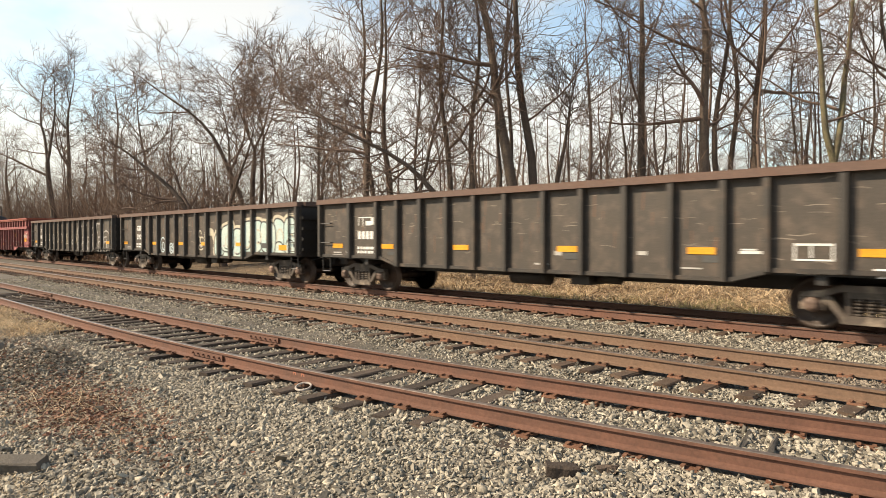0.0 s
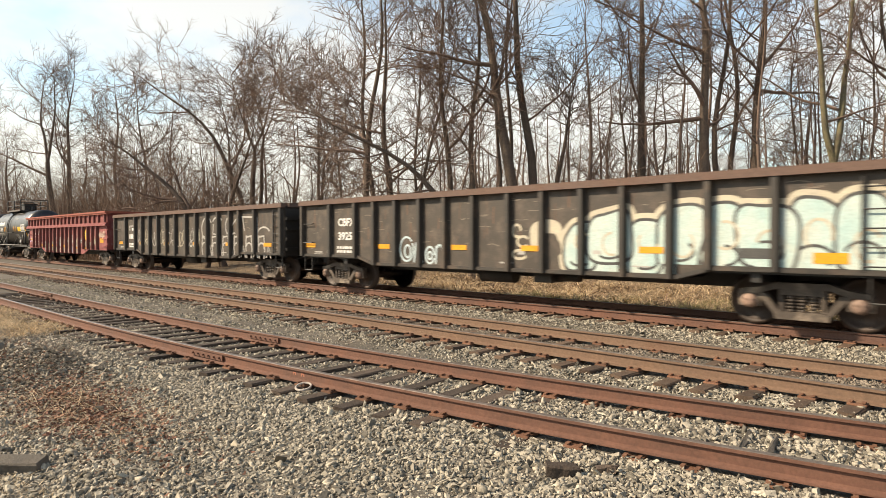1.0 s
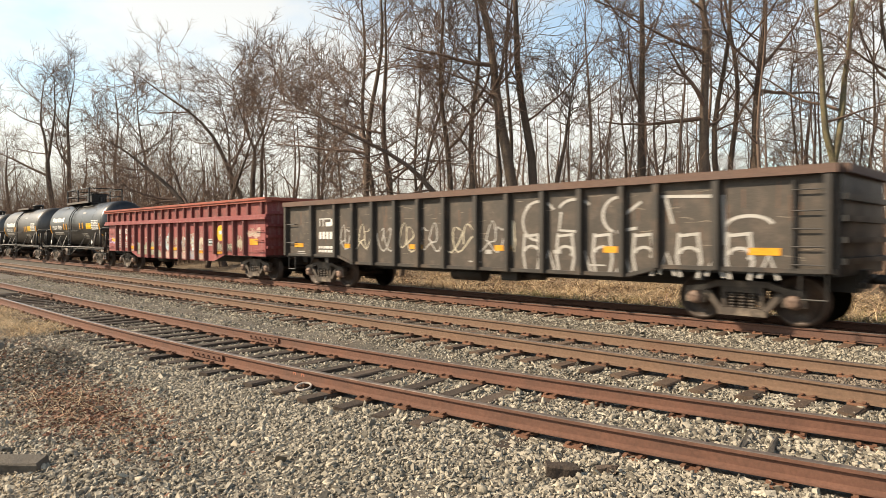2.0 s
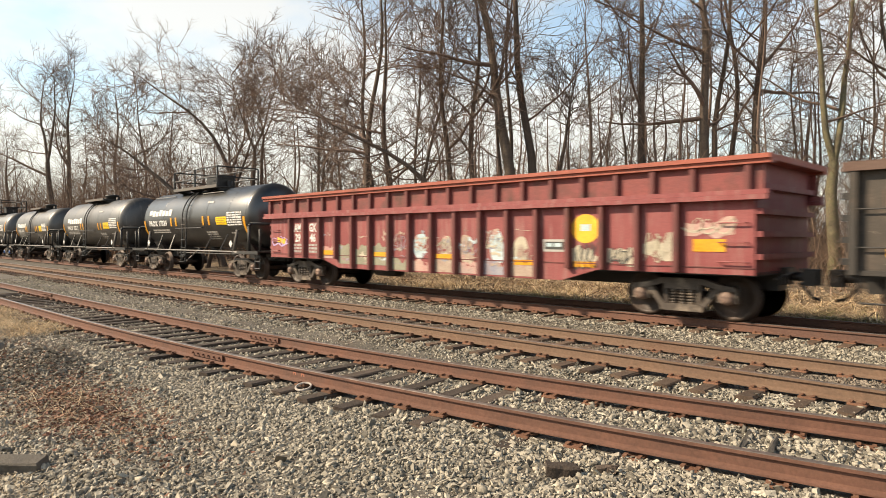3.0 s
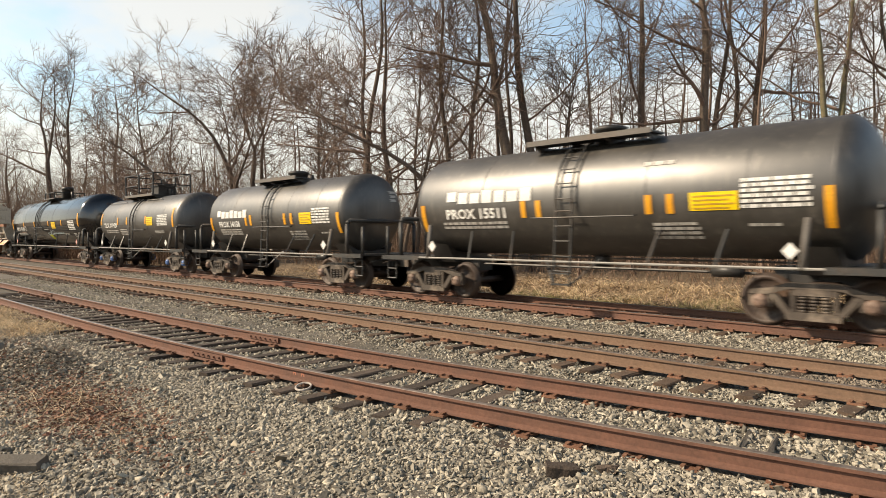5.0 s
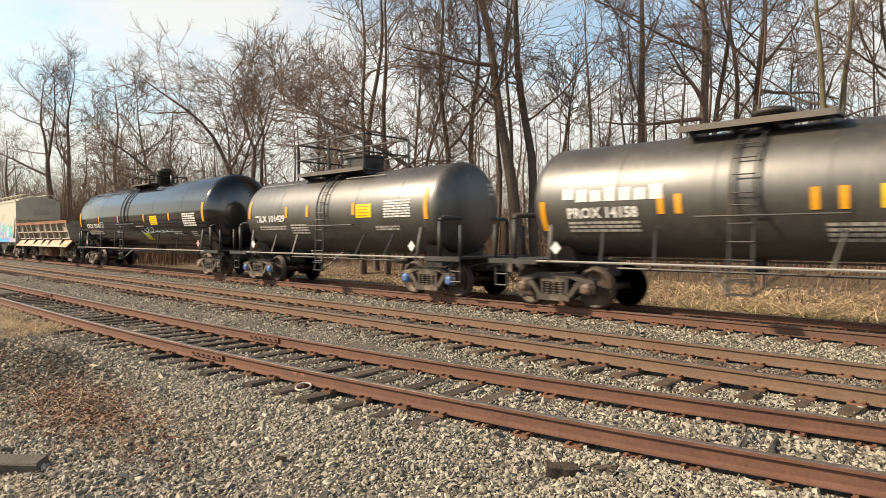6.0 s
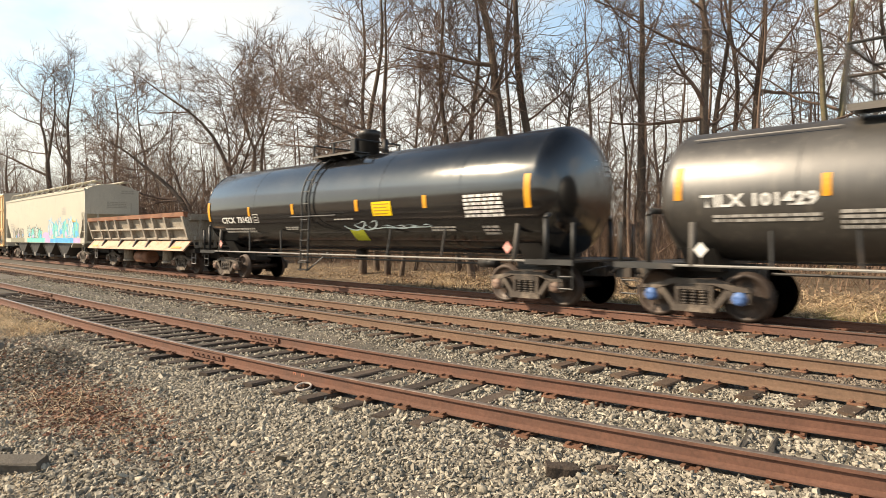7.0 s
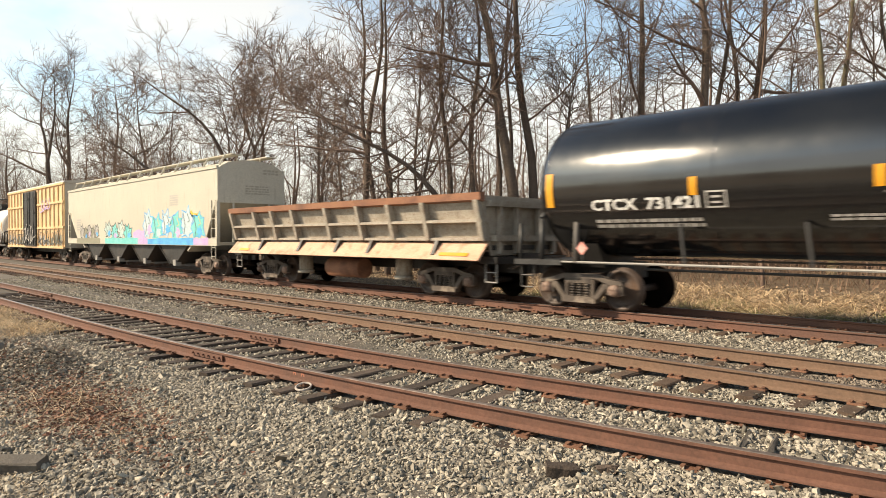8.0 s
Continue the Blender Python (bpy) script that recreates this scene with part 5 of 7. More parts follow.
tank_car(-91.525, "dusty black tank car with white diamond placards", 6.92, 4.98, 1.30, 2.47, TANK_WORN, 4.65, -0.25,
         tape((-4.85, 4.92), 1.75, 2.45, 0.15) + tape((-1.45, -1.02, 1.70, 2.15), 2.06, 2.44),
         (2.55, 3.45, 2.10, 2.44), [(3.50, 4.68, 2.10, 2.66, 6), (-4.15, -2.0, 1.80, 2.0, 2), (1.75, 2.7, 1.55, 1.90, 4), (3.6, 4.15, 1.78, 1.86, 1), (1.55, 2.2, 3.0, 3.12, 1)],
         (-1.6, 1.6, 0, 0.34, 0.34), marks=tank_marks("PROX 15511", -4.0, -2.0, 2.08, 0.33, (-3.95, -1.15, 2.45, 2.76)))
tank_car(-104.775, "dusty grey-black tank car with yellow placard", 6.32, 4.45, 1.27, 2.42, TANK_WORN, 4.15, 0.1,
         tape((-4.35, 4.40), 1.75, 2.40, 0.15) + tape((-1.50, -1.14, 1.25, 1.68), 2.06, 2.44),
         (2.2, 2.9, 2.06, 2.44), [(2.95, 3.95, 2.05, 2.58, 6), (-3.7, -2.0, 1.70, 1.95, 3), (1.4, 2.4, 1.5, 1.85, 4), (3.3, 3.8, 1.72, 1.80, 1)],
         (-1.3, 1.5, 0, 0.34, 0.34), marks=tank_marks("PROX 14158", -3.7, -2.0, 2.02, 0.30, (-3.8, -1.4, 2.36, 2.66)))
tank_car(-117.75, "dusty black tank car with tall railed roof platform", 6.65, 5.0, 1.29, 2.42, TANK_WORN, 4.62, -0.1,
         [(-4.85, 2.30, 2.92, 0.15), (4.75, 2.10, 2.95, 0.16)] + tape((-2.30, -1.00, 1.52), 2.28, 2.66),
         (1.66, 2.40, 2.20, 2.60), [(2.98, 4.12, 2.16, 2.68, 7), (-4.2, -2.4, 1.86, 2.02, 2), (-2.1, -1.05, 1.72, 2.06, 4), (2.5, 3.6, 1.80, 1.95, 2)],
         (-2.1, 1.6, 1.10, 0.55, 0.38), cap="cap_blue", marks=tank_marks("TILX 101429", -4.40, -2.42, 2.16, 0.31))


def scribble(c, put):
    part("spray_line", scrawl(1.2, 2.3, 1.82, 2.12, 300, put, 0.04, 2), PALE_SPRAY, c, "white spray scribble")
    part("spray_line", scrawl(2.3, 4.4, 1.86, 1.96, 301, put, 0.03, 4), PALE_SPRAY, c)
    tiny(part("data_panel", bars([(-4.62, -4.24, 2.14, 2.17), (-4.62, -4.24, 2.42, 2.45), (-4.62, -4.59, 2.14, 2.45), (-4.27, -4.24, 2.14, 2.45), (-4.52, -4.34, 2.22, 2.26), (-4.52, -4.34, 2.32, 2.36)], put), OFFWHITE, c, "white outlined data panel"))
    part("lime_sticker", bars([(1.0, 1.65, 1.52, 1.84)], put), surface("lime_sticker", (0.55, 0.58, 0.03), (0.5, 0.52, 0.05), bump=0.0), c, "lime green sticker")


tank_car(-134.05, "long glossy black tank car with yellow reflective stripes", 9.65, 8.15, 1.56, 2.72, TANK_BLACK, 7.60, -0.95,
         [(-8.08, 2.25, 2.98, 0.18), (8.0, 2.28, 3.05, 0.18)] + tape((-4.85, -1.90, 1.62, 4.58), 2.38, 2.72, 0.15),
         (2.35, 3.2, 2.22, 2.62), [(6.0, 7.25, 2.08, 2.66, 6), (-7.0, -4.7, 1.78, 1.98, 2), (-2.6, -1.8, 1.86, 1.98, 2), (4.6, 5.5, 1.76, 1.90, 2), (0.4, 1.35, 2.13, 2.19, 1), (6.45, 6.95, 1.66, 1.90, 3)],
         (-1.5, 0.75, 0.40, 0.78, 0.33), square=False, head=0.64, diamonds="red", marks=tank_marks("CTCX  731421", -7.05, -4.75, 2.16, 0.30, None, scribble))
tank_car(-203.2, "white tank car with dark underframe", 8.2, 6.6, 1.45, 2.65, TANK_WHITE, 6.0, 0.0,
         tape((-6.4, 6.4), 2.2, 2.9), (1.8, 2.6, 2.2, 2.6), [(3.5, 4.6, 2.1, 2.6, 5)], (-1.5, 1.5, 0.9, 0.4, 0.36))


# ---- train: side-dump car ----
def dump_car(centre):
    c = thing("side_dump_car", "scuffed grey side-dump car with rusty top edge and orange lower plates", "dump car", centre)
    h = 6.3
    for s in (-1, 1):
        o = lambda y: s * y
        bm = prism(B(), [(o(1.35), 1.52), (o(1.72), 2.66), (o(1.66), 2.68), (o(1.28), 1.52)], -h, h, "x")
        part("side_door", bm, DUMP_GREY, c)
        bm = prism(B(), [(o(1.66), 2.46), (o(1.82), 2.50), (o(1.84), 2.68), (o(1.62), 2.70)], -h - 0.05, h + 0.05, "x")
        part("top_edge", bm, DUMP_RUST, c, "rusted top edge")
        for z in (1.55, 2.0):
            y = 1.36 + (z - 1.52) * 0.325
            bm = prism(B(), [(o(y), z - 0.05), (o(y + 0.20), z - 0.035), (o(y + 0.20), z + 0.035), (o(y), z + 0.05)], -h, h, "x")
            part("door_rail", bm, DUMP_GREY, c)
        for x in (-6.2, -4.5, -3.3, -2.0, -0.1, 1.5, 2.9, 4.3, 6.2):
            bm = prism(B(), [(o(1.36), 1.50), (o(1.60), 1.52), (o(1.86), 2.50), (o(1.66), 2.50)], x - 0.07, x + 0.07, "x")
            part("door_post", bm, DUMP_GREY, c)
        bm = prism(B(), [(o(1.42), 1.46), (o(1.48), 1.46), (o(1.86), 1.04), (o(1.80), 1.02)], -h, h, "x")
        part("apron", bm, DUMP_PEACH, c, "faded orange sloping apron plate")
        for x in (-4.2, -1.7, 0.35, 1.95, 4.65):
            bm = prism(B(), [(o(1.30), 1.50), (o(1.60), 1.52), (o(1.78), 1.16), (o(1.72), 1.10), (o(1.40), 1.40)], x - 0.06, x + 0.06, "x")
            part("apron_bracket", bm, STEEL_BLACK, c)
        each("reflective_tape", [bars([q], lambda u, v: (u, s * (1.875 - (v - 1.04) * 0.905 + 0.012), v)) for q in ((4.9, 5.9, 1.14, 1.22), (-5.6, -4.9, 1.14, 1.22))], YELLOW, c)
    for s in (-1, 1):
        bm = prism(B(), [(-1.30, 1.15), (1.30, 1.15), (1.68, 2.62), (-1.68, 2.62)], s * (h - 0.06) - 0.03, s * (h - 0.06) + 0.03, "x")
        box(bm, *sorted((s * h, s * (h + 0.16))), -1.55, 1.55, 2.35, 2.5)
        box(bm, *sorted((s * h, s * (h + 0.16))), -1.35, 1.35, 1.5, 1.65)
        for y in (-1.1, -0.45, 0.45, 1.1):
            box(bm, *sorted((s * h, s * (h + 0.13))), y - 0.06, y + 0.06, 1.2, 2.4)
        part("end_wall", bm, DUMP_GREY, c)
        bm = box(B(), *sorted((s * (h - 0.3), s * (h + 0.25))), -1.45, 1.45, 0.95, 1.12)
        part("end_sill", bm, STEEL_BLACK, c)
        for y in (-1.38, 1.38):
            bm = rod(B(), [(s * (h + 0.2), y, 1.0), (s * (h + 0.2), y, 0.5), (s * (h - 0.15), y, 0.5), (s * (h - 0.15), y, 1.0)], 0.02)
            rod(bm, [(s * (h + 0.2), y, 0.74), (s * (h - 0.15), y, 0.74)], 0.018)
            part("step", bm, ROD, c)
    bm = box(B(), -h, h, -1.3, 1.3, 1.28, 1.40)
    box(bm, -h - 0.2, h + 0.2, -0.32, 0.32, 0.68, 1.2)
    part("underframe", bm, STEEL_BLACK, c)
    for x in (-2.35, 2.7):
        for y in (-1.0, 1.0):
            bm = tube(B(), (x, y, 0.45), (x, y, 1.25), 0.24, n=16)
            tube(bm, (x, y, 0.4), (x, y, 0.5), 0.28, n=16)
            part("tipping_cylinder", bm, DUMP_GREY, c)
    bm = tube(B(), (-0.75, -1.05, 0.66), (0.95, -1.05, 0.66), 0.30, n=20)
    part("air_tank", bm, DUMP_RUST, c, "round rusty air reservoir")
    for x in (-4.43, 4.43):
        truck(c, x)
    coupler(c, 7.05, h)


dump_car(-150.3)


# ---- train: covered hopper ----
def covered_hopper(centre):
    c = thing("covered_hopper_car", "cream covered hopper car with blue and teal graffiti", "hopper car", centre)
    h, eave, sill = 9.95, 4.42, 1.27
    arch = [(1.5 * math.sin(a), eave - 0.02 + 0.38 * (math.cos(a) - math.cos(1.25)) / (1 - math.cos(1.25))) for a in [-1.25 + 2.5 * i / 12 for i in range(13)]]
    for s in (-1, 1):
        y0, y1 = sorted((s * 1.5, s * 1.46))
        bm = prism(B(), [(-h + 1.75, sill + 0.3), (h - 1.05, sill + 0.3), (h - 0.2, 3.0), (h, 3.0), (h, eave), (-h, eave), (-h, 3.0), (-h + 0.3, 3.0)], y0, y1, "y")
        part("side_sheet", bm, HOPPER, c)
        bm = box(B(), -h, h, *sorted((s * 1.42, s * 1.54)), sill, sill + 0.30)
        part("side_sill", bm, HOPPER, c)
        bm = box(B(), -h, h, *sorted((s * 1.44, s * 1.54)), eave - 0.06, eave + 0.05)
        part("eave_rail", bm, HOPPER, c)
        for e in (-1, 1):
            bm = box(B(), *sorted((e * h, e * (h - 0.12))), *sorted((s * 1.40, s * 1.53)), sill, 3.05)
            part("corner_post", bm, HOPPER, c)
            ladder(c, e * (h - 0.32), s * 1.52, 0.75, 3.1, 0.36, 0.38, HOPPER)
    roof = arch + [(y * 0.98, z - 0.05) for y, z in arch[::-1]]
    part("roof", prism(B(), roof, -h, h, "x"), HOPPER, c)
    for s in (-1, 1):
        xa, xb = sorted((s * h, s * (h - 0.05)))
        bm = prism(B(), [(-1.46, 3.0), (1.46, 3.0), (1.46, eave)] + [(y, z - 0.03) for y, z in arch[::-1]] + [(-1.46, eave)], xa, xb, "x")
        part("end_sheet", bm, HOPPER, c)
        bm = prism(B(), [(s * (h - 0.05), 3.02), (s * (h - 2.9), 1.0), (s * (h - 2.95), 1.05), (s * (h - 0.1), 3.05)], -1.45, 1.45, "y")
        part("end_slope", bm, HOPPER, c)
        bm = box(B(), *sorted((s * h, s * (h - 0.9))), -1.42, 1.42, sill + 0.02, sill + 0.14)
        part("end_platform", bm, HOPPER, c)
        bm = B()
        for y in (-0.8, 0.8):
            rod(bm, [(s * (h - 0.05), y, sill), (s * (h - 0.05), y, 3.05)], 0.05)
        part("end_post", bm, HOPPER, c)
    bm = B()
    for y in (-0.78, 0.78):
        box(bm, -h - 0.25, h + 0.25, y - 0.25, y + 0.25, 4.93, 4.97)
        for k in range(14):
            x = -h + 0.3 + k * (2 * h - 0.6) / 13
            rod(bm, [(x, y * 1.32, 4.95), (x, y * 1.62, 4.52)], 0.035)
            rod(bm, [(x, y * 0.68, 4.95), (x, y * 0.68, 4.70)], 0.03)
    part("roof_walkway", bm, HOPPER, c)
    bm = B()
    for k in range(10):
        x = -8.2 + k * 1.82
        lathe_bm = lathe(B(), [(4.72, 0.36), (4.84, 0.36), (4.87, 0.3), (4.88, 0.02)], "z", 16)
        for v in lathe_bm.verts:
            v.co.x += x
        part("hatch", lathe_bm, HOPPER, c)
    for x in (-5.3, -1.8, 1.8, 5.3):
        bm = B()
        for a, b in (((-1.65, 1.3), (-0.35, 0.42)), ((1.65, 1.3), (0.35, 0.42))):
            prism(bm, [(x + a[0], a[1]), (x + b[0], b[1]), (x + b[0] * 0.85, b[1]), (x + a[0] * 0.97, a[1])], -1.4, 1.4, "y")
        for s in (-1, 1):
            prism(bm, [(x - 1.6, 1.28), (x + 1.6, 1.28), (x + 0.33, 0.43), (x - 0.33, 0.43)], *sorted((s * 1.35, s * 1.30)), "y")
        part("discharge_chute", bm, STEEL_BLACK, c)
        bm = box(B(), x - 0.45, x + 0.45, -1.0, 1.0, 0.34, 0.43)
        box(bm, x + 0.2, x + 0.5, -1.46, -1.2, 0.36, 0.62)
        part("outlet_gate", bm, ROD, c)
    part("center_sill", box(B(), -h - 0.1, h + 0.1, -0.25, 0.25, 0.70, 1.05), STEEL_BLACK, c)
    for x in (-8.15, 8.15):
        truck(c, x)
    coupler(c, 10.4, h)
    f1, f2, f3 = (flat_side(-1.545 - 0.004 * k) for k in range(3))
    g1, g2, g3 = (flat_side(-1.505 - 0.004 * k) for k in range(3))
    # three groups of jagged letters
    skin = lambda k: flat_side(-1.5035 - 0.0015 * k)
    for j, (a, b, n, zt, m, m2, line) in enumerate(((-7.6, -4.4, 5, 2.25, GREEN_SPRAY, OFFWHITE, DARK_SPRAY), (-3.3, 0.6, 4, 2.35, TEAL_SPRAY, MINT, DARK_SPRAY), (2.2, 8.7, 6, 2.75, TEAL_SPRAY, PALE_SPRAY, BLUE_SPRAY))):
        w = (b - a) / n
        for i in range(n):
            xc, zc, rx, rz = a + (i + 0.5) * w, (1.5 + zt) / 2 + 0.07 * (-1) ** i, w * 0.56, (zt - 1.5) * 0.5
            k = 320 + 9 * j + i
            part("spray_outline", shard(xc, zc, rx, rz, k, skin(2 * (i % 2)), 0.07, 1.575), line, c)
            part("spray_paint", shard(xc, zc, rx, rz, k, skin(1 + 2 * (i % 2)), 0.0, 1.575), m if i % 2 else m2, c)
            part("spray_paint", shard(xc + rx * 0.3, zc - rz * 0.35, rx * 0.45, rz * 0.4, k + 200, skin(4), 0.0, 1.575), (m2, BLUE_SPRAY, LILAC_SPRAY)[(i + j) % 3], c)
            part("spray_line", stroke([(xc - rx * 0.6, zc + rz * 0.8), (xc - rx * 0.25, zc - rz * 0.1), (xc - rx * 0.45, zc - rz * 0.7)], 0.05, skin(5)), DARK_SPRAY, c)
            part("spray_line", stroke([(xc + rx * 0.1, zc + rz * 0.7), (xc + rx * 0.5, zc + rz * 0.2), (xc + rx * 0.15, zc + rz * 0.1)], 0.04, skin(5)), ORANGE_SPRAY if j == 2 and i % 2 else DARK_SPRAY, c)
    part("spray_paint", wavy(0.8, 2.3, 1.575, 2.05, 350, skin(0), rough=0.5), LILAC_SPRAY, c)
    for i, (a, b, m) in enumerate([(-8.2, -4.0, GREEN_SPRAY), (-3.2, 1.6, TEAL_SPRAY), (1.4, 2.8, LILAC_SPRAY), (2.8, 7.8, BLUE_SPRAY), (7.8, 9.2, LILAC_SPRAY)]):
        part("spray_paint", wavy(a, b, 1.29, 1.62, 360 + i, f1, rough=0.25), m, c)
    part("spray_paint", wavy(5.2, 8.6, 2.1, 2.62, 380, flat_side(-1.5035), rough=0.7, both=True), TEAL_SPRAY, c)
    part("spray_paint", wavy(7.4, 8.3, 2.35, 2.85, 381, flat_side(-1.5035), rough=0.6, both=True), ORANGE_SPRAY, c)
    tiny(part("data_stencil", small_print(5.3, 6.2, 3.0, 3.5, 5, 33, g1), OFFWHITE, c))
    tiny(part("data_stencil", small_print(-8.3, -7.5, 2.0, 2.7, 5, 34, g1), OFFWHITE, c))
    end = lambda u, v: (h + 0.006, u, v)
    grey = surface("grey_stencil", (0.38, 0.35, 0.28), (0.42, 0.39, 0.32), bump=0.0)
    tiny(part("end_stencil", small_print(0.5, 1.2, 4.2, 4.45, 2, 35, end), grey, c))
    tiny(part("end_stencil", small_print(-0.3, 0.8, 3.35, 3.75, 4, 36, end), grey, c))


covered_hopper(-168.15)


def boxcar(centre):
    c = thing("boxcar", "faded yellow boxcar with black sliding doors and tagged sides", "boxcar", centre)
    h, top = 7.5, 5.05
    for s in (-1, 1):
        bm = box(B(), -h, h, *sorted((s * 1.50, s * 1.45)), 0.95, top)
        part("side_wall", bm, BOX_YELLOW, c)
        for k in range(16):
            x = -h + 0.25 + k * (2 * h - 0.5) / 15
            if -2.0 < x < 1.3:
                continue
            bm = prism(B(), [(x - 0.08, s * 1.50), (x - 0.05, s * 1.57), (x + 0.05, s * 1.57), (x + 0.08, s * 1.50)], 1.0, top - 0.15, "z")
            part("side_post", bm, BOX_YELLOW, c)
        for z in (0.92, 2.2, 3.8, top - 0.1):
            part("side_rail", box(B(), -h, h, *sorted((s * 1.50, s * 1.58)), z, z + 0.13), BOX_YELLOW, c)
        for x0, x1 in ((-2.0, -0.38), (-0.36, 1.25)):
            bm = box(B(), x0, x1, *sorted((s * 1.59, s * 1.66)), 1.05, top - 0.2)
            for z in (1.3, 2.3, 3.3, 4.3):
                box(bm, x0 + 0.05, x1 - 0.05, *sorted((s * 1.66, s * 1.70)), z, z + 0.1)
            door = part("door", bm, STEEL_BLACK, c, "black plug door")
            b2 = B()
            for e in (x0 + 0.3, x1 - 0.3):
                rod(b2, [(e, s * 1.72, 1.1), (e, s * 1.72, top - 0.25)], 0.03)
            part("lock_rod", b2, RAILING, door)
        part("end_wall", box(B(), *sorted((s * h, s * (h - 0.05))), -1.45, 1.45, 0.95, top), BOX_ROOF if s > 0 else BOX_YELLOW, c)
    part("roof", prism(B(), [(-1.56, top), (1.56, top), (1.5, top + 0.12), (0, top + 0.24), (-1.5, top + 0.12)], -h - 0.08, h + 0.08, "x"), BOX_ROOF, c)
    part("underframe", box(box(B(), -h, h, -1.4, 1.4, 0.86, 0.95), -h, h, -0.3, 0.3, 0.6, 0.86), STEEL_BLACK, c)
    for x in (-5.9, 5.9):
        truck(c, x)
    coupler(c, 8.0, h)
    f = flat_side(-1.505)
    for i, (a, b) in enumerate([(-7.2, -4.9), (-4.6, -2.3), (1.6, 4.2), (4.4, 7.2)]):
        part("spray_line", scrawl(a, b, 1.15, 2.1, 400 + i, flat_side(-1.585), 0.09, 5), DARK_SPRAY, c)
        part("spray_paint", wavy(a, b, 1.1, 1.9, 410 + i, f, rough=0.5), (OFFWHITE, GREEN_SPRAY)[i % 2], c)
    part("spray_line", scrawl(-1.8, 1.0, 1.2, 2.6, 420, flat_side(-1.725), 0.10, 4), OFFWHITE, c)
    part("spray_line", scrawl(2.5, 4.5, 3.3, 4.2, 421, flat_side(-1.585), 0.10, 3), LILAC_SPRAY, c)


boxcar(-186.5)


# ---- trees ----
VIEW_RIGHT = Vector((0.705, 0.709, 0.0))


def grow(seed, height, r0, lean, first=0.26, bend=0.0, fork=None, many=1.0, reach=0.37, droop=0.0, boughs=(), wave=0.16):
    """The trunk and the larger limbs of a bare tree, as lists of (points, radii, sides)."""
    rnd = random.Random(seed)
    trunk, crown = [], []

    def limb(p, d, length, r, n, wander, lift, tip=0.25):
        pts, rad = [p.copy()], [r]
        for i in range(n):
            d = (d + Vector((rnd.gauss(0, wander), rnd.gauss(0, wander), rnd.gauss(0, wander) + lift))).normalized()
            p = p + d * (length / n)
            pts.append(p.copy())
            rad.append(r * (1 - (1 - tip) * (i + 1) / n))
        return pts, rad

    def side_limbs(pts, rad, level, length, start):
        n = len(pts) - 1
        count = {1: 13, 2: 8}[level] * many
        k = int(count) + (rnd.random() < count % 1)
        for j in range(k):
            s = start + (1 - start) * (j + rnd.random()) / k
            i = min(n - 1, int(s * n))
            p = pts[i].lerp(pts[i + 1], s * n - i)
            d0 = (pts[i + 1] - pts[i]).normalized()
            axis = d0.orthogonal().normalized()
            axis.rotate(Matrix.Rotation(rnd.uniform(0, 6.283), 3, d0))
            a = radians(rnd.uniform(32, 80) if level == 1 else rnd.uniform(25, 70))
            d = (d0 * math.cos(a) + axis * math.sin(a)).normalized()
            le = length * rnd.uniform(0.5, 1.2) * (1.0 - 0.5 * s if level == 1 else 1.0 - 0.3 * s)
            r = max(rad[i] * rnd.choice((0.25, 0.32, 0.4, 0.5, 0.66)), 0.034 if level == 1 else 0.018)
            m, wander, lift, sides = {1: (8, 0.13, 0.05 - droop, 5), 2: (5, 0.10, 0.03 - droop, 4)}[level]
            q, rr = limb(p, d, le, r, m, wander, lift)
            crown.append((q, rr, sides))
            if level < 2:
                side_limbs(q, rr, 2, le * 0.56, 0.2)

    n, ph = 14, [rnd.uniform(0, 6.28) for _ in range(4)]
    p, pts, rad = Vector((0, 0, -0.3)), [], []
    for i in range(n + 1):
        k = i / n
        if i:
            p = p + (Vector((0, 0, 1)) + VIEW_RIGHT * (lean + bend * max(0.0, k - 0.5 / n) ** 1.5)).normalized() * (height / n)
        sway = wave * min(1.0, 4 * k) * (height / 16)
        pts.append(p + VIEW_RIGHT * sway * (math.sin(ph[0] + 7 * k) + 0.6 * math.sin(ph[1] + 15 * k)) + Vector((-0.7, 0.7, 0)) * sway * math.sin(ph[2] + 8 * k))
        rad.append(r0 * (1.2 + 0.25 * (i == 0)) * (1 - 0.95 * k ** 1.25))
    stems_ = [(pts, rad)]
    if fork:
        # the trunk parts in two at a height
        at, left, right = fork
        k = max(1, int(at / height * n))
        base, rb = pts[: k + 1], rad[: k + 1]
        stems_ = []
        for lean2 in (left, right):
            stems_.append(limb(base[-1], (Vector((0, 0, 1)) + VIEW_RIGHT * lean2).normalized(), height - at, rb[-1] * 0.72, 10, 0.09, 0.05, 0.1))
        trunk.append((base, rb, 9))
    for q, rr in stems_:
        trunk.append((q, rr, 8))
        side_limbs(q, rr, 1, height * reach, 0.05 if fork else first)
    for at, side, length, rise in boughs:
        # a long heavy bough reaching out to one side
        k = max(1, round(at / height * n))
        q, rr = limb(pts[k], (VIEW_RIGHT * side + Vector((0, 0, rise))).normalized(), length, rad[k] * 0.6, 10, 0.07, 0.01)
        crown.append((q, rr, 6))
        side_limbs(q, rr, 2, length * 0.45, 0.2)
    return trunk, crown


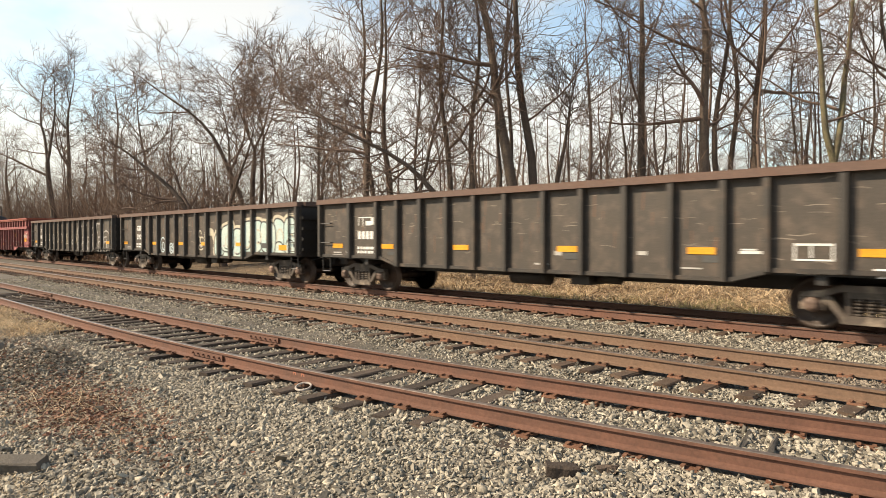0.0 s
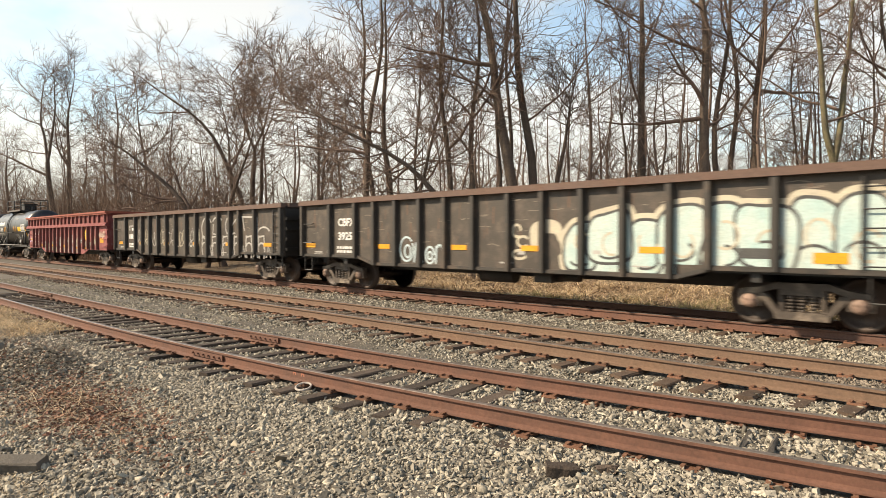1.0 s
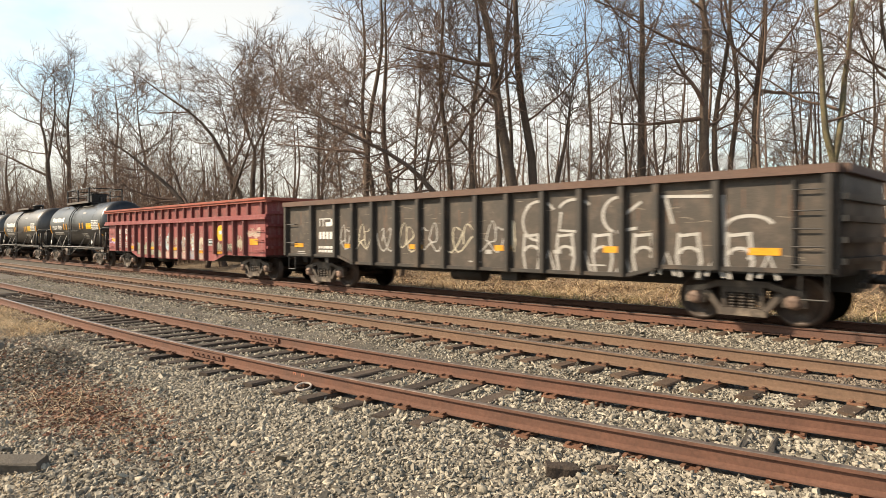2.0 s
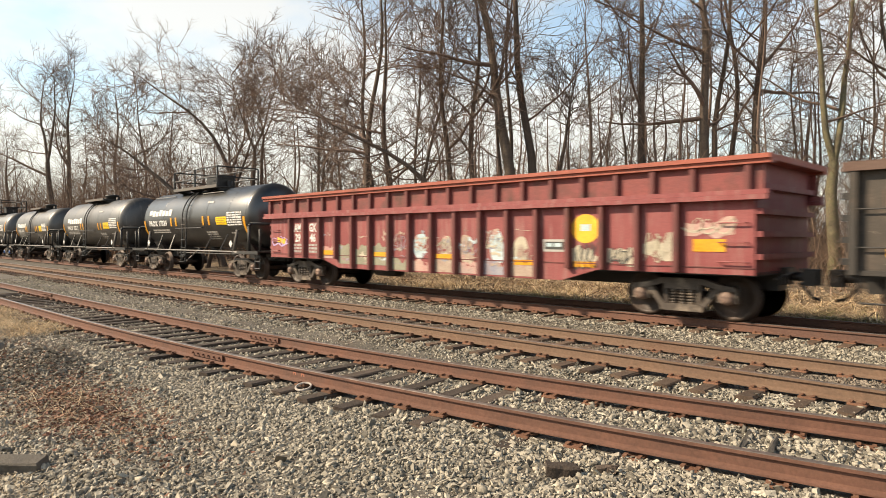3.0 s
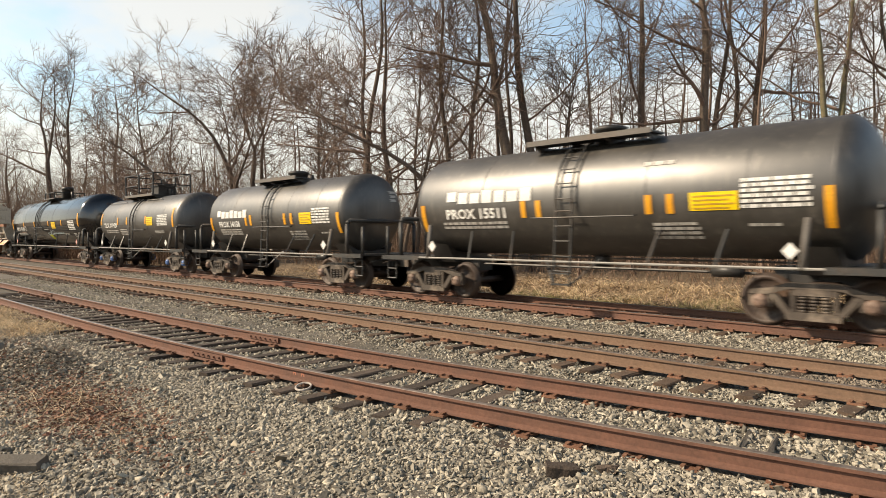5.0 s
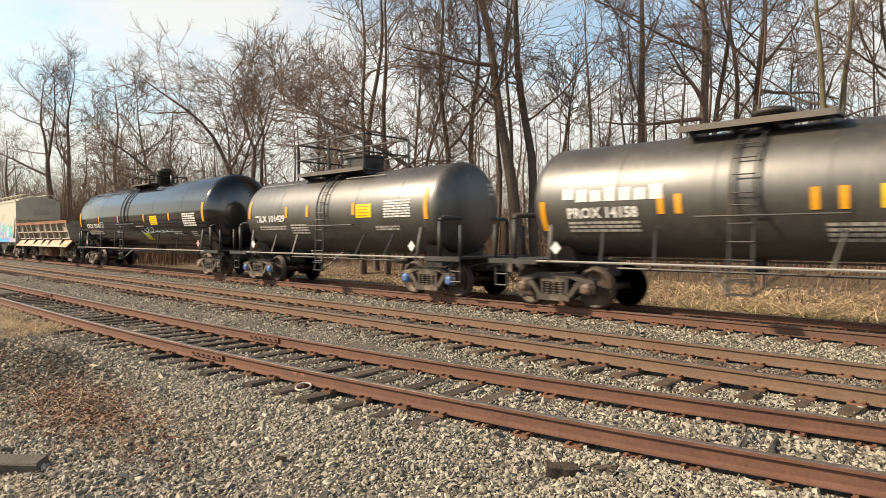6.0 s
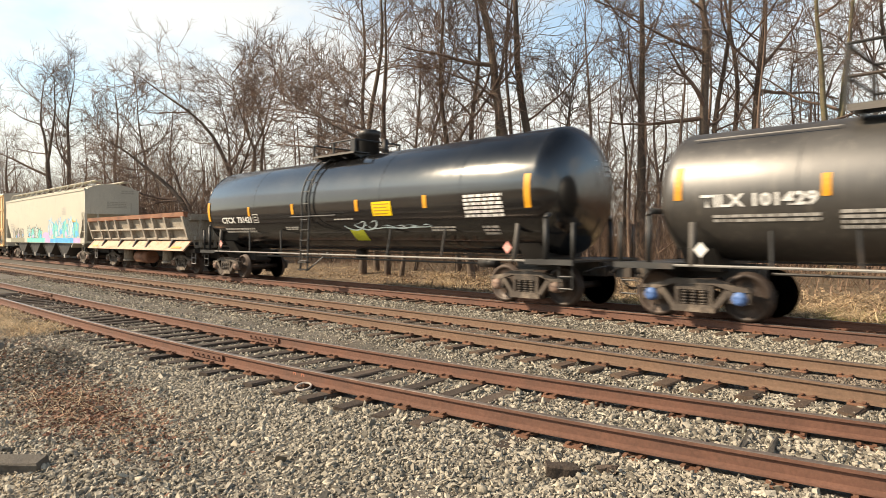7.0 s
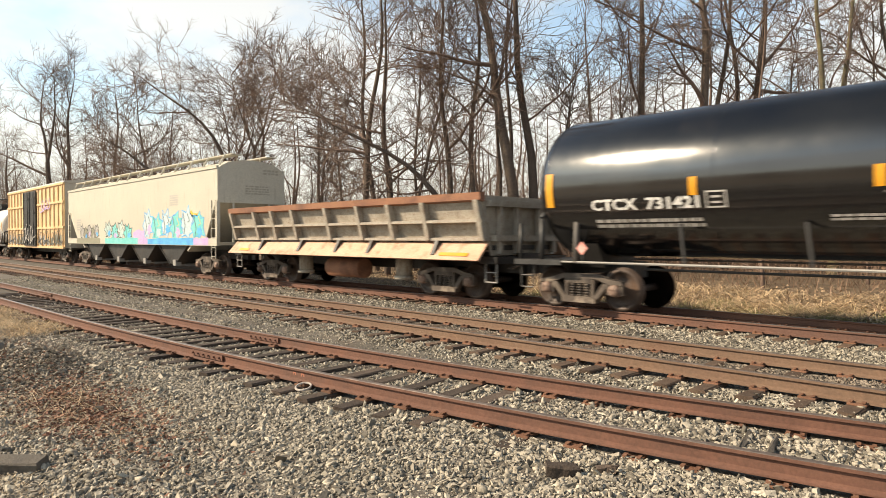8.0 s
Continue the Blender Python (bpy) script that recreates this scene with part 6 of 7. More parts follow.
def limbs_to_mesh(limbs):
    verts, faces = [], []
    for pts, rad, n in limbs:
        base = len(verts)
        for i, (p, r) in enumerate(zip(pts, rad)):
            a = pts[min(i + 1, len(pts) - 1)] - pts[max(i - 1, 0)]
            u = a.cross(Vector((0.31, 0.95, 0.05))).normalized()
            v = a.cross(u).normalized()
            for k in range(n):
                c, s = math.cos(6.2832 * k / n) * r, math.sin(6.2832 * k / n) * r
                verts.append((p.x + u.x * c + v.x * s, p.y + u.y * c + v.y * s, p.z + u.z * c + v.z * s))
        for i in range(len(pts) - 1):
            for k in range(n):
                a, b = base + i * n + k, base + i * n + (k + 1) % n
                faces.append((a, b, b + n, a + n))
    return np.array(verts), faces


def unit(v):
    return v / np.linalg.norm(v, axis=-1, keepdims=True)


def sprout(rg, starts, ends, count, length, radius, segs):
    """Twigs off many limb pieces at once: three-sided, tapering to a point. Returns verts, faces, and the twigs' own pieces."""
    n = len(starts)
    pick = rg.integers(0, n, int(n * count))
    m = len(pick)
    p = starts[pick] + (ends[pick] - starts[pick]) * rg.random((m, 1))
    d0 = unit(ends[pick] - starts[pick])
    side = unit(np.cross(d0, rg.normal(0, 1, (m, 3))))
    a = rg.uniform(0.4, 1.0, (m, 1))
    d = d0 * np.cos(a) + side * np.sin(a)
    le = (length * rg.uniform(0.5, 1.3, m))[:, None]
    line = [p]
    for k in range(segs):
        d = unit(d + rg.normal(0, 0.07, (m, 3)) + np.array((0, 0, 0.03)))
        line.append(line[-1] + d * le / segs)
    rings = []
    u = unit(np.cross(d, np.array((0.31, 0.95, 0.05))))
    w = np.cross(d, u)
    for k in range(segs):
        r = radius * (1 - 0.6 * k / segs)
        rings.append(np.stack([line[k] + (u * math.cos(t) + w * math.sin(t)) * r for t in (0, 2.094, 4.189)], 1))
    rings = np.stack(rings, 1).reshape(m, -1, 3)
    verts = np.concatenate([rings, line[-1][:, None]], 1)           # twig, corner
    idx = np.arange(m * (3 * segs + 1)).reshape(m, -1)
    faces = []
    for k in range(segs - 1):
        for t in range(3):
            o, q = 3 * k + t, 3 * k + (t + 1) % 3
            faces += np.stack([idx[:, o], idx[:, q], idx[:, q + 3], idx[:, o + 3]], 1).tolist()
    o = 3 * (segs - 1)
    for t in range(3):
        faces += np.stack([idx[:, o + t], idx[:, o + (t + 1) % 3], idx[:, 3 * segs]], 1).tolist()
    return verts.reshape(-1, 3), faces, np.concatenate(line[:-1]), np.concatenate(line[1:])


def crown_mesh(seed, crown, fine=5.0, finest=3.6, size=1.0):
    """The larger limbs with two orders of twigs on them."""
    rg = np.random.default_rng(seed)
    v, f = limbs_to_mesh(crown)
    thin = [c for c in crown if c[2] == 4]
    a = np.array([tuple(p) for c in thin for p in c[0][1:-1]])
    b = np.array([tuple(p) for c in thin for p in c[0][2:]])
    v1, f1, a1, b1 = sprout(rg, a, b, fine / 4, 1.25 * size, 0.0145, 3)
    v2, f2, _, _ = sprout(rg, a1, b1, finest / 3, 0.55 * size, 0.0095, 1)
    n0, n1 = len(v), len(v) + len(v1)
    verts = np.concatenate([v, v1, v2])
    faces = f + [[i + n0 for i in q] for q in f1] + [[i + n1 for i in q] for q in f2]
    return verts, faces


def bare_tree(x, y, r, lean, seed, height=19.0, label="tall leafless tree with grey-brown bark", bark=None, fine=4.2, finest=2.7, **kw):
    e = tagged(new("bare_tree"), label, "tree", "bare trees behind the railway")
    e.matrix_basis = pose(x, y, ground_z(x, y))
    trunk, crown = grow(seed, height, r, lean, **kw)
    tv, tf = limbs_to_mesh(trunk)
    cv, cf = crown_mesh(seed, crown, fine, finest)
    for name, v, f, m in (("trunk", tv, tf, bark or BARK), ("crown", cv, cf, TWIG)):
        ob = new(name, sheet_mesh(name, v.tolist(), f, m, True))
        ob.parent = e
    return e


THIN = "slender leafless young tree"
LEAN = "leafless tree with a leaning crooked trunk"
bare_tree(-76.9, 19.1, 0.30, -0.05, 1, 20.5, fork=(10.5, -0.06, 0.22), many=0.9, reach=0.30, boughs=((8.5, -1, 7, 0.35),))
bare_tree(-77.1, 20.3, 0.25, 0.04, 2, 20, first=0.45, many=1.1)
bare_tree(-65.6, 21.9, 0.17, -0.03, 3, 17.5, first=0.25, many=1.1)
bare_tree(-59.7, 22.2, 0.14, -0.05, 37, 16.5, first=0.2, many=1.2)
bare_tree(-40.7, 20.1, 0.20, -0.4, 4, 13, LEAN, first=0.12, bend=-1.8, wave=0.3, many=1.3, reach=0.45)
bare_tree(-41.5, 19.2, 0.14, 0.32, 38, 11, LEAN, first=0.15, bend=0.1, many=1.2)
bare_tree(-42.1, 22.9, 0.18, -0.1, 5, 17, LEAN, first=0.2, bend=-1.5, wave=0.25, many=1.2, reach=0.42)
bare_tree(-41.2, 22.3, 0.20, 0.01, 6, 14, fork=(8.2, -0.45, 0.20), many=0.9, reach=0.46)
bare_tree(-41.7, 23.3, 0.15, 0.02, 9, 14, fork=(9.5, -0.2, 0.35), many=0.85, reach=0.42)
bare_tree(-44.5, 23.3, 0.11, -0.12, 34, 14, THIN, first=0.2)
bare_tree(-37.7, 25.9, 0.11, -0.02, 35, 12, THIN, first=0.15, many=1.3)
bare_tree(-36.6, 25.6, 0.12, -0.14, 36, 13.5, LEAN, bend=0.25, first=0.2)
bare_tree(-33.7, 25.6, 0.10, -0.2, 7, 13, LEAN, bend=0.2)
bare_tree(-26.3, 20.4, 0.16, 0.06, 12, 18, first=0.25, boughs=((6.5, -1, 5, 0.25),))
bare_tree(-26.5, 21.5, 0.13, -0.06, 13, 18, first=0.2)
bare_tree(-24.6, 20.6, 0.13, 0.0, 14, 17, first=0.25, boughs=((7.6, -1, 7.5, 0.12), (5.2, 1, 3, 0.7)))
bare_tree(-24.4, 22.3, 0.08, 0.03, 8, 16, THIN)
bare_tree(-19.6, 21.4, 0.14, -0.22, 15, 12.5, LEAN, bend=-2.8, wave=0.3, first=0.25, reach=0.42)
bare_tree(-23.4, 20.4, 0.10, 0.2, 10, 13, LEAN, bend=0.1, first=0.3)
bare_tree(-21.4, 22.4, 0.13, -0.08, 16, 18, first=0.28)
bare_tree(-20.9, 23.0, 0.13, -0.01, 17, 18, first=0.28)
bare_tree(-21.6, 25.1, 0.09, 0.05, 18, 18, THIN, first=0.3)
bare_tree(-18.6, 23.9, 0.25, -0.15, 19, 20, "thick dark leafless tree leaning to one side", first=0.33, bend=-0.14, boughs=((10.5, -1, 4.5, 0.1),))
bare_tree(-18.2, 24.3, 0.20, -0.11, 20, 20, first=0.33, bend=0.13)
bare_tree(-21.6, 26.5, 0.11, 0.0, 39, 20, first=0.45)
bare_tree(-18.4, 25.4, 0.16, 0.12, 21, 9.4, "leafless tree with a broken-off leaning trunk", first=0.72, many=0.8, reach=0.42)
bare_tree(-17.4, 30.7, 0.08, -0.01, 22, 13, THIN, first=0.15, many=1.2, reach=0.3)
bare_tree(-15.8, 29.4, 0.18, 0.0, 23, 22, "tall straight leafless tree with a bare trunk", first=0.35, wave=0.05)
bare_tree(-12.3, 28.8, 0.21, -0.02, 24, 20, first=0.3, bend=-0.10, boughs=((6.9, -1, 4.5, -0.22), (9.8, -1, 4.5, 0.35)))
bare_tree(-12.3, 30.2, 0.13, 0.02, 25, 19, first=0.32)
bare_tree(-12.2, 31.7, 0.12, -0.03, 26, 20, first=0.32)
bare_tree(-11.1, 31.4, 0.18, 0.0, 27, 20, first=0.32, boughs=((8.9, 1, 4.0, -0.2),))
bare_tree(-10.5, 36.2, 0.07, -0.05, 28, 14, THIN, first=0.2)
bare_tree(-7.4, 29.5, 0.20, 0.03, 29, 17, "forked leafless tree with pale lichen-green bark", bark=BARK_PALE, fork=(5.0, -0.14, 0.26), many=0.75, reach=0.32)
bare_tree(-8.0, 38.7, 0.08, -0.02, 30, 16, THIN, first=0.2)
bare_tree(-6.3, 36.2, 0.14, -0.06, 31, 18)
bare_tree(-108.2, 21.6, 0.25, -0.05, 32, 17)
bare_tree(-97.1, 15.8, 0.32, 0.1, 33, 20)


# far woods: a few smaller trees repeated into one mesh
def far_woods():
    rg = np.random.default_rng(11)
    variants = []
    for s in range(9):
        trunk, crown = grow(70 + s, 15, 0.12, 0.0, many=0.55 if s < 6 else 0.32, first=0.08)
        tv, tf = limbs_to_mesh(trunk)
        cv, cf = crown_mesh(70 + s, crown, 2.5, 1.1, 1.3) if s < 6 else crown_mesh(70 + s, crown, 1.6, 0.2, 1.6)
        tri = []
        for q in tf + [[i + len(tv) for i in q] for q in cf]:
            tri += [(q[0], q[1], q[2])] + ([(q[0], q[2], q[3])] if len(q) == 4 else [])
        variants.append((np.concatenate([tv, cv]), np.array(tri)))
    vs, fs, base = [], [], 0
    spots = [(rg.uniform(-60, 6), rg.uniform(31, 58)) for _ in range(30)] + [(rg.uniform(-170, -60), rg.uniform(22, 40)) for _ in range(26)] + [(rg.uniform(-300, -110), rg.uniform(17, 30)) for _ in range(10)]
    # trees behind the camera, then unseen ones added at right to dim skylight and reflections
    plain = [(rg.uniform(-60, 60), rg.uniform(-45, -19)) for _ in range(20)] + [(rg.uniform(8, 110), rg.uniform(19, 40)) for _ in range(30)]
    middling = [(-k * y, y) for k, y in [(rg.uniform(0.15, 0.95), rg.uniform(25, 46)) for _ in range(40)]]
    spots += middling
    small = [(rg.uniform(-150, -45), rg.uniform(18, 25)) for _ in range(30)] + [(rg.uniform(-92, -46), rg.uniform(18.5, 24)) for _ in range(46)] + [(rg.uniform(-45, 0), rg.uniform(22, 34)) for _ in range(46)]
    thicket = [(rg.uniform(-88, -50), rg.uniform(19, 28)) for _ in range(46)]
    for x, y in spots + small + thicket + plain:
        v, f = variants[6 + rg.integers(3) if (x, y) in plain else rg.integers(6)]
        a, k = rg.uniform(0, 6.28), rg.uniform(0.75, 1.2) * (0.42 if (x, y) in small else 0.62 if (x, y) in thicket else 0.66 if (x, y) in middling else 1.0)
        w = np.stack([v[:, 0] * math.cos(a) - v[:, 1] * math.sin(a), v[:, 0] * math.sin(a) + v[:, 1] * math.cos(a), v[:, 2]], 1) * k
        vs.append(w + np.array((x, y, ground_z(x, y))))
        fs.append(f + base)
        base += len(v)
    v, f = np.concatenate(vs), np.concatenate(fs)
    me = bpy.data.meshes.new("far_woods")
    me.vertices.add(len(v)), me.loops.add(len(f) * 3), me.polygons.add(len(f))
    me.vertices.foreach_set("co", v.reshape(-1))
    me.loops.foreach_set("vertex_index", f.reshape(-1).astype(np.int32))
    me.polygons.foreach_set("loop_start", np.arange(len(f), dtype=np.int32) * 3)
    me.update(calc_edges=True)
    me.materials.append(TWIG)
    tagged(new("far_woods", me), "dense leafless winter woods in the distance, with unseen trees added out of view", "woods", kind="stuff")


far_woods()


# ---- undergrowth: thin crooked stems and blades, each kind in one mesh ----
def stems(name, spots, heights, radius, seed, material, label, category, segs=4, spread=0.35, droop=0.0):
    rg = np.random.default_rng(seed)
    n = len(spots)
    base = np.array([(x, y, ground_z(x, y) - 0.03) for x, y in spots])
    h = np.array(heights)
    lean = rg.normal(0, spread, (n, 2))
    az = rg.uniform(0, 6.28, n)
    rings = []
    for k in range(segs + 1):
        s = k / segs
        off = lean * s ** 1.4
        wob = rg.normal(0, 0.05, (n, 2)) * s
        c = base.copy()
        c[:, :2] += (off + wob) * h[:, None]
        c[:, 2] += h * s * (1 - droop * s)
        r = radius * (1 - 0.8 * s)
        ring = [c + np.stack([np.cos(az + t) * r, np.sin(az + t) * r, np.zeros(n)], 1) for t in (0, 2.094, 4.189)]
        rings.append(np.stack(ring, 1))
    v = np.stack(rings, 1)                                   # stem, ring, corner
    idx = np.arange(n * (segs + 1) * 3).reshape(n, segs + 1, 3)
    f = []
    for k in range(segs):
        for t in range(3):
            u = (t + 1) % 3
            f.append(np.stack([idx[:, k, t], idx[:, k, u], idx[:, k + 1, u], idx[:, k + 1, t]], 1))
    f = np.concatenate(f)
    me = bpy.data.meshes.new(name)
    me.vertices.add(v.size // 3), me.loops.add(f.size), me.polygons.add(len(f))
    me.vertices.foreach_set("co", v.reshape(-1))
    me.loops.foreach_set("vertex_index", f.reshape(-1).astype(np.int32))
    me.polygons.foreach_set("loop_start", np.arange(len(f), dtype=np.int32) * 4)
    me.update(calc_edges=True)
    me.shade_flat()
    me.materials.append(material)
    return tagged(new(name, me), label, category, kind="stuff")


rv = np.random.default_rng(21)
spots = [(rv.uniform(-46, 0), 22.0 + 12 * rv.random() ** 1.1) for _ in range(4200)] + [(rv.uniform(-150, -46), 17.5 + 7 * rv.random() ** 1.3) for _ in range(3600)]
stems("brush", spots, [rv.uniform(0.6, 3.2) * (1.7 if p[0] < -46 else 1.0) for p in spots], 0.010, 31, BRUSH, "tangled leafless brush along the woods' edge", "brush", segs=4, spread=0.9)
spots = [(rv.uniform(-125, -47), 18.5 + 9 * rv.random()) for _ in range(5200)]
stems("brush", spots, [2.5 + 9.0 * rv.random() ** 1.4 for _ in spots], 0.028, 34, BRUSH, "dense brown leafless thicket at the woods' edge", "brush", segs=4, spread=0.42)
spots = [(rv.uniform(-52, 8), rv.uniform(27, 46)) for _ in range(1200)]
stems("brush", spots, [rv.uniform(1.2, 4.2) for _ in spots], 0.012, 33, BRUSH, "tall thin leafless saplings deep in the woods", "brush", segs=4, spread=0.9)
spots = [(rv.uniform(-62, 16), rv.uniform(29, 50)) for _ in range(6500)]
stems("brush", spots, [2.2 + 6.5 * rv.random() ** 1.4 for _ in spots], 0.022, 35, BRUSH, "dense brown leafless undergrowth inside the woods", "brush", segs=4, spread=0.75)
spots = [(rv.uniform(-46, -2), 18.5 + 4 * rv.random()) for _ in range(350)]
stems("brush", spots, [rv.uniform(0.3, 1.1) for _ in spots], 0.006, 32, BRUSH, "low dry weeds behind the ballast", "weeds", spread=0.6)


def tufts(x0, x1, y0, y1, count, seed):
    rr = np.random.default_rng(seed)
    out = []
    while len(out) < count:
        cx, cy = rr.uniform(x0, x1), rr.uniform(y0, y1)
        out += [(cx + rr.normal(0, 0.12), cy + rr.normal(0, 0.12)) for _ in range(16)]
    return out


spots = tufts(-34, -2, 17.8, 22, 3600, 41) + tufts(-19, -2, 18.0, 21.5, 3600, 40) + tufts(-9, -3, 18.2, 20.0, 1800, 39)
stems("dry_grass", spots, [rv.uniform(0.10, 0.42) for _ in spots], 0.009, 42, STRAW, "pale matted dry grass beyond the main line", "grass", segs=1, spread=1.5, droop=0.5)
spots = tufts(-22, -2, 17.6, 21.5, 2600, 38)
stems("dry_grass", spots, [rv.uniform(0.3, 1.0) for _ in spots], 0.013, 37, STRAW, "long fallen straw stalks beyond the main line", "grass", segs=2, spread=1.3, droop=0.75)
spots = [(rv.uniform(-24, -2), rv.uniform(17.4, 21.5)) for _ in range(160)]
stems("fallen_twigs", spots, [rv.uniform(0.6, 1.8) for _ in spots], 0.018, 36, BRUSH, "fallen sticks lying in the dry grass", "twigs", segs=3, spread=1.6, droop=0.9)
spots = tufts(-15, -3.0, 17.0, 19.2, 2200, 43)
stems("green_grass", spots, [rv.uniform(0.10, 0.26) for _ in spots], 0.006, 44, GREEN_GRASS, "small tufts of fresh green grass", "grass", segs=1, spread=0.5)
spots = tufts(-25, -14.8, 2.6, 3.9, 5000, 45) + tufts(-21, -14.5, 3.0, 4.0, 3500, 53)
stems("dry_grass", spots, [rv.uniform(0.08, 0.26) for _ in spots], 0.006, 46, STRAW, "yellow dry grass beside the siding", "grass", segs=1, spread=0.9, droop=0.4)
spots = tufts(-6.6, -5.2, 0.75, 1.33, 1500, 47)
stems("dry_grass", spots, [rv.uniform(0.04, 0.12) for _ in spots], 0.004, 48, STRAW, "yellow dry grass at the foot of the gravel", "grass", segs=1, spread=0.9, droop=0.4)
spots = tufts(-16.5, -11.5, 1.5, 2.75, 150, 49)
stems("shrub_stems", spots, [rv.uniform(0.15, 0.5) for _ in spots], 0.006, 50, BRUSH, "dry leafless shrub on a low heap", "shrub", segs=3, spread=1.4, droop=0.3)


def leaf_patch(name, count, cx, cy, sx, sy, seed, material, label, size=0.035):
    """Curled dead leaves: small bent quads lying over the gravel."""
    rr = np.random.default_rng(seed)
    verts, faces = [], []
    for i in range(count):
        x, y = rr.normal(cx, sx), rr.normal(cy, sy)
        z = ground_z(x, y) + rr.uniform(0.02, 0.06)
        m = pose(x, y, z, rr.uniform(-40, 40), rr.uniform(-40, 40), rr.uniform(0, 360))
        s = size * rr.uniform(0.5, 1.4)
        b = len(verts)
        verts += [tuple(m @ Vector(p)) for p in ((-s, -0.5 * s, 0.25 * s), (0, -0.6 * s, 0), (s, -0.3 * s, 0.3 * s), (s, 0.35 * s, 0.3 * s), (0, 0.6 * s, 0), (-s, 0.4 * s, 0.2 * s))]
        faces += [(b, b + 1, b + 4, b + 5), (b + 1, b + 2, b + 3, b + 4)]
    tagged(new(name, sheet_mesh(name, verts, faces, material)), label, "leaves", kind="stuff")


leaf_patch("dead_leaves", 3000, -8.4, 2.3, 1.25, 0.33, 61, LEAF, "red-brown dead leaves and stems over the gravel", 0.02)
leaf_patch("dead_leaves", 12000, -14, 20.2, 8, 1.4, 62, surface("tan_dead_leaf", (0.30, 0.205, 0.125), (0.42, 0.31, 0.20), 0.9, vary=0.5, island=True, bump=0.0), "tan dead leaves beyond the main line", 0.042)
spots = [(rv.normal(-8.3, 1.1), rv.normal(2.3, 0.4)) for _ in range(500)]
stems("dry_stems", spots, [rv.uniform(0.08, 0.4) for _ in spots], 0.0035, 51, STRAW, "fallen straw stems over the gravel", "stems", segs=3, spread=1.3, droop=0.75)


spots = [(rv.normal(-10.7, 0.4), rv.normal(2.78, 0.14)) for _ in range(420)]
stems("fallen_twigs", spots, [rv.uniform(0.06, 0.25) for _ in spots], 0.005, 54, SHADOW_TWIGS, "matted twigs on the low heap, coloured dark for its shadow", "twigs", segs=3, spread=1.3, droop=0.7)
spots = [(rv.normal(-11.6, 0.9), rv.normal(2.4, 0.3)) for _ in range(260)] + [(rv.normal(-9.6, 1.2), rv.normal(2.3, 0.4)) for _ in range(160)]
stems("fallen_twigs", spots, [rv.uniform(0.1, 0.45) for _ in spots], 0.004, 52, BRUSH, "dark fallen twigs matted on the gravel", "twigs", segs=3, spread=1.6, droop=0.8)


def shrub(x, y, seed, height, label):
    """A many-stemmed leafless bush."""
    e = tagged(new("shrub"), label, "shrub", "shrubs by the siding")
    k = height / 5
    e.matrix_basis = pose(x, y, ground_z(x, y) - 0.04)
    for i in range(4):
        trunk, crown = grow(seed + i, 5, 0.06, (-0.6, 0.5, -0.15, 0.2)[i], first=0.05, many=0.42, reach=0.5)
        v, f = crown_mesh(seed + i, trunk + crown, 5.0, 4.0, 0.7)
        ob = new("stem", sheet_mesh("stem", (v * k).tolist(), f, BRUSH))
        ob.parent = e
        ob.matrix_basis = pose(0, 0, 0, 0, 0, 70 * i)


shrub(-12.9, 1.95, 500, 0.75, "dry leafless bush at the edge of the gravel")
shrub(-14.6, 2.35, 510, 0.8, "dry leafless bush beside yellow grass")


# ---- small things by the siding ----
def lying_beam(name, m, sx, sy, sz, seed, label, wood=None):
    ob = new(name, mesh_of(name, chip(B(), sx, sy, sz, seed), wood or TIE))
    ob.matrix_world = m
    return tagged(ob, label, "timber")


lying_beam("old_timber", pose(-6.96, 0.93, ground_z(-6.96, 0.93) + 0.11, 2, 1, 46), 1.55, 0.22, 0.2, 91, "weathered grey railway timber lying in dry grass", GREY_WOOD)
lying_beam("wood_chunk", pose(-3.02, 4.36, ground_z(-3.02, 4.36) + 0.09, 0, 4, 42), 0.26, 0.14, 0.12, 92, "broken chunk of dark timber on the gravel")
lying_beam("wood_chunk", pose(-2.75, 4.60, ground_z(-2.75, 4.6) + 0.07, 0, -6, 30), 0.16, 0.06, 0.06, 93, "splintered piece of dark timber on the gravel")
for i, (dx, a) in enumerate(((-2.35, 12), (-2.12, 12))):
    lying_beam("split_plank", pose(dx + 0.12, siding_y(dx) - 0.02, SIDING_Z - 0.18, 0, 0, 90 + a), 1.05, 0.055, 0.06, 94 + i, "grey split length of an old tie between the rails", GREY_WOOD)
bm = B()
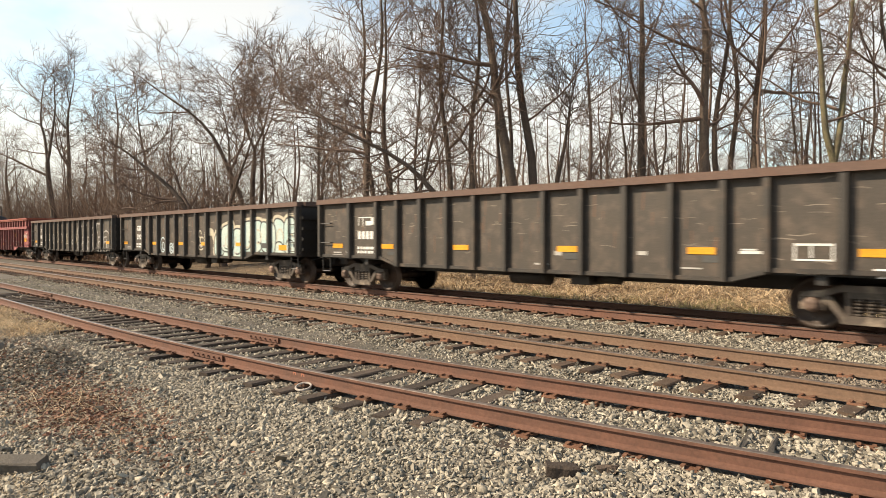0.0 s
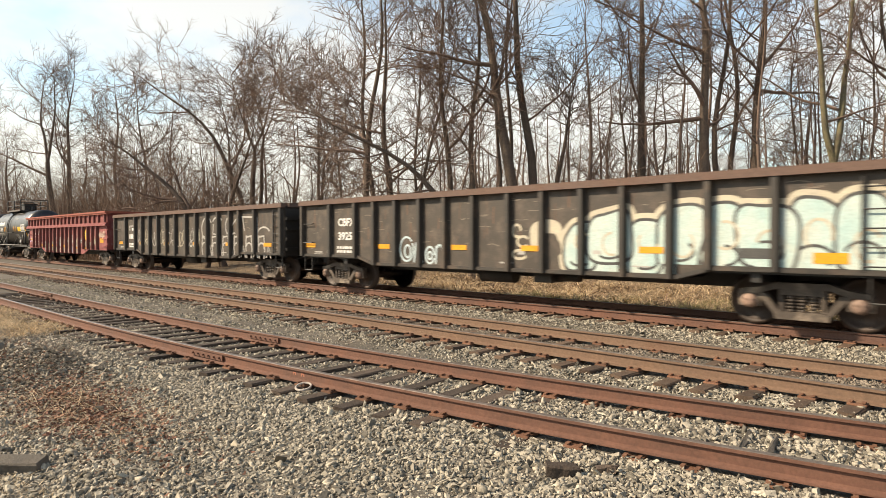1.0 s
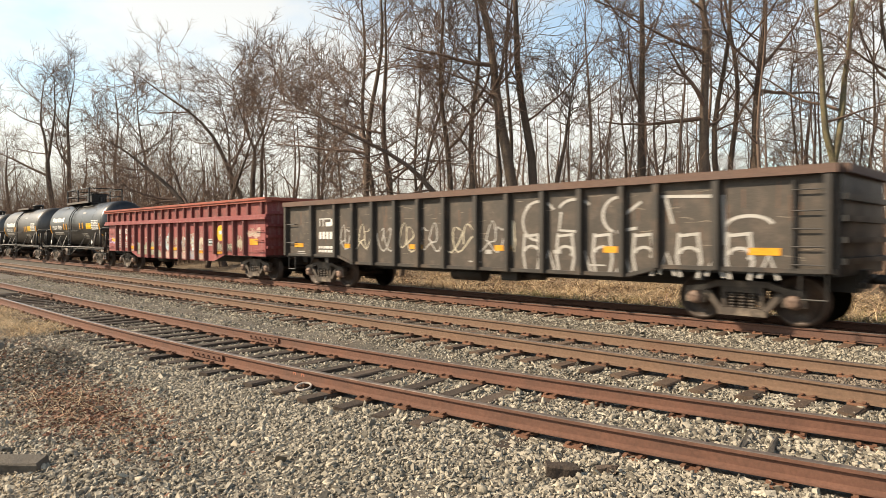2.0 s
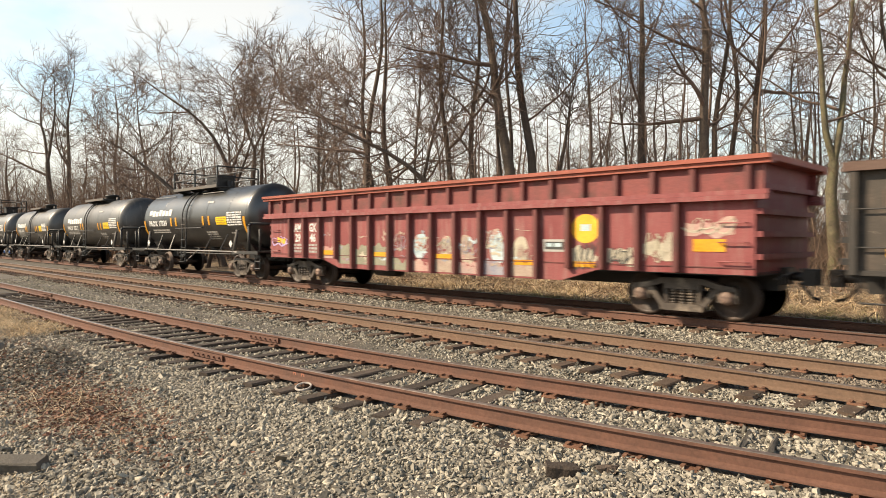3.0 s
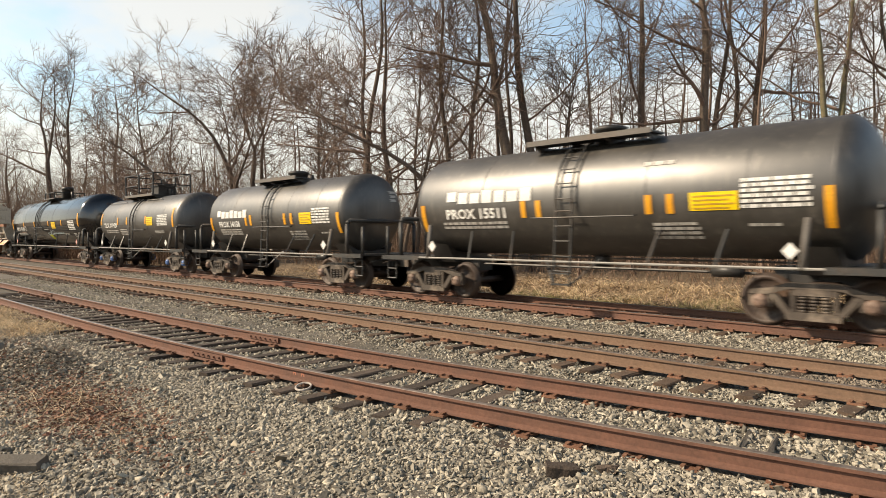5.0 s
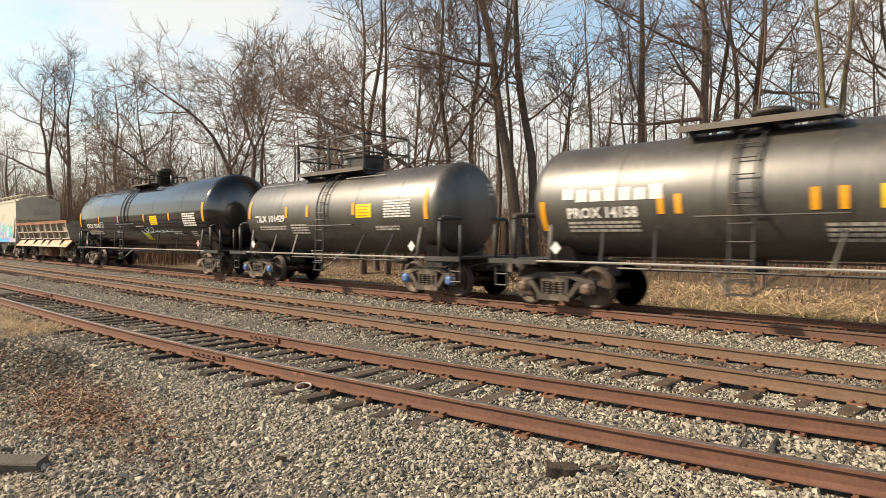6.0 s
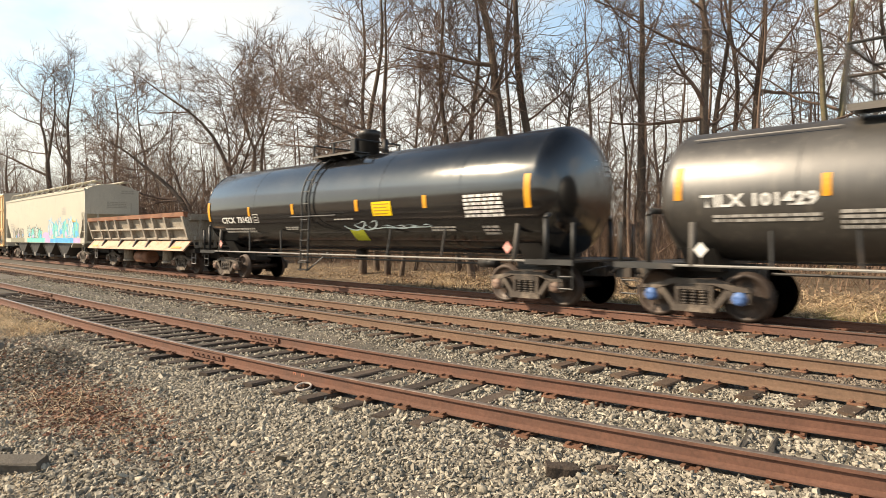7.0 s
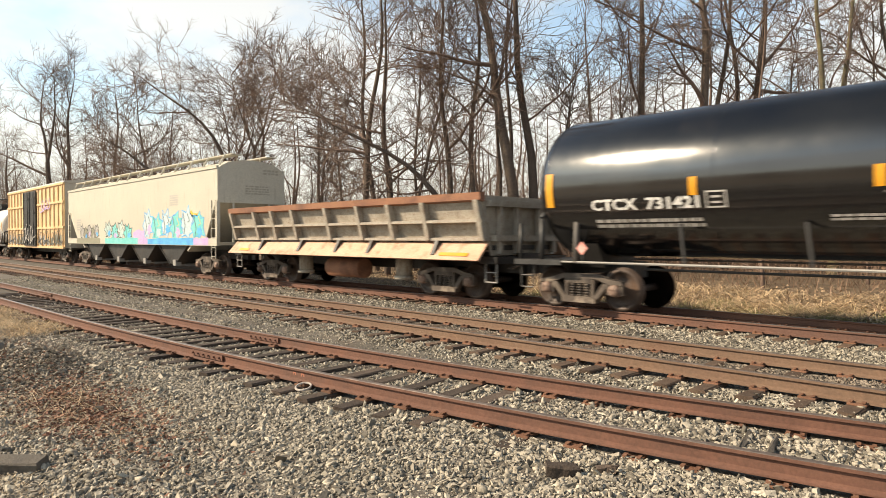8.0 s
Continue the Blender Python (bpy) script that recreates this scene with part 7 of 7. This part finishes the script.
for k in range(20):
    a, b = k * math.pi / 10, (k + 1) * math.pi / 10
    tube(bm, (0.095 * math.cos(a), 0.095 * math.sin(a), 0), (0.095 * math.cos(b), 0.095 * math.sin(b), 0), 0.014, n=6)
ring = new("metal_ring", mesh_of("metal_ring", bm, surface("pale_grey_metal", (0.40, 0.35, 0.31), (0.48, 0.43, 0.38), 0.5, bump=0.05)))
ring.matrix_world = pose(-6.92, 4.44, ground_z(-6.92, 4.44) + 0.06, 14, 8, 0)
tagged(ring, "pale grey metal ring lying beside the rusty rail", "ring")
mark_bm = B()
for i, (a, b) in enumerate(((-7.36, -7.30), (-7.20, -7.13))):
    for px0, px1, z0, z1 in ((a, b, -0.075, -0.06), (a, a + 0.02, -0.11, -0.06), (b - 0.02, b, -0.11, -0.06)):
        q = [mark_bm.verts.new((x, siding_y(x) - GAUGE / 2 - 0.0385 + (0.024 if z < -0.045 else 0), SIDING_Z + z)) for x, z in ((px0, z0), (px1, z0), (px1, z1), (px0, z1))]
        mark_bm.faces.new(q)
mark = part("paint_mark", mark_bm, surface("faded_orange_mark", (0.40, 0.15, 0.09), (0.32, 0.12, 0.075), 0.7, bump=0.0), siding_rails[0], "faded orange painted mark")
tagged(mark, kind="stuff")
bm = B()
rod(bm, [(0, 0, 0), (0.5, 0.3, 1.0), (1.1, 0.5, 1.5), (1.6, 0.9, 2.6)], 0.05)
rod(bm, [(1.1, 0.5, 1.5), (2.1, 0.7, 1.9)], 0.03)
limb = new("dead_limb", mesh_of("dead_limb", bm, surface("bleached_dead_wood", (0.5, 0.45, 0.37), (0.58, 0.52, 0.44), 0.8)))
limb.matrix_world = pose(-52.5, 18.0, ground_z(-52.5, 18.0) - 0.05, 0, -35, 180)
tagged(limb, "bleached broken limb leaning at the woods' edge", "branch")


# ---- the train runs ----
def motions():
    for car, centre in CARS:
        walk(car, [(float(t), pose(centre + SPEED * t, TRACK, 0)) for t in range(9)])
    turn = math.degrees(SPEED / WHEEL_R / FPS)
    for w, x, start in WHEELSETS:
        walk(w, [(k / FPS, pose(x, 0, WHEEL_R, 0, start + turn * k, 0)) for k in range(8 * FPS + 1)])


motions()
